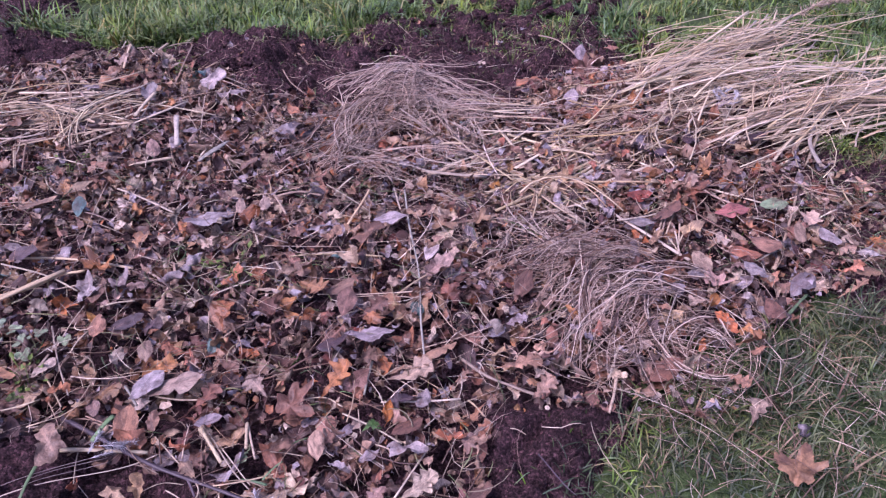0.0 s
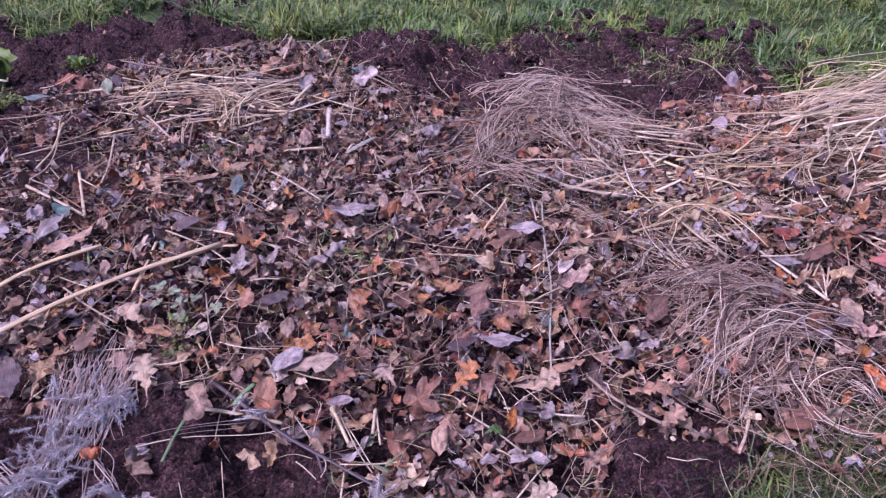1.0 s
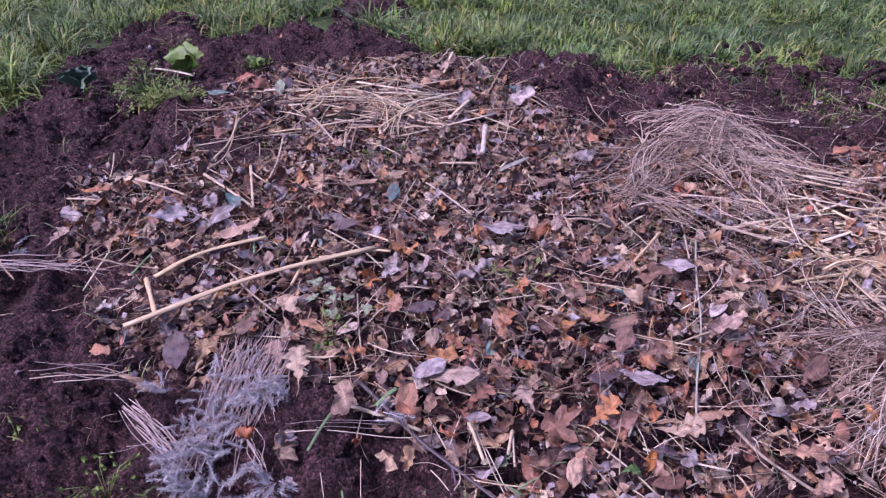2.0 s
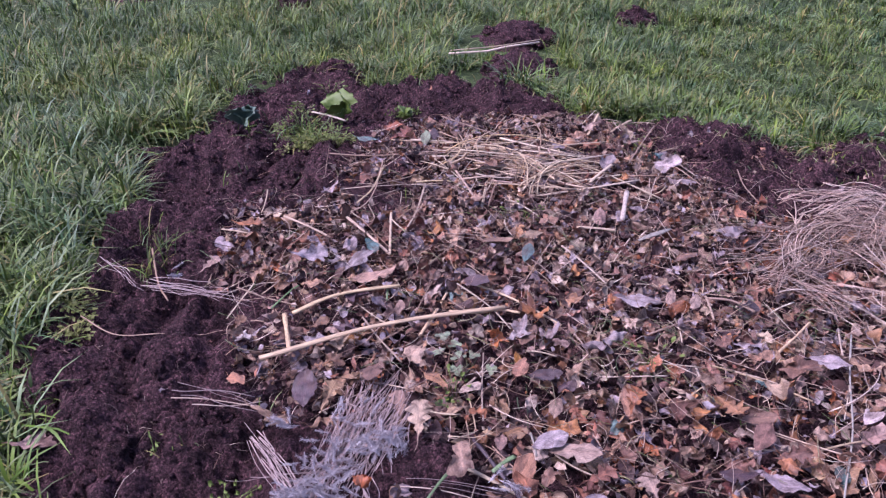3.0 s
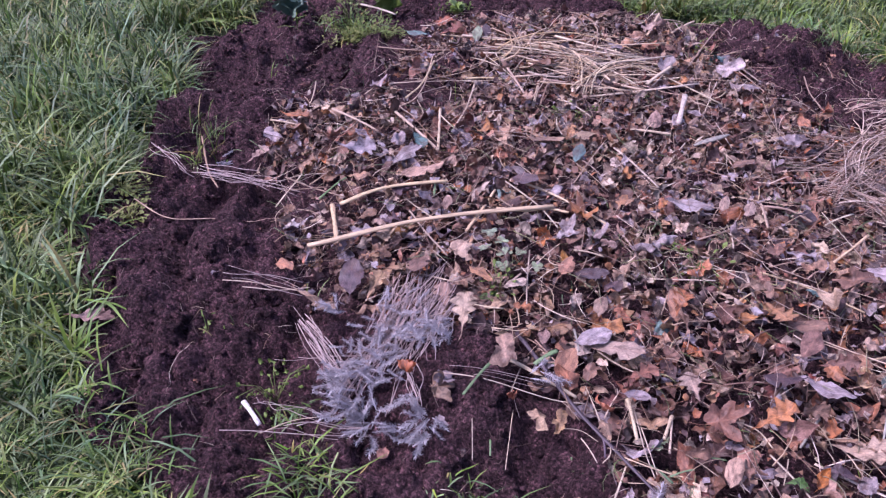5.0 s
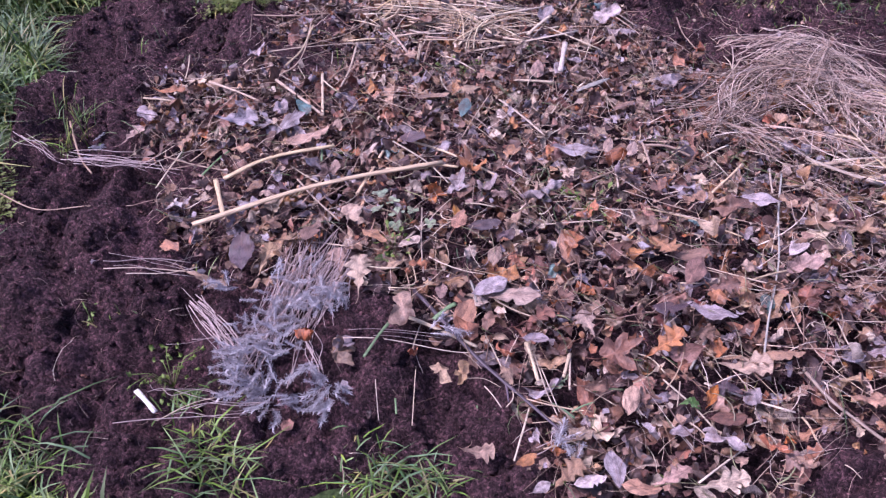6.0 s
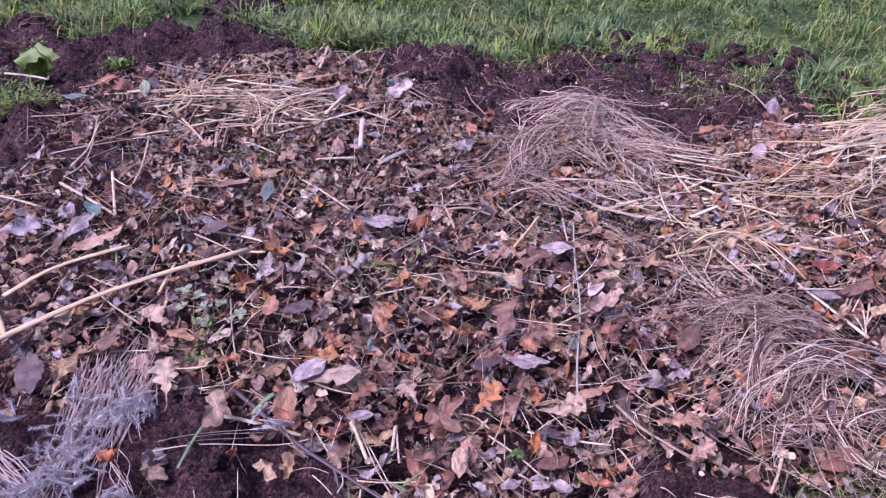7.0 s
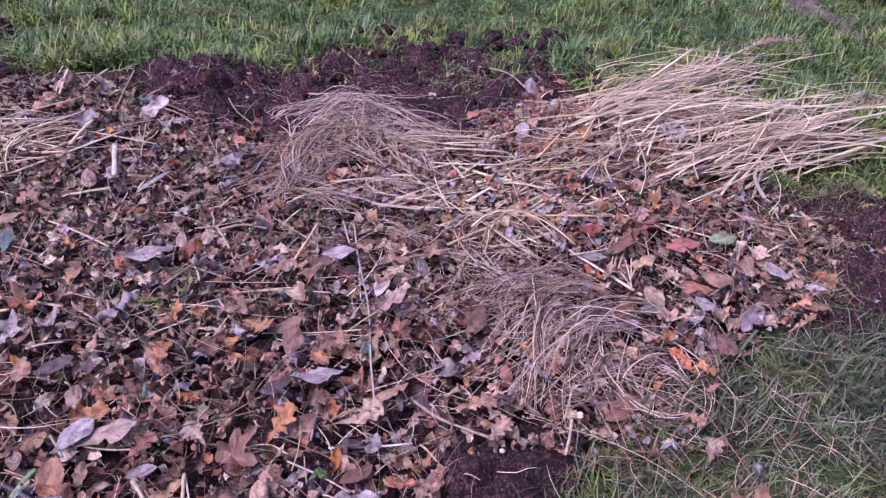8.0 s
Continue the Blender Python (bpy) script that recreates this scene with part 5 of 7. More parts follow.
STALKS_F = [
    ("stalk", "pale", 0.0029, ((-1.40, 0.69), (-1.32, 0.73), (-1.21, 0.78))),
    ("stalk", "pale", 0.0028, ((-1.34, 0.70), (-1.27, 0.74), (-1.22, 0.80))),
    ("stalk", "pale", 0.0028, ((-0.16, 0.88), (-0.11, 0.85))),
    ("stalk", "pale", 0.0043, ((-1.74, 1.96), (-1.62, 1.76), (-1.57, 1.64), (-1.58, 1.57))),
    ("stalk", "pale", 0.0028, ((-1.58, 1.57), (-1.49, 1.54), (-1.48, 1.57), (-1.56, 1.64))),
    ("stalk", "pale", 0.0060, ((-1.48, 1.86), (-1.39, 1.68), (-1.34, 1.54))),
    ("stalk", "tan", 0.0038, ((-1.36, 1.76), (-1.41, 1.68), (-1.41, 1.59))),
    ("stalk", "tan", 0.0045, ((-1.95, 1.90), (-1.78, 1.95), (-1.61, 2.04))),
    ("stalk", "pale", 0.0040, ((-1.31, 2.00), (-1.21, 1.79))),
    ("stalk", "tan", 0.0040, ((-1.28, 2.01), (-1.21, 1.83))),
    ("stalk", "tan", 0.0064, ((-1.52, 2.07), (-1.29, 1.87))),
]
STALKS_G = [
    ("stalk", "straw", 0.0074, ((-0.98, 2.33), (-0.99, 2.15))),
    ("stalk", "pale", 0.0032, ((-0.83, 2.38), (-0.77, 2.09))),
    ("stalk", "pale", 0.0036, ((-0.75, 1.90), (-0.74, 1.74))),
    ("stalk", "pale", 0.0026, ((-0.94, 1.76), (-0.90, 1.49))),
    ("stalk", "tan", 0.0033, ((-0.99, 1.61), (-0.91, 1.59), (-0.81, 1.53))),
    ("stalk", "straw", 0.0055, ((-1.60, 2.16), (-1.42, 2.24), (-1.24, 2.21), (-1.12, 2.13))),
    ("stalk", "pale", 0.0024, ((-1.08, 1.48), (-0.97, 1.43))),
    ("stalk", "pale", 0.0031, ((-0.62, 2.34), (-0.54, 2.13))),
    ("stalk", "tan", 0.0034, ((-0.61, 2.66), (-0.56, 2.54), (-0.49, 2.45))),
    ("stalk", "straw", 0.0057, ((-0.01, 2.14), (0.07, 2.14))),
    ("stalk", "tan", 0.0065, ((-0.46, 1.73), (-0.40, 1.75), (-0.34, 1.74))),
]
STALKS_H = [
    ("stalk", "tan", 0.0049, ((-0.47, 1.73), (-0.42, 1.63))),
    ("blade", "green", 0.0049, ((-1.44, 1.17), (-1.43, 1.05))),
    ("stalk", "tan", 0.0033, ((-1.59, 1.08), (-1.48, 1.08), (-1.38, 1.10))),
    ("stalk", "pale", 0.0045, ((-1.04, 1.27), (-1.02, 1.20), (-1.01, 1.14))),
    ("blade", "green", 0.0047, ((-1.21, 1.28), (-1.17, 1.22))),
    ("stalk", "tan", 0.0024, ((-1.12, 1.37), (-1.07, 1.21))),
    ("stalk", "tan", 0.0037, ((-1.19, 1.14), (-1.10, 1.09), (-1.00, 1.05))),
    ("stalk", "pale", 0.0047, ((-1.05, 1.38), (-0.92, 1.33), (-0.83, 1.28))),
    ("stalk", "straw", 0.0039, ((-1.02, 1.40), (-0.88, 1.39), (-0.73, 1.36))),
    ("stalk", "pale", 0.0035, ((-0.85, 1.18), (-0.79, 1.07), (-0.74, 0.99))),
    ("stalk", "pale", 0.0020, ((-0.78, 1.09), (-0.74, 1.09), (-0.71, 1.05), (-0.71, 1.00), (-0.73, 0.91))),
]
STALKS_I = [
    ("stalk", "tan", 0.0022, ((-0.70, 1.43), (-0.63, 1.36), (-0.55, 1.27))),
    ("stalk", "straw", 0.0028, ((-0.76, 1.23), (-0.69, 1.25))),
    ("stalk", "tan", 0.0036, ((-0.69, 1.35), (-0.63, 1.30))),
    ("stalk", "pale", 0.0020, ((-0.81, 1.11), (-0.80, 1.24))),
    ("stalk", "pale", 0.0021, ((-0.57, 1.34), (-0.51, 1.29))),
    ("stalk", "straw", 0.0038, ((-0.26, 1.57), (-0.23, 1.69), (-0.21, 1.79))),
    ("stalk", "pale", 0.0036, ((-0.38, 1.44), (-0.25, 1.46), (-0.19, 1.46))),
    ("stalk", "pale", 0.0027, ((-0.20, 1.30), (-0.12, 1.30), (-0.05, 1.30))),
    ("stalk", "pale", 0.0028, ((-0.27, 1.40), (-0.19, 1.40))),
    ("stalk", "tan", 0.0044, ((-0.54, 1.46), (-0.47, 1.57), (-0.44, 1.60))),
    ("stalk", "straw", 0.0020, ((-0.39, 1.28), (-0.35, 1.40))),
]
STALKS_J = [
    ("stalk", "pale", 0.0025, ((-0.11, 1.80), (-0.09, 1.62), (-0.08, 1.45))),
    ("stalk", "straw", 0.0027, ((-0.11, 1.31), (-0.02, 1.41))),
    ("stalk", "pale", 0.0024, ((-0.68, 0.87), (-0.66, 0.80))),
    ("stalk", "straw", 0.0041, ((-0.47, 0.93), (-0.41, 0.85))),
    ("stalk", "pale", 0.0029, ((-0.45, 0.92), (-0.39, 0.84), (-0.35, 0.80))),
    ("stalk", "pale", 0.0047, ((-0.38, 0.94), (-0.35, 0.86))),
    ("stalk", "grass", 0.0038, ((-0.64, 1.02), (-0.60, 0.97))),
    ("blade", "green", 0.0079, ((-0.64, 0.95), (-0.66, 0.89))),
    ("stalk", "tan", 0.0017, ((-0.57, 0.85), (-0.52, 0.83))),
    ("stalk", "pale", 0.0023, ((-0.50, 0.80), (-0.45, 0.77))),
    ("stalk", "pale", 0.0017, ((-0.55, 0.79), (-0.51, 0.81), (-0.47, 0.81))),
]
STALKS_K = [
    ("blade", "green", 0.0045, ((-0.37, 0.82), (-0.32, 0.81))),
    ("stalk", "pale", 0.0041, ((-0.20, 0.97), (-0.13, 0.93), (-0.08, 0.90))),
    ("stalk", "pale", 0.0035, ((-0.30, 0.99), (-0.24, 1.00), (-0.20, 0.98))),
    ("stalk", "pale", 0.0024, ((-0.17, 0.98), (-0.16, 0.92))),
    ("blade", "green", 0.0028, ((-0.31, 0.88), (-0.26, 0.91))),
    ("stalk", "pale", 0.0023, ((-0.35, 0.88), (-0.26, 0.87))),
    ("stalk", "pale", 0.0024, ((-0.14, 1.05), (-0.10, 1.02))),
    ("stalk", "pale", 0.0024, ((-0.10, 1.06), (-0.05, 1.02))),
    ("stalk", "grass", 0.0037, ((-0.15, 1.10), (-0.16, 1.01))),
    ("stalk", "pale", 0.0034, ((-0.13, 0.90), (-0.09, 0.88))),
    ("blade", "green", 0.0028, ((-0.33, 0.82), (-0.30, 0.86))),
]
STALKS_L = [
    ("stalk", "straw", 0.0024, ((0.05, 1.01), (0.08, 0.97))),
    ("stalk", "straw", 0.0044, ((0.13, 1.98), (0.27, 2.08), (0.40, 2.13))),
    ("stalk", "straw", 0.0067, ((0.30, 2.18), (0.52, 2.28), (0.61, 2.32))),
    ("stalk", "straw", 0.0050, ((0.13, 1.83), (0.29, 1.94), (0.40, 1.99))),
    ("stalk", "straw", 0.0059, ((0.27, 1.84), (0.43, 1.95))),
    ("stalk", "pale", 0.0058, ((0.27, 2.22), (0.34, 2.08), (0.39, 1.96))),
    ("stalk", "straw", 0.0029, ((0.59, 2.14), (0.72, 2.13))),
    ("stalk", "straw", 0.0065, ((0.37, 2.08), (0.48, 2.04))),
    ("stalk", "straw", 0.0053, ((0.70, 2.39), (0.87, 2.50), (1.07, 2.58))),
    ("stalk", "pale", 0.0050, ((0.90, 2.91), (0.85, 2.68), (0.76, 2.42))),
    ("stalk", "pale", 0.0052, ((0.55, 2.37), (0.65, 2.21))),
]
STALKS_M = [
    ("stalk", "pale", 0.0060, ((0.65, 1.79), (0.58, 1.61))),
    ("stalk", "pale", 0.0051, ((0.67, 1.76), (0.61, 1.63))),
    ("stalk", "pale", 0.0050, ((0.66, 1.68), (0.63, 1.58))),
    ("stalk", "pale", 0.0050, ((0.68, 1.67), (0.63, 1.58))),
    ("stalk", "pale", 0.0044, ((0.73, 1.79), (0.70, 1.62))),
    ("stalk", "pale", 0.0048, ((0.61, 1.61), (0.62, 1.53))),
    ("stalk", "pale", 0.0050, ((0.29, 1.82), (0.35, 1.75), (0.37, 1.66))),
    ("stalk", "pale", 0.0049, ((0.35, 1.75), (0.24, 1.64))),
    ("stalk", "pale", 0.0032, ((0.46, 1.69), (0.35, 1.57))),
    ("stalk", "splinter", 0.0112, ((1.30, 2.31), (1.19, 2.11), (1.17, 1.98))),
    ("stalk", "pale", 0.0041, ((1.14, 2.11), (1.10, 1.93))),
]
STALKS_N = [
    ("stalk", "pale", 0.0041, ((1.09, 2.11), (1.15, 2.10))),
    ("stalk", "pale", 0.0070, ((1.19, 1.96), (1.18, 1.89))),
    ("stalk", "tan", 0.0039, ((1.18, 1.87), (1.21, 1.86), (1.34, 1.91))),
    ("stalk", "tan", 0.0039, ((1.05, 1.95), (1.09, 1.86), (1.17, 1.82))),
    ("stalk", "pale", 0.0063, ((1.09, 1.68), (1.11, 1.62))),
    ("stalk", "grass", 0.0032, ((0.82, 1.51), (0.90, 1.56))),
    ("blade", "green", 0.0059, ((0.81, 1.29), (0.89, 1.37))),
    ("stalk", "pale", 0.0038, ((0.32, 1.57), (0.31, 1.35), (0.30, 1.24))),
    ("stalk", "straw", 0.0050, ((-1.24, 2.83), (-1.18, 2.58))),
    ("stalk", "straw", 0.0050, ((-1.10, 2.85), (-1.12, 2.67))),
    ("stalk", "pale", 0.0045, ((-0.86, 2.58), (-0.72, 2.49))),
]
STALKS_O = [
    ("stalk", "straw", 0.0034, ((-0.89, 2.62), (-0.83, 2.69))),
    ("stalk", "straw", 0.0056, ((-1.45, 2.29), (-1.25, 2.23), (-1.10, 2.12), (-0.99, 2.13))),
    ("stalk", "straw", 0.0044, ((-1.57, 2.14), (-1.41, 2.24), (-1.20, 2.39))),
    ("stalk", "straw", 0.0040, ((-1.52, 1.86), (-1.42, 1.93))),
    ("stalk", "pale", 0.0053, ((-0.99, 2.35), (-0.98, 2.14))),
    ("stalk", "pale", 0.0040, ((-1.31, 1.99), (-1.22, 1.80))),
    ("stalk", "straw", 0.0035, ((-1.33, 2.50), (-1.31, 2.10))),
    ("stalk", "straw", 0.0031, ((-1.42, 2.04), (-1.29, 2.14), (-1.04, 2.20))),
    ("stalk", "pale", 0.0032, ((-1.58, 2.07), (-1.36, 1.94))),
    ("stalk", "straw", 0.0033, ((-1.26, 2.31), (-1.07, 2.32))),
    ("stalk", "pale", 0.0036, ((-1.64, 2.44), (-1.55, 2.21))),
]
STALKS_P = [
    ("stalk", "pale", 0.0037, ((-1.56, 2.59), (-1.52, 2.41))),
    ("stalk", "tan", 0.0053, ((0.38, 3.17), (0.50, 3.08), (0.57, 2.86))),
]

STALK_WORDS = {"straw": "long straw-yellow dry hollow stalk", "pale": "pale dry stalk", "tan": "tan dry plant stem", "white": "whitish peeled wood splinter", "splinter": "grey split stalk piece", "grass": "grey-green dry grass stem", "dark": "dark purplish woody twig", "green": "cut green leaf blade"}
for name, colour, radius, pts in STALKS_A + STALKS_B + STALKS_C + STALKS_D + STALKS_E + STALKS_F + STALKS_G + STALKS_H + STALKS_I + STALKS_J + STALKS_K + STALKS_L + STALKS_M + STALKS_N + STALKS_O + STALKS_P:
    n = 4 + 4 * len(pts)
    radius = radius * (0.6 if name == "twig" else 0.52 if colour == "pale" else 0.95 if colour == "straw" else 0.72)
    line = draped(pts, (0.03 if radius > 0.006 else 0.014) + radius, 0.004, n)
    t = np.linspace(0, 1, n)
    if name in ("twig",):
        r = radius * (1.1 - 0.5 * t) * (1 + 0.12 * np.sin(t * 40))
    else:
        r = radius * (1 + 0.1 * np.sin(t * 9)) * (1 - 0.15 * t)
    flat = 0.25 if name in ("splint", "blade") else 0.5 if radius > 0.006 else 0.7
    thing({"stalk": "dry_stalk", "twig": "twig", "splint": "wood_splinter", "blade": "cut_grass"}[name], mesh_of("stalk", *tube(line, r, 7, flat)), STALK[colour],
          STALK_WORDS[colour] + " lying on the heap", {"twig": "twig", "splint": "splinter", "blade": "leaf blade"}.get(name, "stalk"), "loose stalks")


def fibre(pile, x, y, heading, length, radius, lift, arch, bend=0.25, sides=3, n=6, rise=0.0):
    h = np.radians(heading) + bend * np.linspace(-1, 1, n) * rng.normal()
    st = np.c_[np.cos(h), np.sin(h)] * (length / (n - 1))
    p = np.array([x, y]) + np.cumsum(st, 0) - st.sum(0) / 2
    t = np.linspace(0, 1, n)
    base = np.array([resting(a, b) for a, b in p])
    base = np.maximum(0.5 * base + 0.5 * np.interp(t, (0, 1), (base[0], base[-1])), base - 0.008)
    pile.add(*tube(np.c_[p, base + lift + arch * np.sin(np.pi * t) + rise * t ** 2], radius * (1.1 - 0.5 * t), sides, 0.7))


loose = Pile()
for x, y in scatter(LITTER, 2600, strewn):
    fibre(loose, x, y, 360 * rng.random(), 0.02 + 0.09 * rng.random() ** 1.5, 0.0004 + 0.0007 * rng.random() ** 2, 0.006 + 0.024 * rng.random(), 0.012 * rng.random(), 0.3 if rng.random() < 0.6 else 1.0, 3, 6, 0.02 * max(0, rng.normal()))
for x, y in scatter(LITTER, 2300):
    fibre(loose, x, y, 360 * rng.random(), 0.03 + 0.16 * rng.random() ** 2, 0.0006 + 0.0014 * rng.random() ** 2.5, 0.008 + 0.018 * rng.random(), 0.008 * rng.random(), 0.15 if rng.random() < 0.8 else 0.6, 3, 5, 0.03 * max(0, rng.normal()))
for x, y in scatter(BED, 340, bare):
    fibre(loose, x, y, 360 * rng.random(), 0.01 + 0.04 * rng.random(), 0.0004 + 0.0004 * rng.random(), 0.001, 0.004 * rng.random(), 0.4, 3, 4)
for x, y in scatter(thick, 200):
    fibre(loose, x, y, 30 + 50 * rng.normal(), 0.05 + 0.16 * rng.random(), 0.0008 + 0.0016 * rng.random() ** 2, 0.02 + 0.035 * rng.random(), 0.015 * rng.random(), 0.3, 4, 6)
for x, y in scatter(back_strip, 260):
    fibre(loose, x, y, 360 * rng.random(), 0.03 + 0.12 * rng.random(), 0.0006 + 0.0008 * rng.random(), 0.002, 0.012 * rng.random(), 0.4, 3, 5)
for x, y in scatter(BED, 150, bare):
    fibre(loose, x, y, 360 * rng.random(), 0.03 + 0.08 * rng.random(), 0.0005 + 0.0005 * rng.random(), 0.001, 0.006 * rng.random(), 0.3, 3, 5)
# fine straw between the hay and the bundle, and at the back corner of the heap
for k in range(130):
    if k % 3:
        x, y, h = 0.42 + 0.28 * rng.normal(), 1.98 + 0.18 * rng.normal(), 33 + 35 * rng.normal()
    else:
        x, y, h = -1.3 + 0.2 * rng.normal(), 2.2 + 0.11 * rng.normal(), 17 + 45 * rng.normal()
    fibre(loose, x, y, h, 0.08 + 0.2 * rng.random(), 0.0008 + 0.0012 * rng.random(), 0.004 + 0.02 * rng.random(), 0.01 * rng.random(), 0.2, 3, 6)
# finer stalks through the straw bundle
bundle = Pile()
for k in range(340):
    x, y, h = ((1.12, 2.8, 34), (1.38, 2.36, 23), (1.05, 2.5, 38))[k % 3]
    u, w, c, q = 0.24 * rng.normal(), 0.09 * rng.normal(), 0.84, 0.54
    fibre(bundle, x + u * c - w * q, y + u * q + w * c, h + 22 * rng.normal(), 0.2 + 0.45 * rng.random(), 0.0011 + 0.0022 * rng.random() ** 1.5, 0.02 + 0.11 * rng.random(), 0.02 * rng.random(), 0.3, 4, 7, 0.03 * rng.normal())
roots = Pile()
for x, y in scatter(BED, 2400, bare):
    fibre(roots, x, y, 360 * rng.random(), 0.012 + 0.035 * rng.random() ** 2, 0.0003 + 0.0004 * rng.random(), -0.006 + 0.006 * rng.random(), 0.008 * rng.random(), 0.9, 3, 5)
thing("root_fibres", roots.mesh("root_fibres"), ROOTS, "fine dark root fibres in the dug soil", "roots", kind="stuff")
bits = Pile()
for x, y in np.concatenate([scatter(LITTER, 800), np.array([(-0.55, 1.38)]) + rng.normal(0, 0.07, (40, 2)), np.array([(0.25, 1.85)]) + rng.normal(0, 0.09, (50, 2)), np.array([(1.25, 1.85)]) + rng.normal(0, 0.12, (70, 2)), np.array([(1.15, 1.5)]) + rng.normal(0, 0.08, (40, 2))]):
    fibre(bits, x, y, 360 * rng.random(), 0.03 + 0.1 * rng.random(), 0.0007 + 0.001 * rng.random() ** 2, 0.008 + 0.02 * rng.random(), 0.012 * rng.random(), 0.5, 3, 6)
thing("cut_grass_bits", bits.mesh("cut_grass_bits"), GREEN_BITS, "wilted yellow-green grass blades among the leaves", "cut grass", kind="stuff")
thing("bundle_wisps", bundle.mesh("bundle_wisps"), BUNDLE, "thin pale straws tangled through the straw bundle", "straw", kind="stuff")
thing("loose_straw", loose.mesh("loose_straw"), STRAW_MIX, "scattered dry straw and thin stalks among the leaves", "straw", kind="stuff")

def dome(x, y):
    """How far the hay stands over the litter."""
    rough = 0.35 + 1.3 * float(fbm(np.array(x), np.array(y), 0.11, 2, 93))
    return 0.09 * rough * math.exp(-((x + 0.11) / 0.19) ** 2 - ((y - 2.47) / 0.2) ** 2) + 0.05 * rough * math.exp(-((x - 0.46) / 0.15) ** 2 - ((y - 1.36) / 0.15) ** 2)


def sheaf(pile, path, count, spread_, thin=0.0007, thick=0.0015, high=0.03, stray=0.36):
    """Locks of a few fibres each that run more or less along a line of the plan."""
    guide = smooth_line(path, 24)
    n, even = 8, np.linspace(0, 1, 24)
    left = count
    while left > 0:
        lock = min(left, int(rng.integers(1, 8)))
        left -= lock
        a = 0.45 * rng.random()
        b = min(1.0, a + 0.25 + 0.5 * rng.random())
        shift, skew, tilt, bend = spread_ * rng.normal(), spread_ * stray * 4 * rng.normal(), stray * rng.standard_t(3), 0.35 * rng.normal()
        k0, lift0, arch0, wave = 0.2 + 0.8 * rng.random(), 0.004 + high * rng.random(), 0.03 * rng.random(), 6 * rng.random()
        for _ in range(lock):
            t = np.linspace(a + 0.06 * rng.normal(), b + 0.06 * rng.normal(), n)
            x, y = np.interp(t, even, guide[:, 0]), np.interp(t, even, guide[:, 1])
            dx, dy = np.gradient(x), np.gradient(y)
            ln = np.hypot(dx, dy) + 1e-9
            off = shift + 0.009 * rng.normal() + skew * (t - 0.5 * (a + b))
            x, y = x - off * dy / ln, y + off * dx / ln
            ang = tilt + 0.1 * rng.normal() + np.linspace(-1, 1, n) * (bend + 0.12 * rng.normal()) + 0.15 * np.sin(np.linspace(0, 4, n) + wave)
            mx, my, ca, sa = x.mean(), y.mean(), np.cos(ang), np.sin(ang)
            x, y = mx + ca * (x - mx) - sa * (y - my), my + sa * (x - mx) + ca * (y - my)
            z = np.array([resting(p, q) + dome(p, q) * k0 for p, q in zip(x, y)]) + lift0 + 0.006 * rng.random() + arch0 * np.sin(np.pi * np.linspace(0, 1, n))
            z[1:-1] = 0.5 * z[1:-1] + 0.25 * (z[:-2] + z[2:])
            pile.add(*tube(np.c_[x, y, z], (thin + thick * rng.random() ** 2.2) * (1.15 - 0.5 * np.linspace(0, 1, n)), 3, 0.6))


hay, wisps = Pile(), Pile()
for path, count, wide in ((((-0.4, 2.46), (-0.15, 2.62), (0.14, 2.55)), 100, 0.065), (((-0.09, 2.64), (-0.11, 2.45), (-0.15, 2.16)), 90, 0.06), (((-0.08, 2.52), (-0.28, 2.3), (-0.43, 1.97)), 80, 0.075),
                          (((-0.12, 2.46), (0.1, 2.41), (0.3, 2.38)), 100, 0.055), (((-0.13, 2.42), (0.03, 2.22), (0.17, 2.06)), 55, 0.055), (((-0.38, 2.03), (-0.1, 1.98), (0.16, 2.06)), 50, 0.04), (((-0.3, 2.3), (-0.3, 2.1), (-0.34, 1.86)), 60, 0.06),
                          (((0.54, 1.58), (0.36, 1.52), (0.12, 1.36)), 84, 0.05), (((0.5, 1.5), (0.33, 1.4), (0.18, 1.26)), 44, 0.045), (((0.66, 1.37), (0.47, 1.37), (0.32, 1.25), (0.26, 1.1)), 90, 0.035),
                          (((0.56, 1.34), (0.45, 1.22), (0.37, 1.08)), 38, 0.045), (((0.62, 1.36), (0.6, 1.2), (0.66, 1.1)), 26, 0.06), (((0.1, 1.34), (0.25, 1.62), (0.5, 1.78)), 16, 0.07)):
    sheaf(hay, path, count, wide)
for path, count in ((((0.12, 1.99), (0.38, 2.12), (0.62, 2.26)), 18), (((0.14, 1.75), (0.3, 1.87), (0.48, 2.0)), 14), (((0.3, 2.19), (0.6, 2.22), (0.95, 2.36)), 20), (((0.2, 1.68), (0.38, 1.78), (0.6, 1.92)), 8), (((0.5, 2.3), (0.7, 2.45), (0.95, 2.6)), 22),
                    (((-1.66, 2.14), (-1.35, 2.26), (-0.95, 2.14)), 26), (((-1.5, 2.05), (-1.25, 2.16), (-0.92, 2.26)), 18)):
    sheaf(wisps, path, count, 0.085, 0.001, 0.003, 0.03, 0.6)
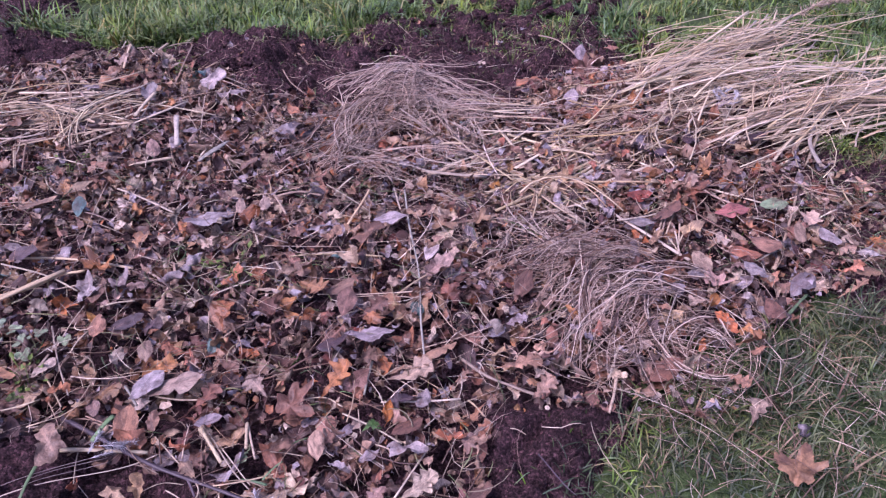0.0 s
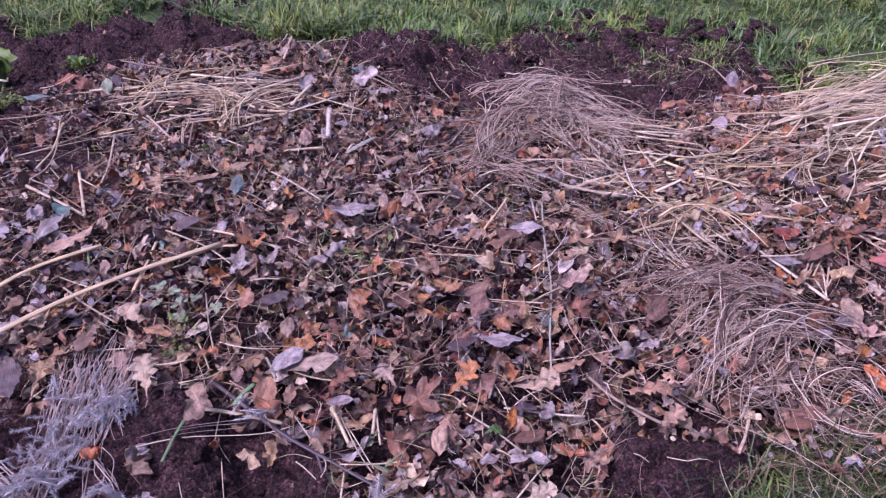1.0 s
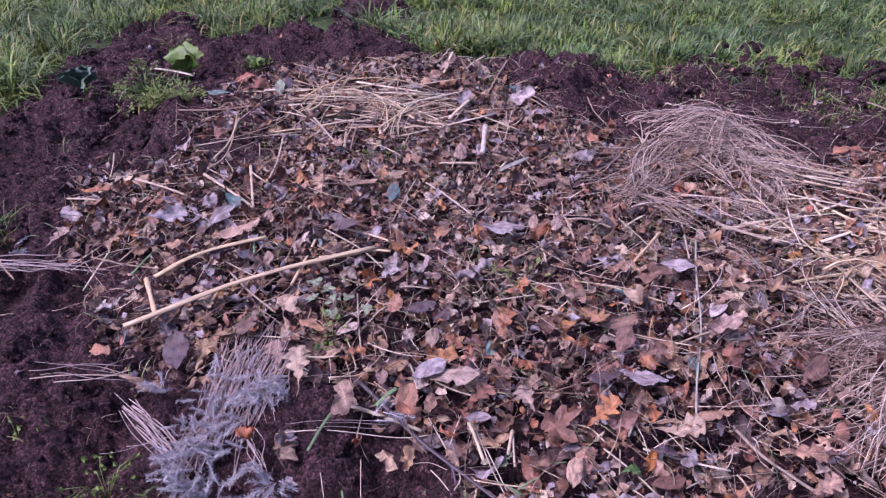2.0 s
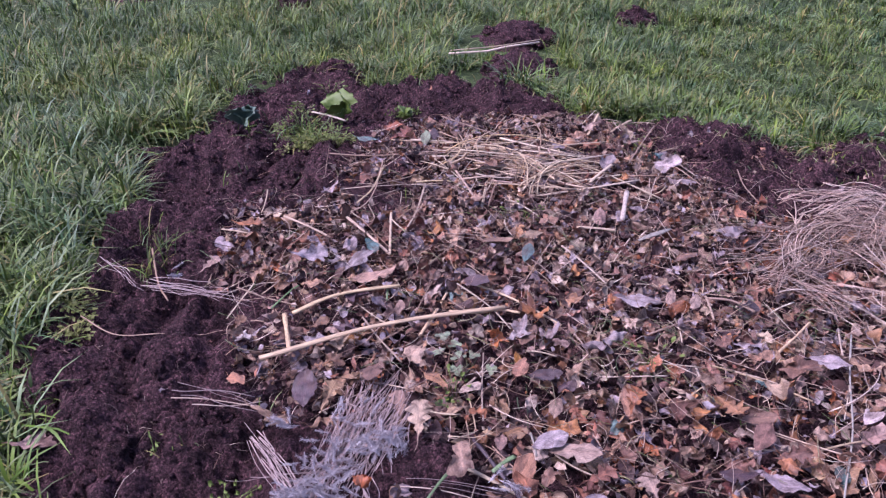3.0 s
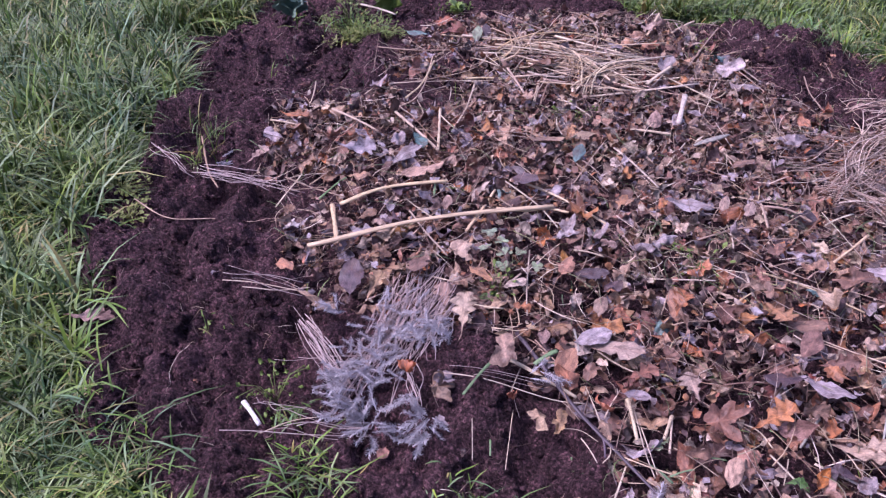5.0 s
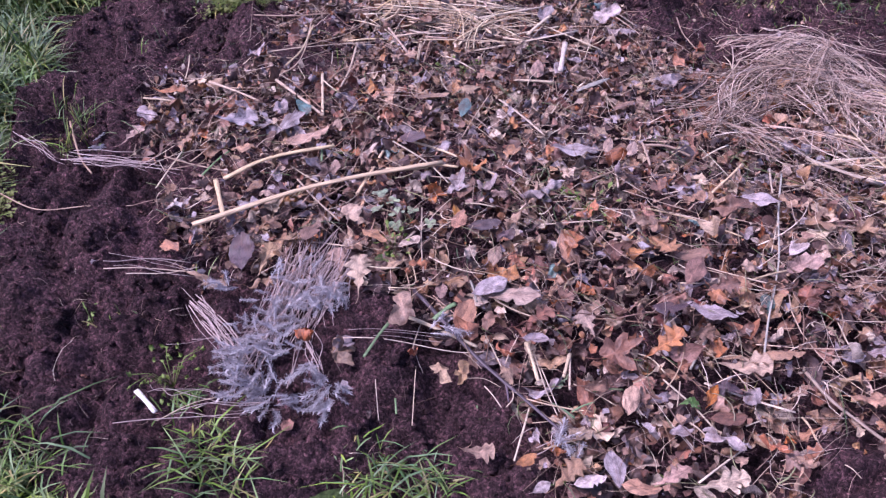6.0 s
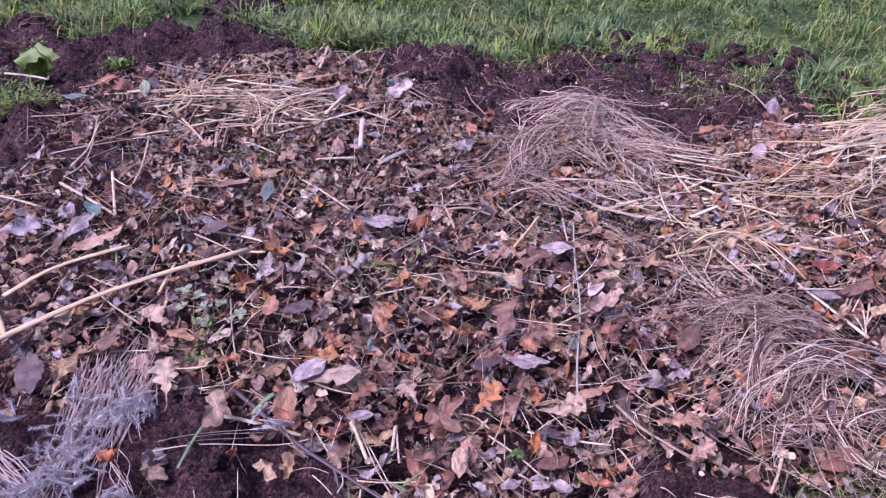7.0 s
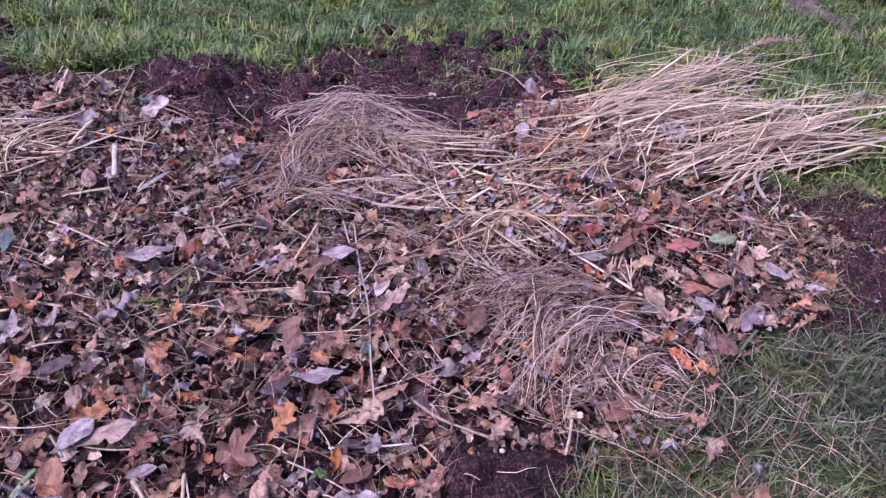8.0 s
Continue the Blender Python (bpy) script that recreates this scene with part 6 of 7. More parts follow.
for k in range(200):
    a, d = 6.28 * rng.random(), abs(rng.normal()) * 0.5
    x, y = -0.08 + 0.3 * d * np.cos(a), 2.42 + 0.3 * d * np.sin(a)
    hump = 0.11 * np.exp(-((x + 0.08) / 0.24) ** 2 - ((y - 2.45) / 0.22) ** 2) * (0.5 + fbm(np.array(x), np.array(y), 0.1, 2, 91))
    if fbm(np.array(x), np.array(y), 0.09, 1, 92) < 0.36:
        continue
    fibre(hay, x, y, np.degrees(a) + 40 * rng.normal() if rng.random() < 0.45 else 25 + 40 * rng.normal(), 0.08 + 0.22 * rng.random(), 0.0007 + 0.002 * rng.random() ** 2.5, hump * (0.1 + 0.9 * rng.random()), 0.03 * rng.random(), 0.5, 3, 7, 0.02 * rng.normal())
for k in range(60):
    a = radians(212 + 40 * rng.normal())
    ln = 0.1 + 0.22 * rng.random()
    d = 0.45 * ln + 0.06 * rng.random()
    x, y = (0.58, 0.42)[k % 2] + 0.09 * rng.normal() + d * np.cos(a), (1.42, 1.5)[k % 2] + 0.07 * rng.normal() + d * np.sin(a)
    hump = 0.06 * np.exp(-((x - 0.5) / 0.17) ** 2 - ((y - 1.34) / 0.2) ** 2)
    fibre(hay, x, y, np.degrees(a) + 24 * rng.normal(), ln, 0.0008 + 0.0022 * rng.random() ** 2.5, 0.002 + hump * rng.random(), 0.03 * rng.random(), 0.3, 3, 8)
for k in range(80):
    x, y = 0.46 + 0.14 * rng.normal(), 1.28 + 0.16 * rng.normal()
    fibre(hay, x, y, 360 * rng.random(), 0.1 + 0.24 * rng.random(), 0.0007 + 0.001 * rng.random() ** 2, 0.004 + 0.04 * rng.random(), 0.02 * rng.random(), 0.35, 3, 7)
for k in range(50):
    a = radians(235 + 30 * rng.normal())
    d = 0.2 * rng.random()
    fibre(hay, -0.15 + 0.13 * rng.normal() + d * np.cos(a), 2.28 + 0.07 * rng.normal() + d * np.sin(a), np.degrees(a) + 15 * rng.normal(), 0.12 + 0.2 * rng.random(), 0.0008 + 0.0018 * rng.random() ** 2, 0.01 + 0.04 * rng.random(), 0.02 * rng.random(), 0.4, 3, 7)
for k in range(80):
    x, y = 0.22 + 0.2 * rng.normal(), 1.62 + 0.14 * rng.normal()
    fibre(hay, x, y, 20 + 45 * rng.normal(), 0.12 + 0.28 * rng.random(), 0.0007 + 0.001 * rng.random() ** 2, 0.004 + 0.025 * rng.random(), 0.015 * rng.random(), 0.4, 3, 7)
for k in range(260):
    x, y = 0.72 + 0.24 * rng.normal(), 1.06 + 0.17 * rng.normal()
    fibre(hay, x, y, 360 * rng.random(), 0.05 + 0.11 * rng.random(), 0.0005 + 0.0006 * rng.random() ** 2, 0.01 + 0.03 * rng.random(), 0.015 * rng.random(), 0.4, 3, 6)
thing("straw_wisps", wisps.mesh("straw_wisps"), WISPS, "yellowish straw strewn in wisps over the leaves", "straw", kind="stuff")
thing("dry_grass_clumps", hay.mesh("dry_grass_clumps"), HAY_MIX, "matted clumps of fine dry hay draped over the heap", "dry grass", kind="stuff")

# the straw bundle: stalks of shared shapes, fanned towards the lawn
straw_heap = holder("straw_bundle", 1.2, 2.75, (top_at(1.2, 2.75)), "loose bundle of long pale dry straw beside the heap", "straw")
straw_meshes = []
for k in range(16):
    n = 12
    t = np.linspace(0, 1, n)
    curl = (0.25 + 0.25 * rng.random()) * np.clip(t - 0.72, 0, 1) ** 1.5 * 4 if k % 4 == 3 else 0 * t
    line = np.c_[t - 0.5 - 0.25 * curl, 0.26 * rng.normal() * (t - 0.4) ** 2 + 0.02 * rng.normal() * t + 0.012 * rng.random() * np.sin(7 * t + 6 * rng.random()), 0.03 * np.sin(np.pi * t) + 0.06 * rng.random() * t ** 3 + 0.22 * curl * np.cos(2.2 * curl)]
    straw_meshes.append(mesh_of("straw_stalk", *tube(line, (0.0042 + 0.0052 * rng.random() ** 1.4) * (1.1 - 0.4 * t), 5, 0.4)))
short_straws = []
for k in range(8):
    t = np.linspace(0, 1, 7)
    short_straws.append(mesh_of("straw_stalk", *tube(np.c_[t - 0.5, 0.05 * rng.normal() * (t - 0.5) ** 2, 0.02 * rng.normal() * t * (1 - t) + 0.02 * rng.normal() * (t > 0.6) * (t - 0.6)], (0.0078 + 0.006 * rng.random()) * (1.05 - 0.2 * t), 5, 0.4)))
plumes = []
for k in range(3):
    p = Pile()
    for j in range(70):
        t = rng.random()
        o = np.array([t, 0.03 * np.sin(5 * t), 0.08 * t - 0.25 * t * t])
        d = np.array([0.5, rng.normal(), rng.normal() - 0.2])
        d *= (0.12 + 0.12 * rng.random()) * (1 - 0.5 * t) / np.linalg.norm(d)
        p.add(*tube(np.array([o, o + 0.5 * d, o + d + (0.05, 0, -0.02)]), [0.006, 0.006, 0.002], 3))
    plumes.append(p.mesh("seed_plume"))
# x, y, heading, jitter of place and heading, length, height, count: two lobes, and stalks that cross them
for x0, y0, h0, jx, jy, jh, ln, top, count in ((1.16, 2.84, 34, 0.18, 0.085, 15, 0.85, 0.08, 95), (1.42, 2.38, 24, 0.15, 0.07, 14, 0.78, 0.1, 100), (1.05, 2.5, 45, 0.22, 0.1, 35, 0.4, 0.1, 60), (1.2, 2.55, 14, 0.2, 0.07, 16, 0.7, 0.13, 45)):
    c, q = np.cos(radians(h0)), np.sin(radians(h0))
    for k in range(count):
        u, w = jx * rng.normal(), jy * rng.normal()
        x, y, s = x0 + u * c - w * q, y0 + u * q + w * c, ln * (0.45 + 0.65 * rng.random())
        z = top_at(x, y) + 0.02 + top * rng.random() ** 1.2 * np.exp(-(w / (1.4 * jy)) ** 2)
        ob = part("straw_stalk", straw_meshes[rng.integers(16)], STALK[("straw", "straw", "cream", "pale", "pale", "cream")[rng.integers(6)]], straw_heap)
        ob.matrix_world = Matrix.Translation((x, y, z)) @ Matrix(turn(h0 + jh * rng.normal(), 3 + 3 * rng.normal(), 0).tolist()).to_4x4() @ Matrix.Diagonal((s, 1.35 * s, 1.1 * s, 1))
for k, (x, y, h) in enumerate(((1.62, 3.2, 25), (1.7, 3.27, 10), (1.55, 3.12, 40), (1.72, 2.58, 10), (1.78, 2.55, 350))):
    ob = part("seed_plume", plumes[k % 3], PLUME, straw_heap, "fuzzy tan seed plume")
    ob.matrix_world = Matrix.Translation((x, y, top_at(x, y) + 0.14)) @ Matrix(turn(h, 12, 0).tolist()).to_4x4() @ Matrix.Scale(0.22, 4)
for k in range(120):
    if k < 84:
        x, y, h = 0.42 + 0.22 * rng.normal(), 2.0 + 0.15 * rng.normal(), (25 if rng.random() < 0.7 else 130) + 18 * rng.normal()
    else:
        x, y, h = -1.3 + 0.16 * rng.normal(), 2.2 + 0.09 * rng.normal(), 17 + 28 * rng.normal()
    s = 0.12 + 0.34 * rng.random() ** 1.2
    ob = thing("straw_stalk", short_straws[rng.integers(8)], STALK[("straw", "pale", "tan", "cream")[rng.integers(4)]], "dry straw stalk lying across the heap", "straw", "straw on the heap")
    w = 0.28 + 0.34 * rng.random()
    ob.matrix_world = Matrix.Translation((x, y, resting(x, y) + 0.012 + 0.02 * rng.random())) @ Matrix(turn(h, 3 * rng.normal(), 0).tolist()).to_4x4() @ Matrix.Diagonal((s, w, w, 1))
for k in range(16):
    x, y, s = 0.2 + 0.07 * rng.normal(), 2.36 + 0.07 * rng.normal(), 0.16 + 0.12 * rng.random()
    ob = thing("straw_stalk", short_straws[rng.integers(8)], STALK[("pale", "cream", "tan")[rng.integers(3)]], "flat pale straw blade beside the hay clump", "straw", "straw on the heap")
    ob.matrix_world = Matrix.Translation((x, y, resting(x, y) + 0.03 + 0.04 * rng.random())) @ Matrix(turn(4 + 9 * rng.normal(), -3 + 4 * rng.normal(), 0).tolist()).to_4x4() @ Matrix.Diagonal((s, 0.42, 0.3, 1))
for x, y in scatter(LITTER, 120):
    s = 0.05 + 0.12 * rng.random()
    w = 0.2 + 0.35 * rng.random()
    ob = thing("straw_stalk", short_straws[rng.integers(8)], STALK[("straw", "pale", "tan", "pale")[rng.integers(4)]], "short broken piece of dry straw on the heap", "straw", "straw on the heap")
    ob.matrix_world = Matrix.Translation((x, y, resting(x, y) + 0.012 + 0.012 * rng.random())) @ Matrix(turn(360 * rng.random(), 8 * rng.normal(), 0).tolist()).to_4x4() @ Matrix.Diagonal((s, 0.1 + 0.35 * w, 0.1 + 0.3 * w, 1))


# ---- lavender cuttings ----
def sprig_mesh(r):
    p = Pile()
    p.add(*tube(np.array([(0, 0, 0), (0.5, 0.03, 0.04), (1, 0, 0.1)]), [0.02, 0.016, 0.01], 4))
    for k in range(84):
        t = 0.1 + 0.9 * r.random()
        a = 6.28 * r.random()
        o = np.array([t, 0.03 * np.sin(np.pi * t), 0.1 * t * t])
        d = np.array([0.7, np.cos(a), np.sin(a)])
        d /= np.linalg.norm(d)
        w = np.cross(d, (1, 0, 0)) * 0.017
        ln = 0.26 * (0.5 + 0.7 * r.random())
        m = o + d * ln * 0.55 + (0.03, 0, 0)
        p.add([o - w * 0.6, o + w * 0.6, m + w, m - w, o + d * ln + (0.06 * r.normal(), 0.03 * r.normal(), 0)], [(0, 1, 2), (0, 2, 3), (3, 2, 4)])
    return p.mesh("sprig")


sprigs = [sprig_mesh(rng) for _ in range(5)]


def lavender(x, y, label, spots, stems, up=0.0):
    top = holder("lavender_cutting", x, y, resting(x, y), label, "lavender", "lavender cuttings")
    for sx, sy, heading, spread_, count, length in spots:
        for k in range(count):
            px, py = sx + spread_ * rng.normal(), sy + spread_ * rng.normal()
            ob = part("sprig", sprigs[rng.integers(5)], LAV_LEAF, top, "grey-lilac needle-leaved sprig")
            ob.matrix_world = Matrix.Translation((px, py, resting(px, py) + up + 0.012 + 0.04 * rng.random())) @ Matrix(turn(heading + 50 * rng.normal(), 8 * rng.normal() + 6, 0).tolist()).to_4x4() @ Matrix.Scale(length * (0.7 + 0.6 * rng.random()), 4)
    for ax, ay, bx, by, count, jitter in stems:
        for k in range(count):
            a = np.array([ax, ay]) + jitter * rng.normal(size=2)
            b = np.array([bx, by]) + jitter * rng.normal(size=2)
            b = a + (b - a) * (0.55 + 0.6 * rng.random())
            mid, late = a + (b - a) * 0.4 + 0.006 * rng.normal(size=2), a + (b - a) * 0.75 + 0.008 * rng.normal(size=2)
            line = draped((a, mid, late, b), up + 0.008 + 0.03 * rng.random(), 0.01 * rng.random(), 10)
            part("stem", mesh_of("stem", *tube(line, 0.0006 + 0.0008 * rng.random() ** 2, 3)), LAV_STEM, top, "thin woody stem")
    return top


lavender(-0.9, 0.74, "bunch of dry grey lavender with woody stems on soil",
         [(-0.88, 0.59, 225, 0.022, 38, 0.040), (-0.94, 0.63, 240, 0.020, 23, 0.038), (-0.88, 0.67, 235, 0.024, 19, 0.038), (-0.92, 0.75, 240, 0.026, 26, 0.038), (-0.96, 0.69, 235, 0.024, 20, 0.037), (-0.88, 0.85, 250, 0.022, 29, 0.038), (-0.89, 0.80, 245, 0.024, 17, 0.037), (-0.98, 0.78, 240, 0.024, 20, 0.037), (-0.98, 0.86, 60, 0.020, 12, 0.037), (-1.08, 0.75, 210, 0.012, 9, 0.037), (-0.75, 0.64, 285, 0.012, 16, 0.040), (-0.79, 0.66, 280, 0.010, 7, 0.038), (-1.02, 0.82, 80, 0.020, 9, 0.032)],
         [(-0.97, 0.98, -0.90, 0.68, 34, 0.030), (-1.03, 0.93, -0.92, 0.63, 34, 0.030), (-0.92, 0.97, -0.86, 0.75, 20, 0.025), (-1.03, 0.99, -0.94, 0.77, 16, 0.030), (-1.16, 0.71, -0.92, 0.61, 14, 0.012), (-1.09, 0.69, -0.90, 0.61, 9, 0.014), (-0.86, 0.72, -0.76, 0.65, 8, 0.010),
          (-0.83, 0.57, -1.08, 0.42, 3, 0.01), (-0.92, 0.55, -1.1, 0.48, 3, 0.008), (-1.2, 0.78, -1.4, 0.7, 4, 0.015), (-0.97, 0.72, -1.13, 0.6, 2, 0.008)])
lavender(-0.82, 0.57, "single sprig of grey lavender lying on soil", [(-0.825, 0.573, 10, 0.006, 9, 0.04)], [(-0.83, 0.57, -0.96, 0.5, 2, 0.006)])
lavender(-0.62, 0.86, "small sprig of grey lavender on dark soil", [(-0.62, 0.86, 30, 0.012, 5, 0.045)], [(-0.62, 0.86, -0.8, 0.76, 3, 0.006)])
lavender(-0.33, 0.74, "small tuft of grey lavender by the twig", [(-0.33, 0.74, 60, 0.018, 7, 0.045)], [(-0.3, 0.78, -0.36, 0.7, 3, 0.01)])
lavender(0.97, 2.29, "tangle of grey lavender on the straw", [(0.97, 2.3, 60, 0.022, 14, 0.03)], [(0.92, 2.24, 1.02, 2.36, 16, 0.02)], 0.08)
lavender(-1.82, 0.98, "dry grey lavender stems on dark soil", [(-1.8, 1.0, 20, 0.02, 3, 0.04)], [(-1.82, 0.96, -1.62, 1.03, 10, 0.015), (-1.82, 0.96, -1.45, 1.06, 3, 0.02), (-2.06, 0.98, -1.85, 0.96, 5, 0.02)])


# ---- green plants ----
def herb(x, y, size, count, material, label, kind="oval", category="weed"):
    """A low weed: short stems that each carry a small leaf."""
    top = holder("weed", x, y, (top_at(x, y)), label, category, "weeds on the bed")
    shapes = [mesh_of("herb_leaf", *leaf_shape(kind, rng, False)) for _ in range(2)]
    for k in range(count):
        a, d = 6.28 * rng.random(), size * np.sqrt(rng.random())
        px, py = x + d * np.cos(a), y + d * np.sin(a)
        pz = max(resting(px, py), (top_at(px, py))) + 0.01 + 0.025 * rng.random()
        ob = part("leaf", shapes[k % 2], material, top)
        ob.matrix_world = Matrix.Translation((px, py, pz)) @ Matrix(turn(np.degrees(a), 15 + 12 * rng.normal(), 15 * rng.normal()).tolist()).to_4x4() @ Matrix.Scale(0.009 + 0.01 * rng.random(), 4)
        if k % 3 == 0:
            part("stem", mesh_of("stem", *tube(np.array([(x, y, (top_at(x, y))), ((x + px) / 2, (y + py) / 2, pz), (px, py, pz)]), 0.0008, 3)), material, top)
    return top


for x, y, size, count in ((-2.12, 2.05, 0.13, 170), (-2.3, 2.12, 0.12, 120), (-2.45, 2.3, 0.08, 40), (1.3, 2.13, 0.06, 60), (-2.0, 2.45, 0.08, 40), (-1.08, 0.55, 0.08, 34), (-1.33, 0.58, 0.03, 8), (-0.85, 1.04, 0.06, 18), (-0.5, 1.38, 0.08, 16), (-1.0, 2.62, 0.08, 14), (-1.1, 1.85, 0.08, 16), (-2.6, 2.65, 0.1, 24), (1.3, 2.12, 0.1, 30), (0.3, 3.0, 0.1, 18)):
    herb(x, y, size, count, HERB, "low green weed with small leaves on dark soil")
for x, y, size, count in ((-1.97, 0.8, 0.08, 90), (-1.84, 0.73, 0.07, 80), (-2.16, 1.97, 0.12, 130), (-2.05, 2.06, 0.08, 70)):
    herb(x, y, size, count, MOSSY, "mossy yellow-green weed at the edge of dug soil")
for k, (x, y) in enumerate(((-0.92, 1.16), (-0.94, 1.12), (-0.87, 1.09), (-0.8, 1.13), (-0.86, 1.15), (-0.89, 1.13), (-0.96, 1.17))):
    ob = leaf("ivy", "sage", x, y, 0.03 + 0.012 * rng.random(), 360 * rng.random(), 0.02, state="trailing", group="ivy sprig")
for colour, kind, x, y, size, heading in (("teal", "maple", -0.49, 1.13, 0.055, 0), ("teal", "oval", -0.06, 1.27, 0.06, 100), ("teal", "oval", 0.08, 2.3, 0.06, 0), ("teal", "maple", -1.03, 1.33, 0.05, 40), ("green", "oval", -0.85, 1.0, 0.04, 60), ("sage", "oval", -0.37, 0.87, 0.045, 50)):
    leaf(kind, colour, x, y, size, heading, 0.014)
strap_line = draped(((-0.72, 1.89), (-0.68, 1.95), (-0.66, 2.02)), 0.03, 0.01, 10)
thing("strap_leaf", mesh_of("strap_leaf", *tube(strap_line, 0.011 * np.sin(np.linspace(0.5, 2.9, 10)), 6, 0.15)), STALK["grass"], "pale green folded strap-shaped leaf on the litter", "leaf")


def seedling(x, y, material, label, count, size):
    """A young plant: ruffled round leaves on short stalks, about a crown."""
    z0 = top_at(x, y) + 0.015
    top = holder("seedling", x, y, z0, label, "seedling")
    for k in range(count):
        n, c = 14, 11
        u, s = np.linspace(0, 1, n)[:, None], np.linspace(-1, 1, c)[None, :]
        w = 0.04 + 0.5 * step(0.22, 0.45, u) * np.sqrt(np.clip(1 - ((u - 0.62) / 0.39) ** 2, 0, 1))
        ruffle = (0.05 * np.sin(15 * u + 6 * s + k) + 0.04 * np.sin(9 * s + 11 * u)) * np.abs(s)
        v = np.stack([u + 0.08 * np.cos(3 * s) * u, w * s * (1 + 0.12 * np.sin(21 * u + k)), 0.25 * np.sin(2.6 * u) + 0.3 * (w * s) ** 2 + ruffle], -1).reshape(-1, 3)
        a = (np.arange(n - 1)[:, None] * c + np.arange(c - 1)[None, :]).ravel()
        f = np.concatenate([np.c_[a, a + c, a + c + 1], np.c_[a, a + c + 1, a + 1]])
        ob = part("leaf", mesh_of("seedling_leaf", v, f), material, top, "ruffled leaf")
        ob.matrix_world = Matrix.Translation((x, y, z0)) @ Matrix(turn(k * 360 / count + 20 * rng.normal(), 52 + 12 * rng.normal(), 10 * rng.normal()).tolist()).to_4x4() @ Matrix.Scale(size * (0.75 + 0.4 * rng.random()), 4)
    return top


seedling(-2.62, 2.08, KALE, "young grey-green brassica seedling with ruffled leaves on soil", 5, 0.13)
seedling(-2.26, 2.33, BROAD, "small bright green broad-leaved seedling on soil", 3, 0.14)
seedling(-1.95, 2.4, BROAD, "low bright green rosette beside fallen leaves", 7, 0.07)


# ---- molehills on the lawn ----
def molehill(x, y, radius, height):
    top = holder("molehill", x, y, float(lawn_level(x, y)), "dark wet lumpy molehill on the lawn", "molehill", "molehills")
    q = np.linspace(-1.3, 1.3, 46)
    gx, gy = np.meshgrid(q, q)
    d = np.hypot(gx, gy) * (1 + 0.35 * (fbm(gx + x * 9, gy + y * 9, 0.8, 2, 3) - 0.5))
    z = height * (1 - step(0.2, 1.15, d)) * (0.75 + 0.5 * fbm(gx + x, gy + y, 0.35, 3, 9)) + 0.03 * (fbm(gx - x, gy + y, 0.16, 2, 4) - 0.5) * (d < 1.1) - 0.03 * (d > 1.1)
    v = np.stack([x + gx * radius, y + gy * radius, float(lawn_level(x, y)) + z], -1).reshape(-1, 3)
    a = (np.arange(45)[:, None] * 46 + np.arange(45)[None, :]).ravel()
    part("mound", mesh_of("mound", v, np.c_[a, a + 1, a + 47, a + 46]), SOIL, top)
    for k in range(34):
        ang, dd = 6.28 * rng.random(), radius * np.sqrt(rng.random())
        ob = part("crumb", clod_meshes[rng.integers(7)], SOIL, top)
        s = 0.012 + 0.02 * rng.random()
        ob.matrix_world = Matrix.Translation((x + dd * np.cos(ang), y + dd * np.sin(ang), float(lawn_level(x, y)) + height * (1 - dd / radius * 0.8) + 0.005)) @ Matrix.Scale(s, 4)


# the last row is a low dark mound added for a shaded spot of lawn
for row in ((-2.34, 4.15, 0.24, 0.11), (-1.98, 3.55, 0.22, 0.1), (-1.84, 5.0, 0.13, 0.09), (-5.6, 3.8, 0.32, 0.13), (-4.13, 4.05, 0.14, 0.08), (-5.3, 2.3, 0.16, 0.06)):
    molehill(*row)


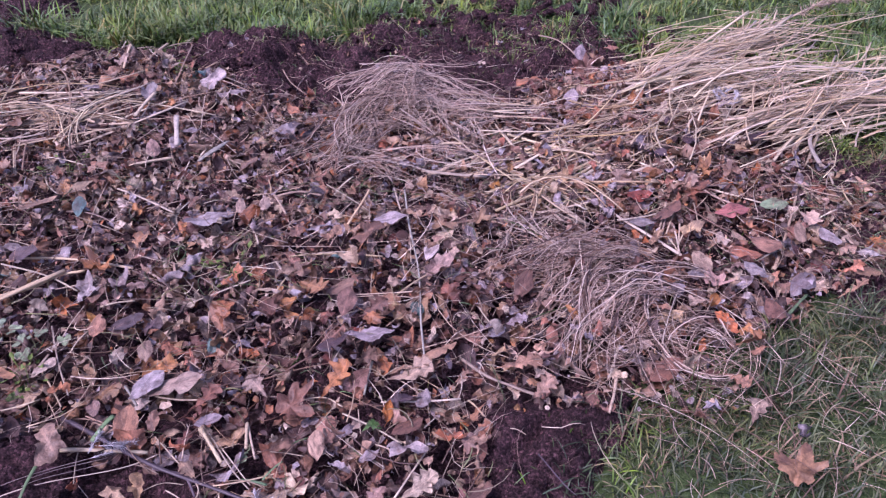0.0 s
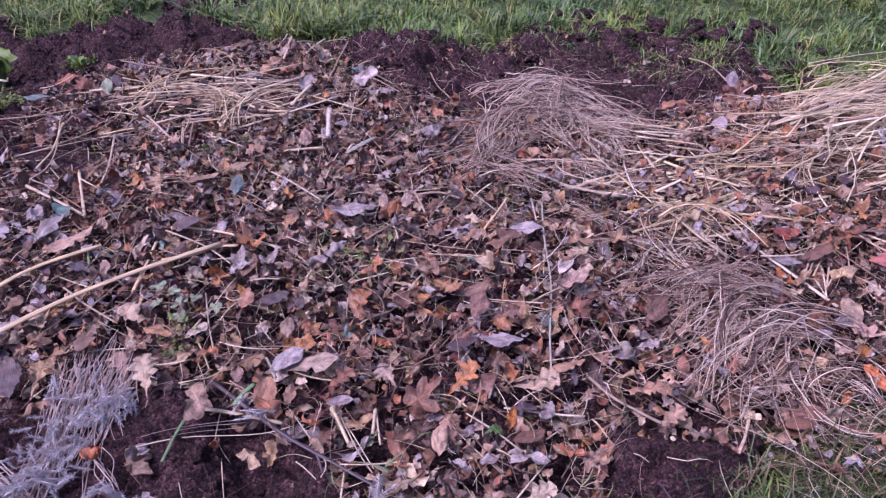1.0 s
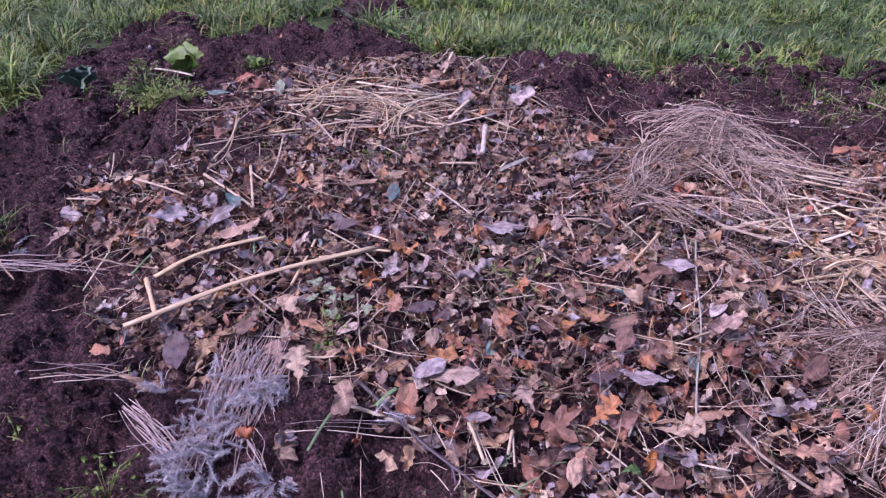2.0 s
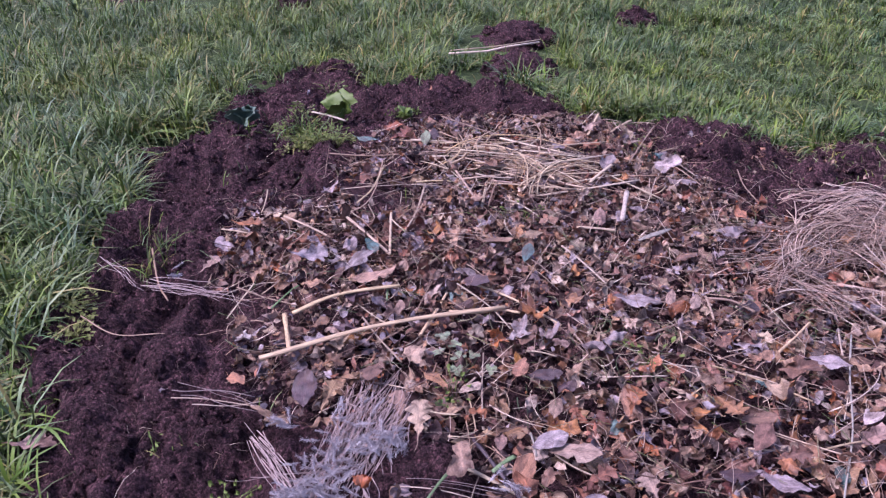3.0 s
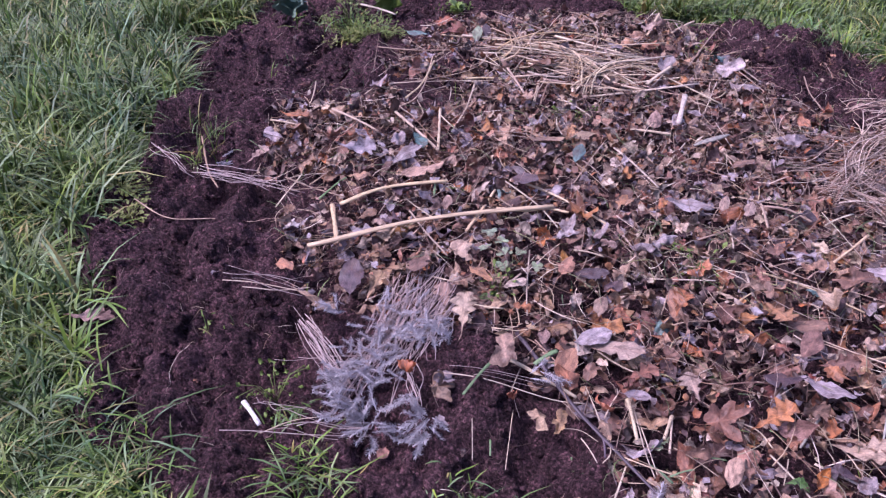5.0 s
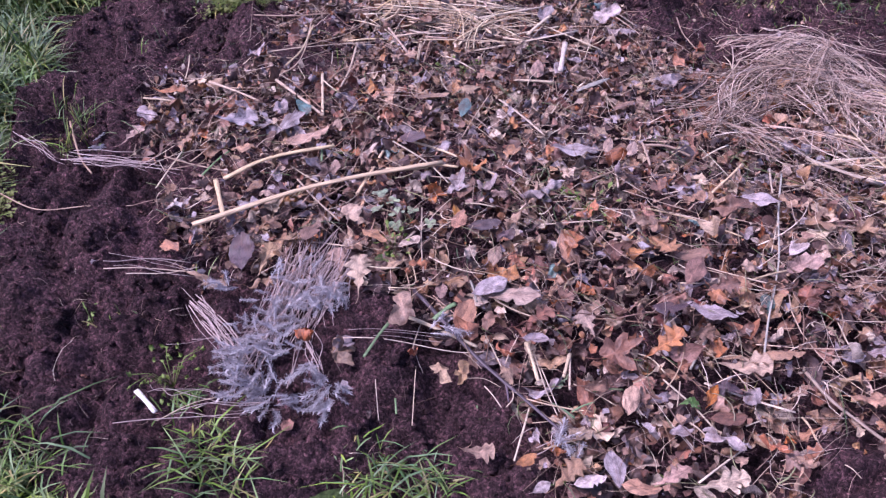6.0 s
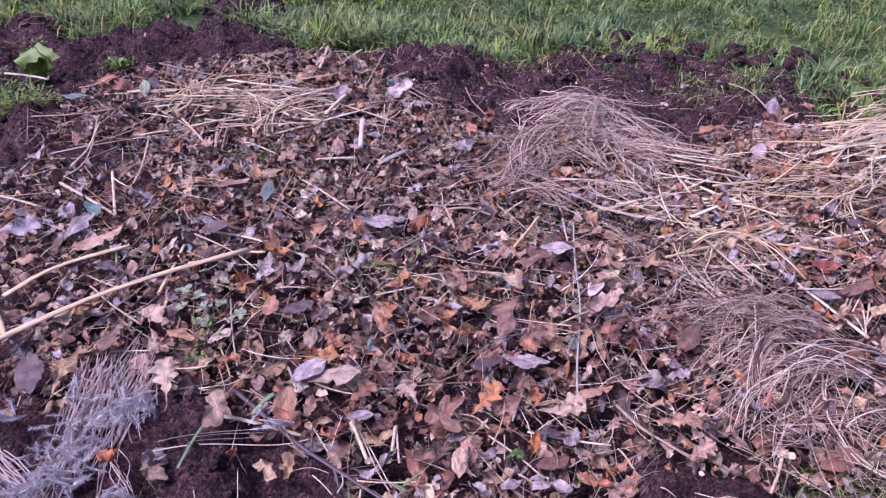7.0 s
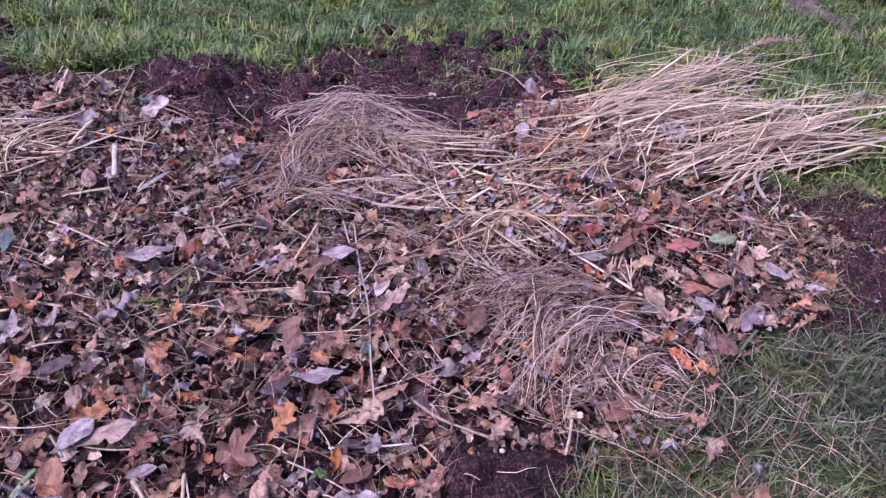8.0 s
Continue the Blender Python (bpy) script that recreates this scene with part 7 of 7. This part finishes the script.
pole = np.array([(-2.38, 3.43), (-2.24, 3.61), (-2.18, 3.76), (-2.06, 3.92)])
line = np.c_[pole, [float(lawn_level(x, y)) + 0.08 for x, y in pole]]
thing("dry_stalk", mesh_of("stalk", *tube(line, [0.009, 0.008, 0.008, 0.007], 7, 0.7)), STALK["cream"], "long pale bare stalk lying on the lawn between molehills", "stalk")
for x, y in scatter(np.array([(-0.4, 3.3), (0.9, 3.05), (1.15, 3.3), (0.9, 3.75), (-0.2, 3.7)]), 60):
    size = 0.015 + 0.03 * rng.random() ** 2
    ob = thing("soil_clod", clod_meshes[rng.integers(7)], SOIL, "dark clod of soil among the grass", "soil clod", "clods on the bed")
    ob.matrix_world = Matrix.Translation((x, y, top_at(x, y) + 0.02)) @ Matrix.Scale(size, 4)


# ---- worn earth and a pale scrap beyond the straw ----
q = np.linspace(-1, 1, 70)
gu, gv = np.meshgrid(q, q)
ex, ey = 2.53 + 0.5 * gu, 4.3 + 0.85 * gv
ez = lawn_level(ex, ey) - 0.035 + 0.05 * (1 - step(0.75, 1.25, worn(ex, ey))) + 0.02 * (fbm(ex, ey, 0.06, 2, 84) - 0.5)
a = (np.arange(69)[:, None] * 70 + np.arange(69)[None, :]).ravel()
thing("worn_earth", mesh_of("worn_earth", np.stack([ex, ey, ez], -1).reshape(-1, 3), np.c_[a, a + 1, a + 71, a + 70]), EARTH, "pale trodden bare earth in the lawn", "soil", kind="structure")
q = np.linspace(0, 1, 30)
gu, gv = np.meshgrid(q, q)
sx, sy = 2.86 + 0.3 * gu + 0.05 * gv, 4.46 + 0.2 * gv - 0.03 * gu
sz = lawn_level(sx, sy) + 0.05 + 0.07 * fbm(sx, sy, 0.09, 3, 81) + 0.03 * np.abs(fbm(sx, sy, 0.04, 2, 82) - 0.5) - 0.04 * (1 - step(0, 0.1, np.minimum(np.minimum(gu, 1 - gu), np.minimum(gv, 1 - gv))))
a = (np.arange(29)[:, None] * 30 + np.arange(29)[None, :]).ravel()
sheet = thing("plastic_scrap", mesh_of("plastic_scrap", np.stack([sx, sy, sz], -1).reshape(-1, 3), np.c_[a, a + 1, a + 31, a + 30]), SHEET, "crumpled whitish scrap of sheeting lying on the grass", "scrap")
solid = sheet.modifiers.new("thickness", "SOLIDIFY")
solid.thickness = 0.004
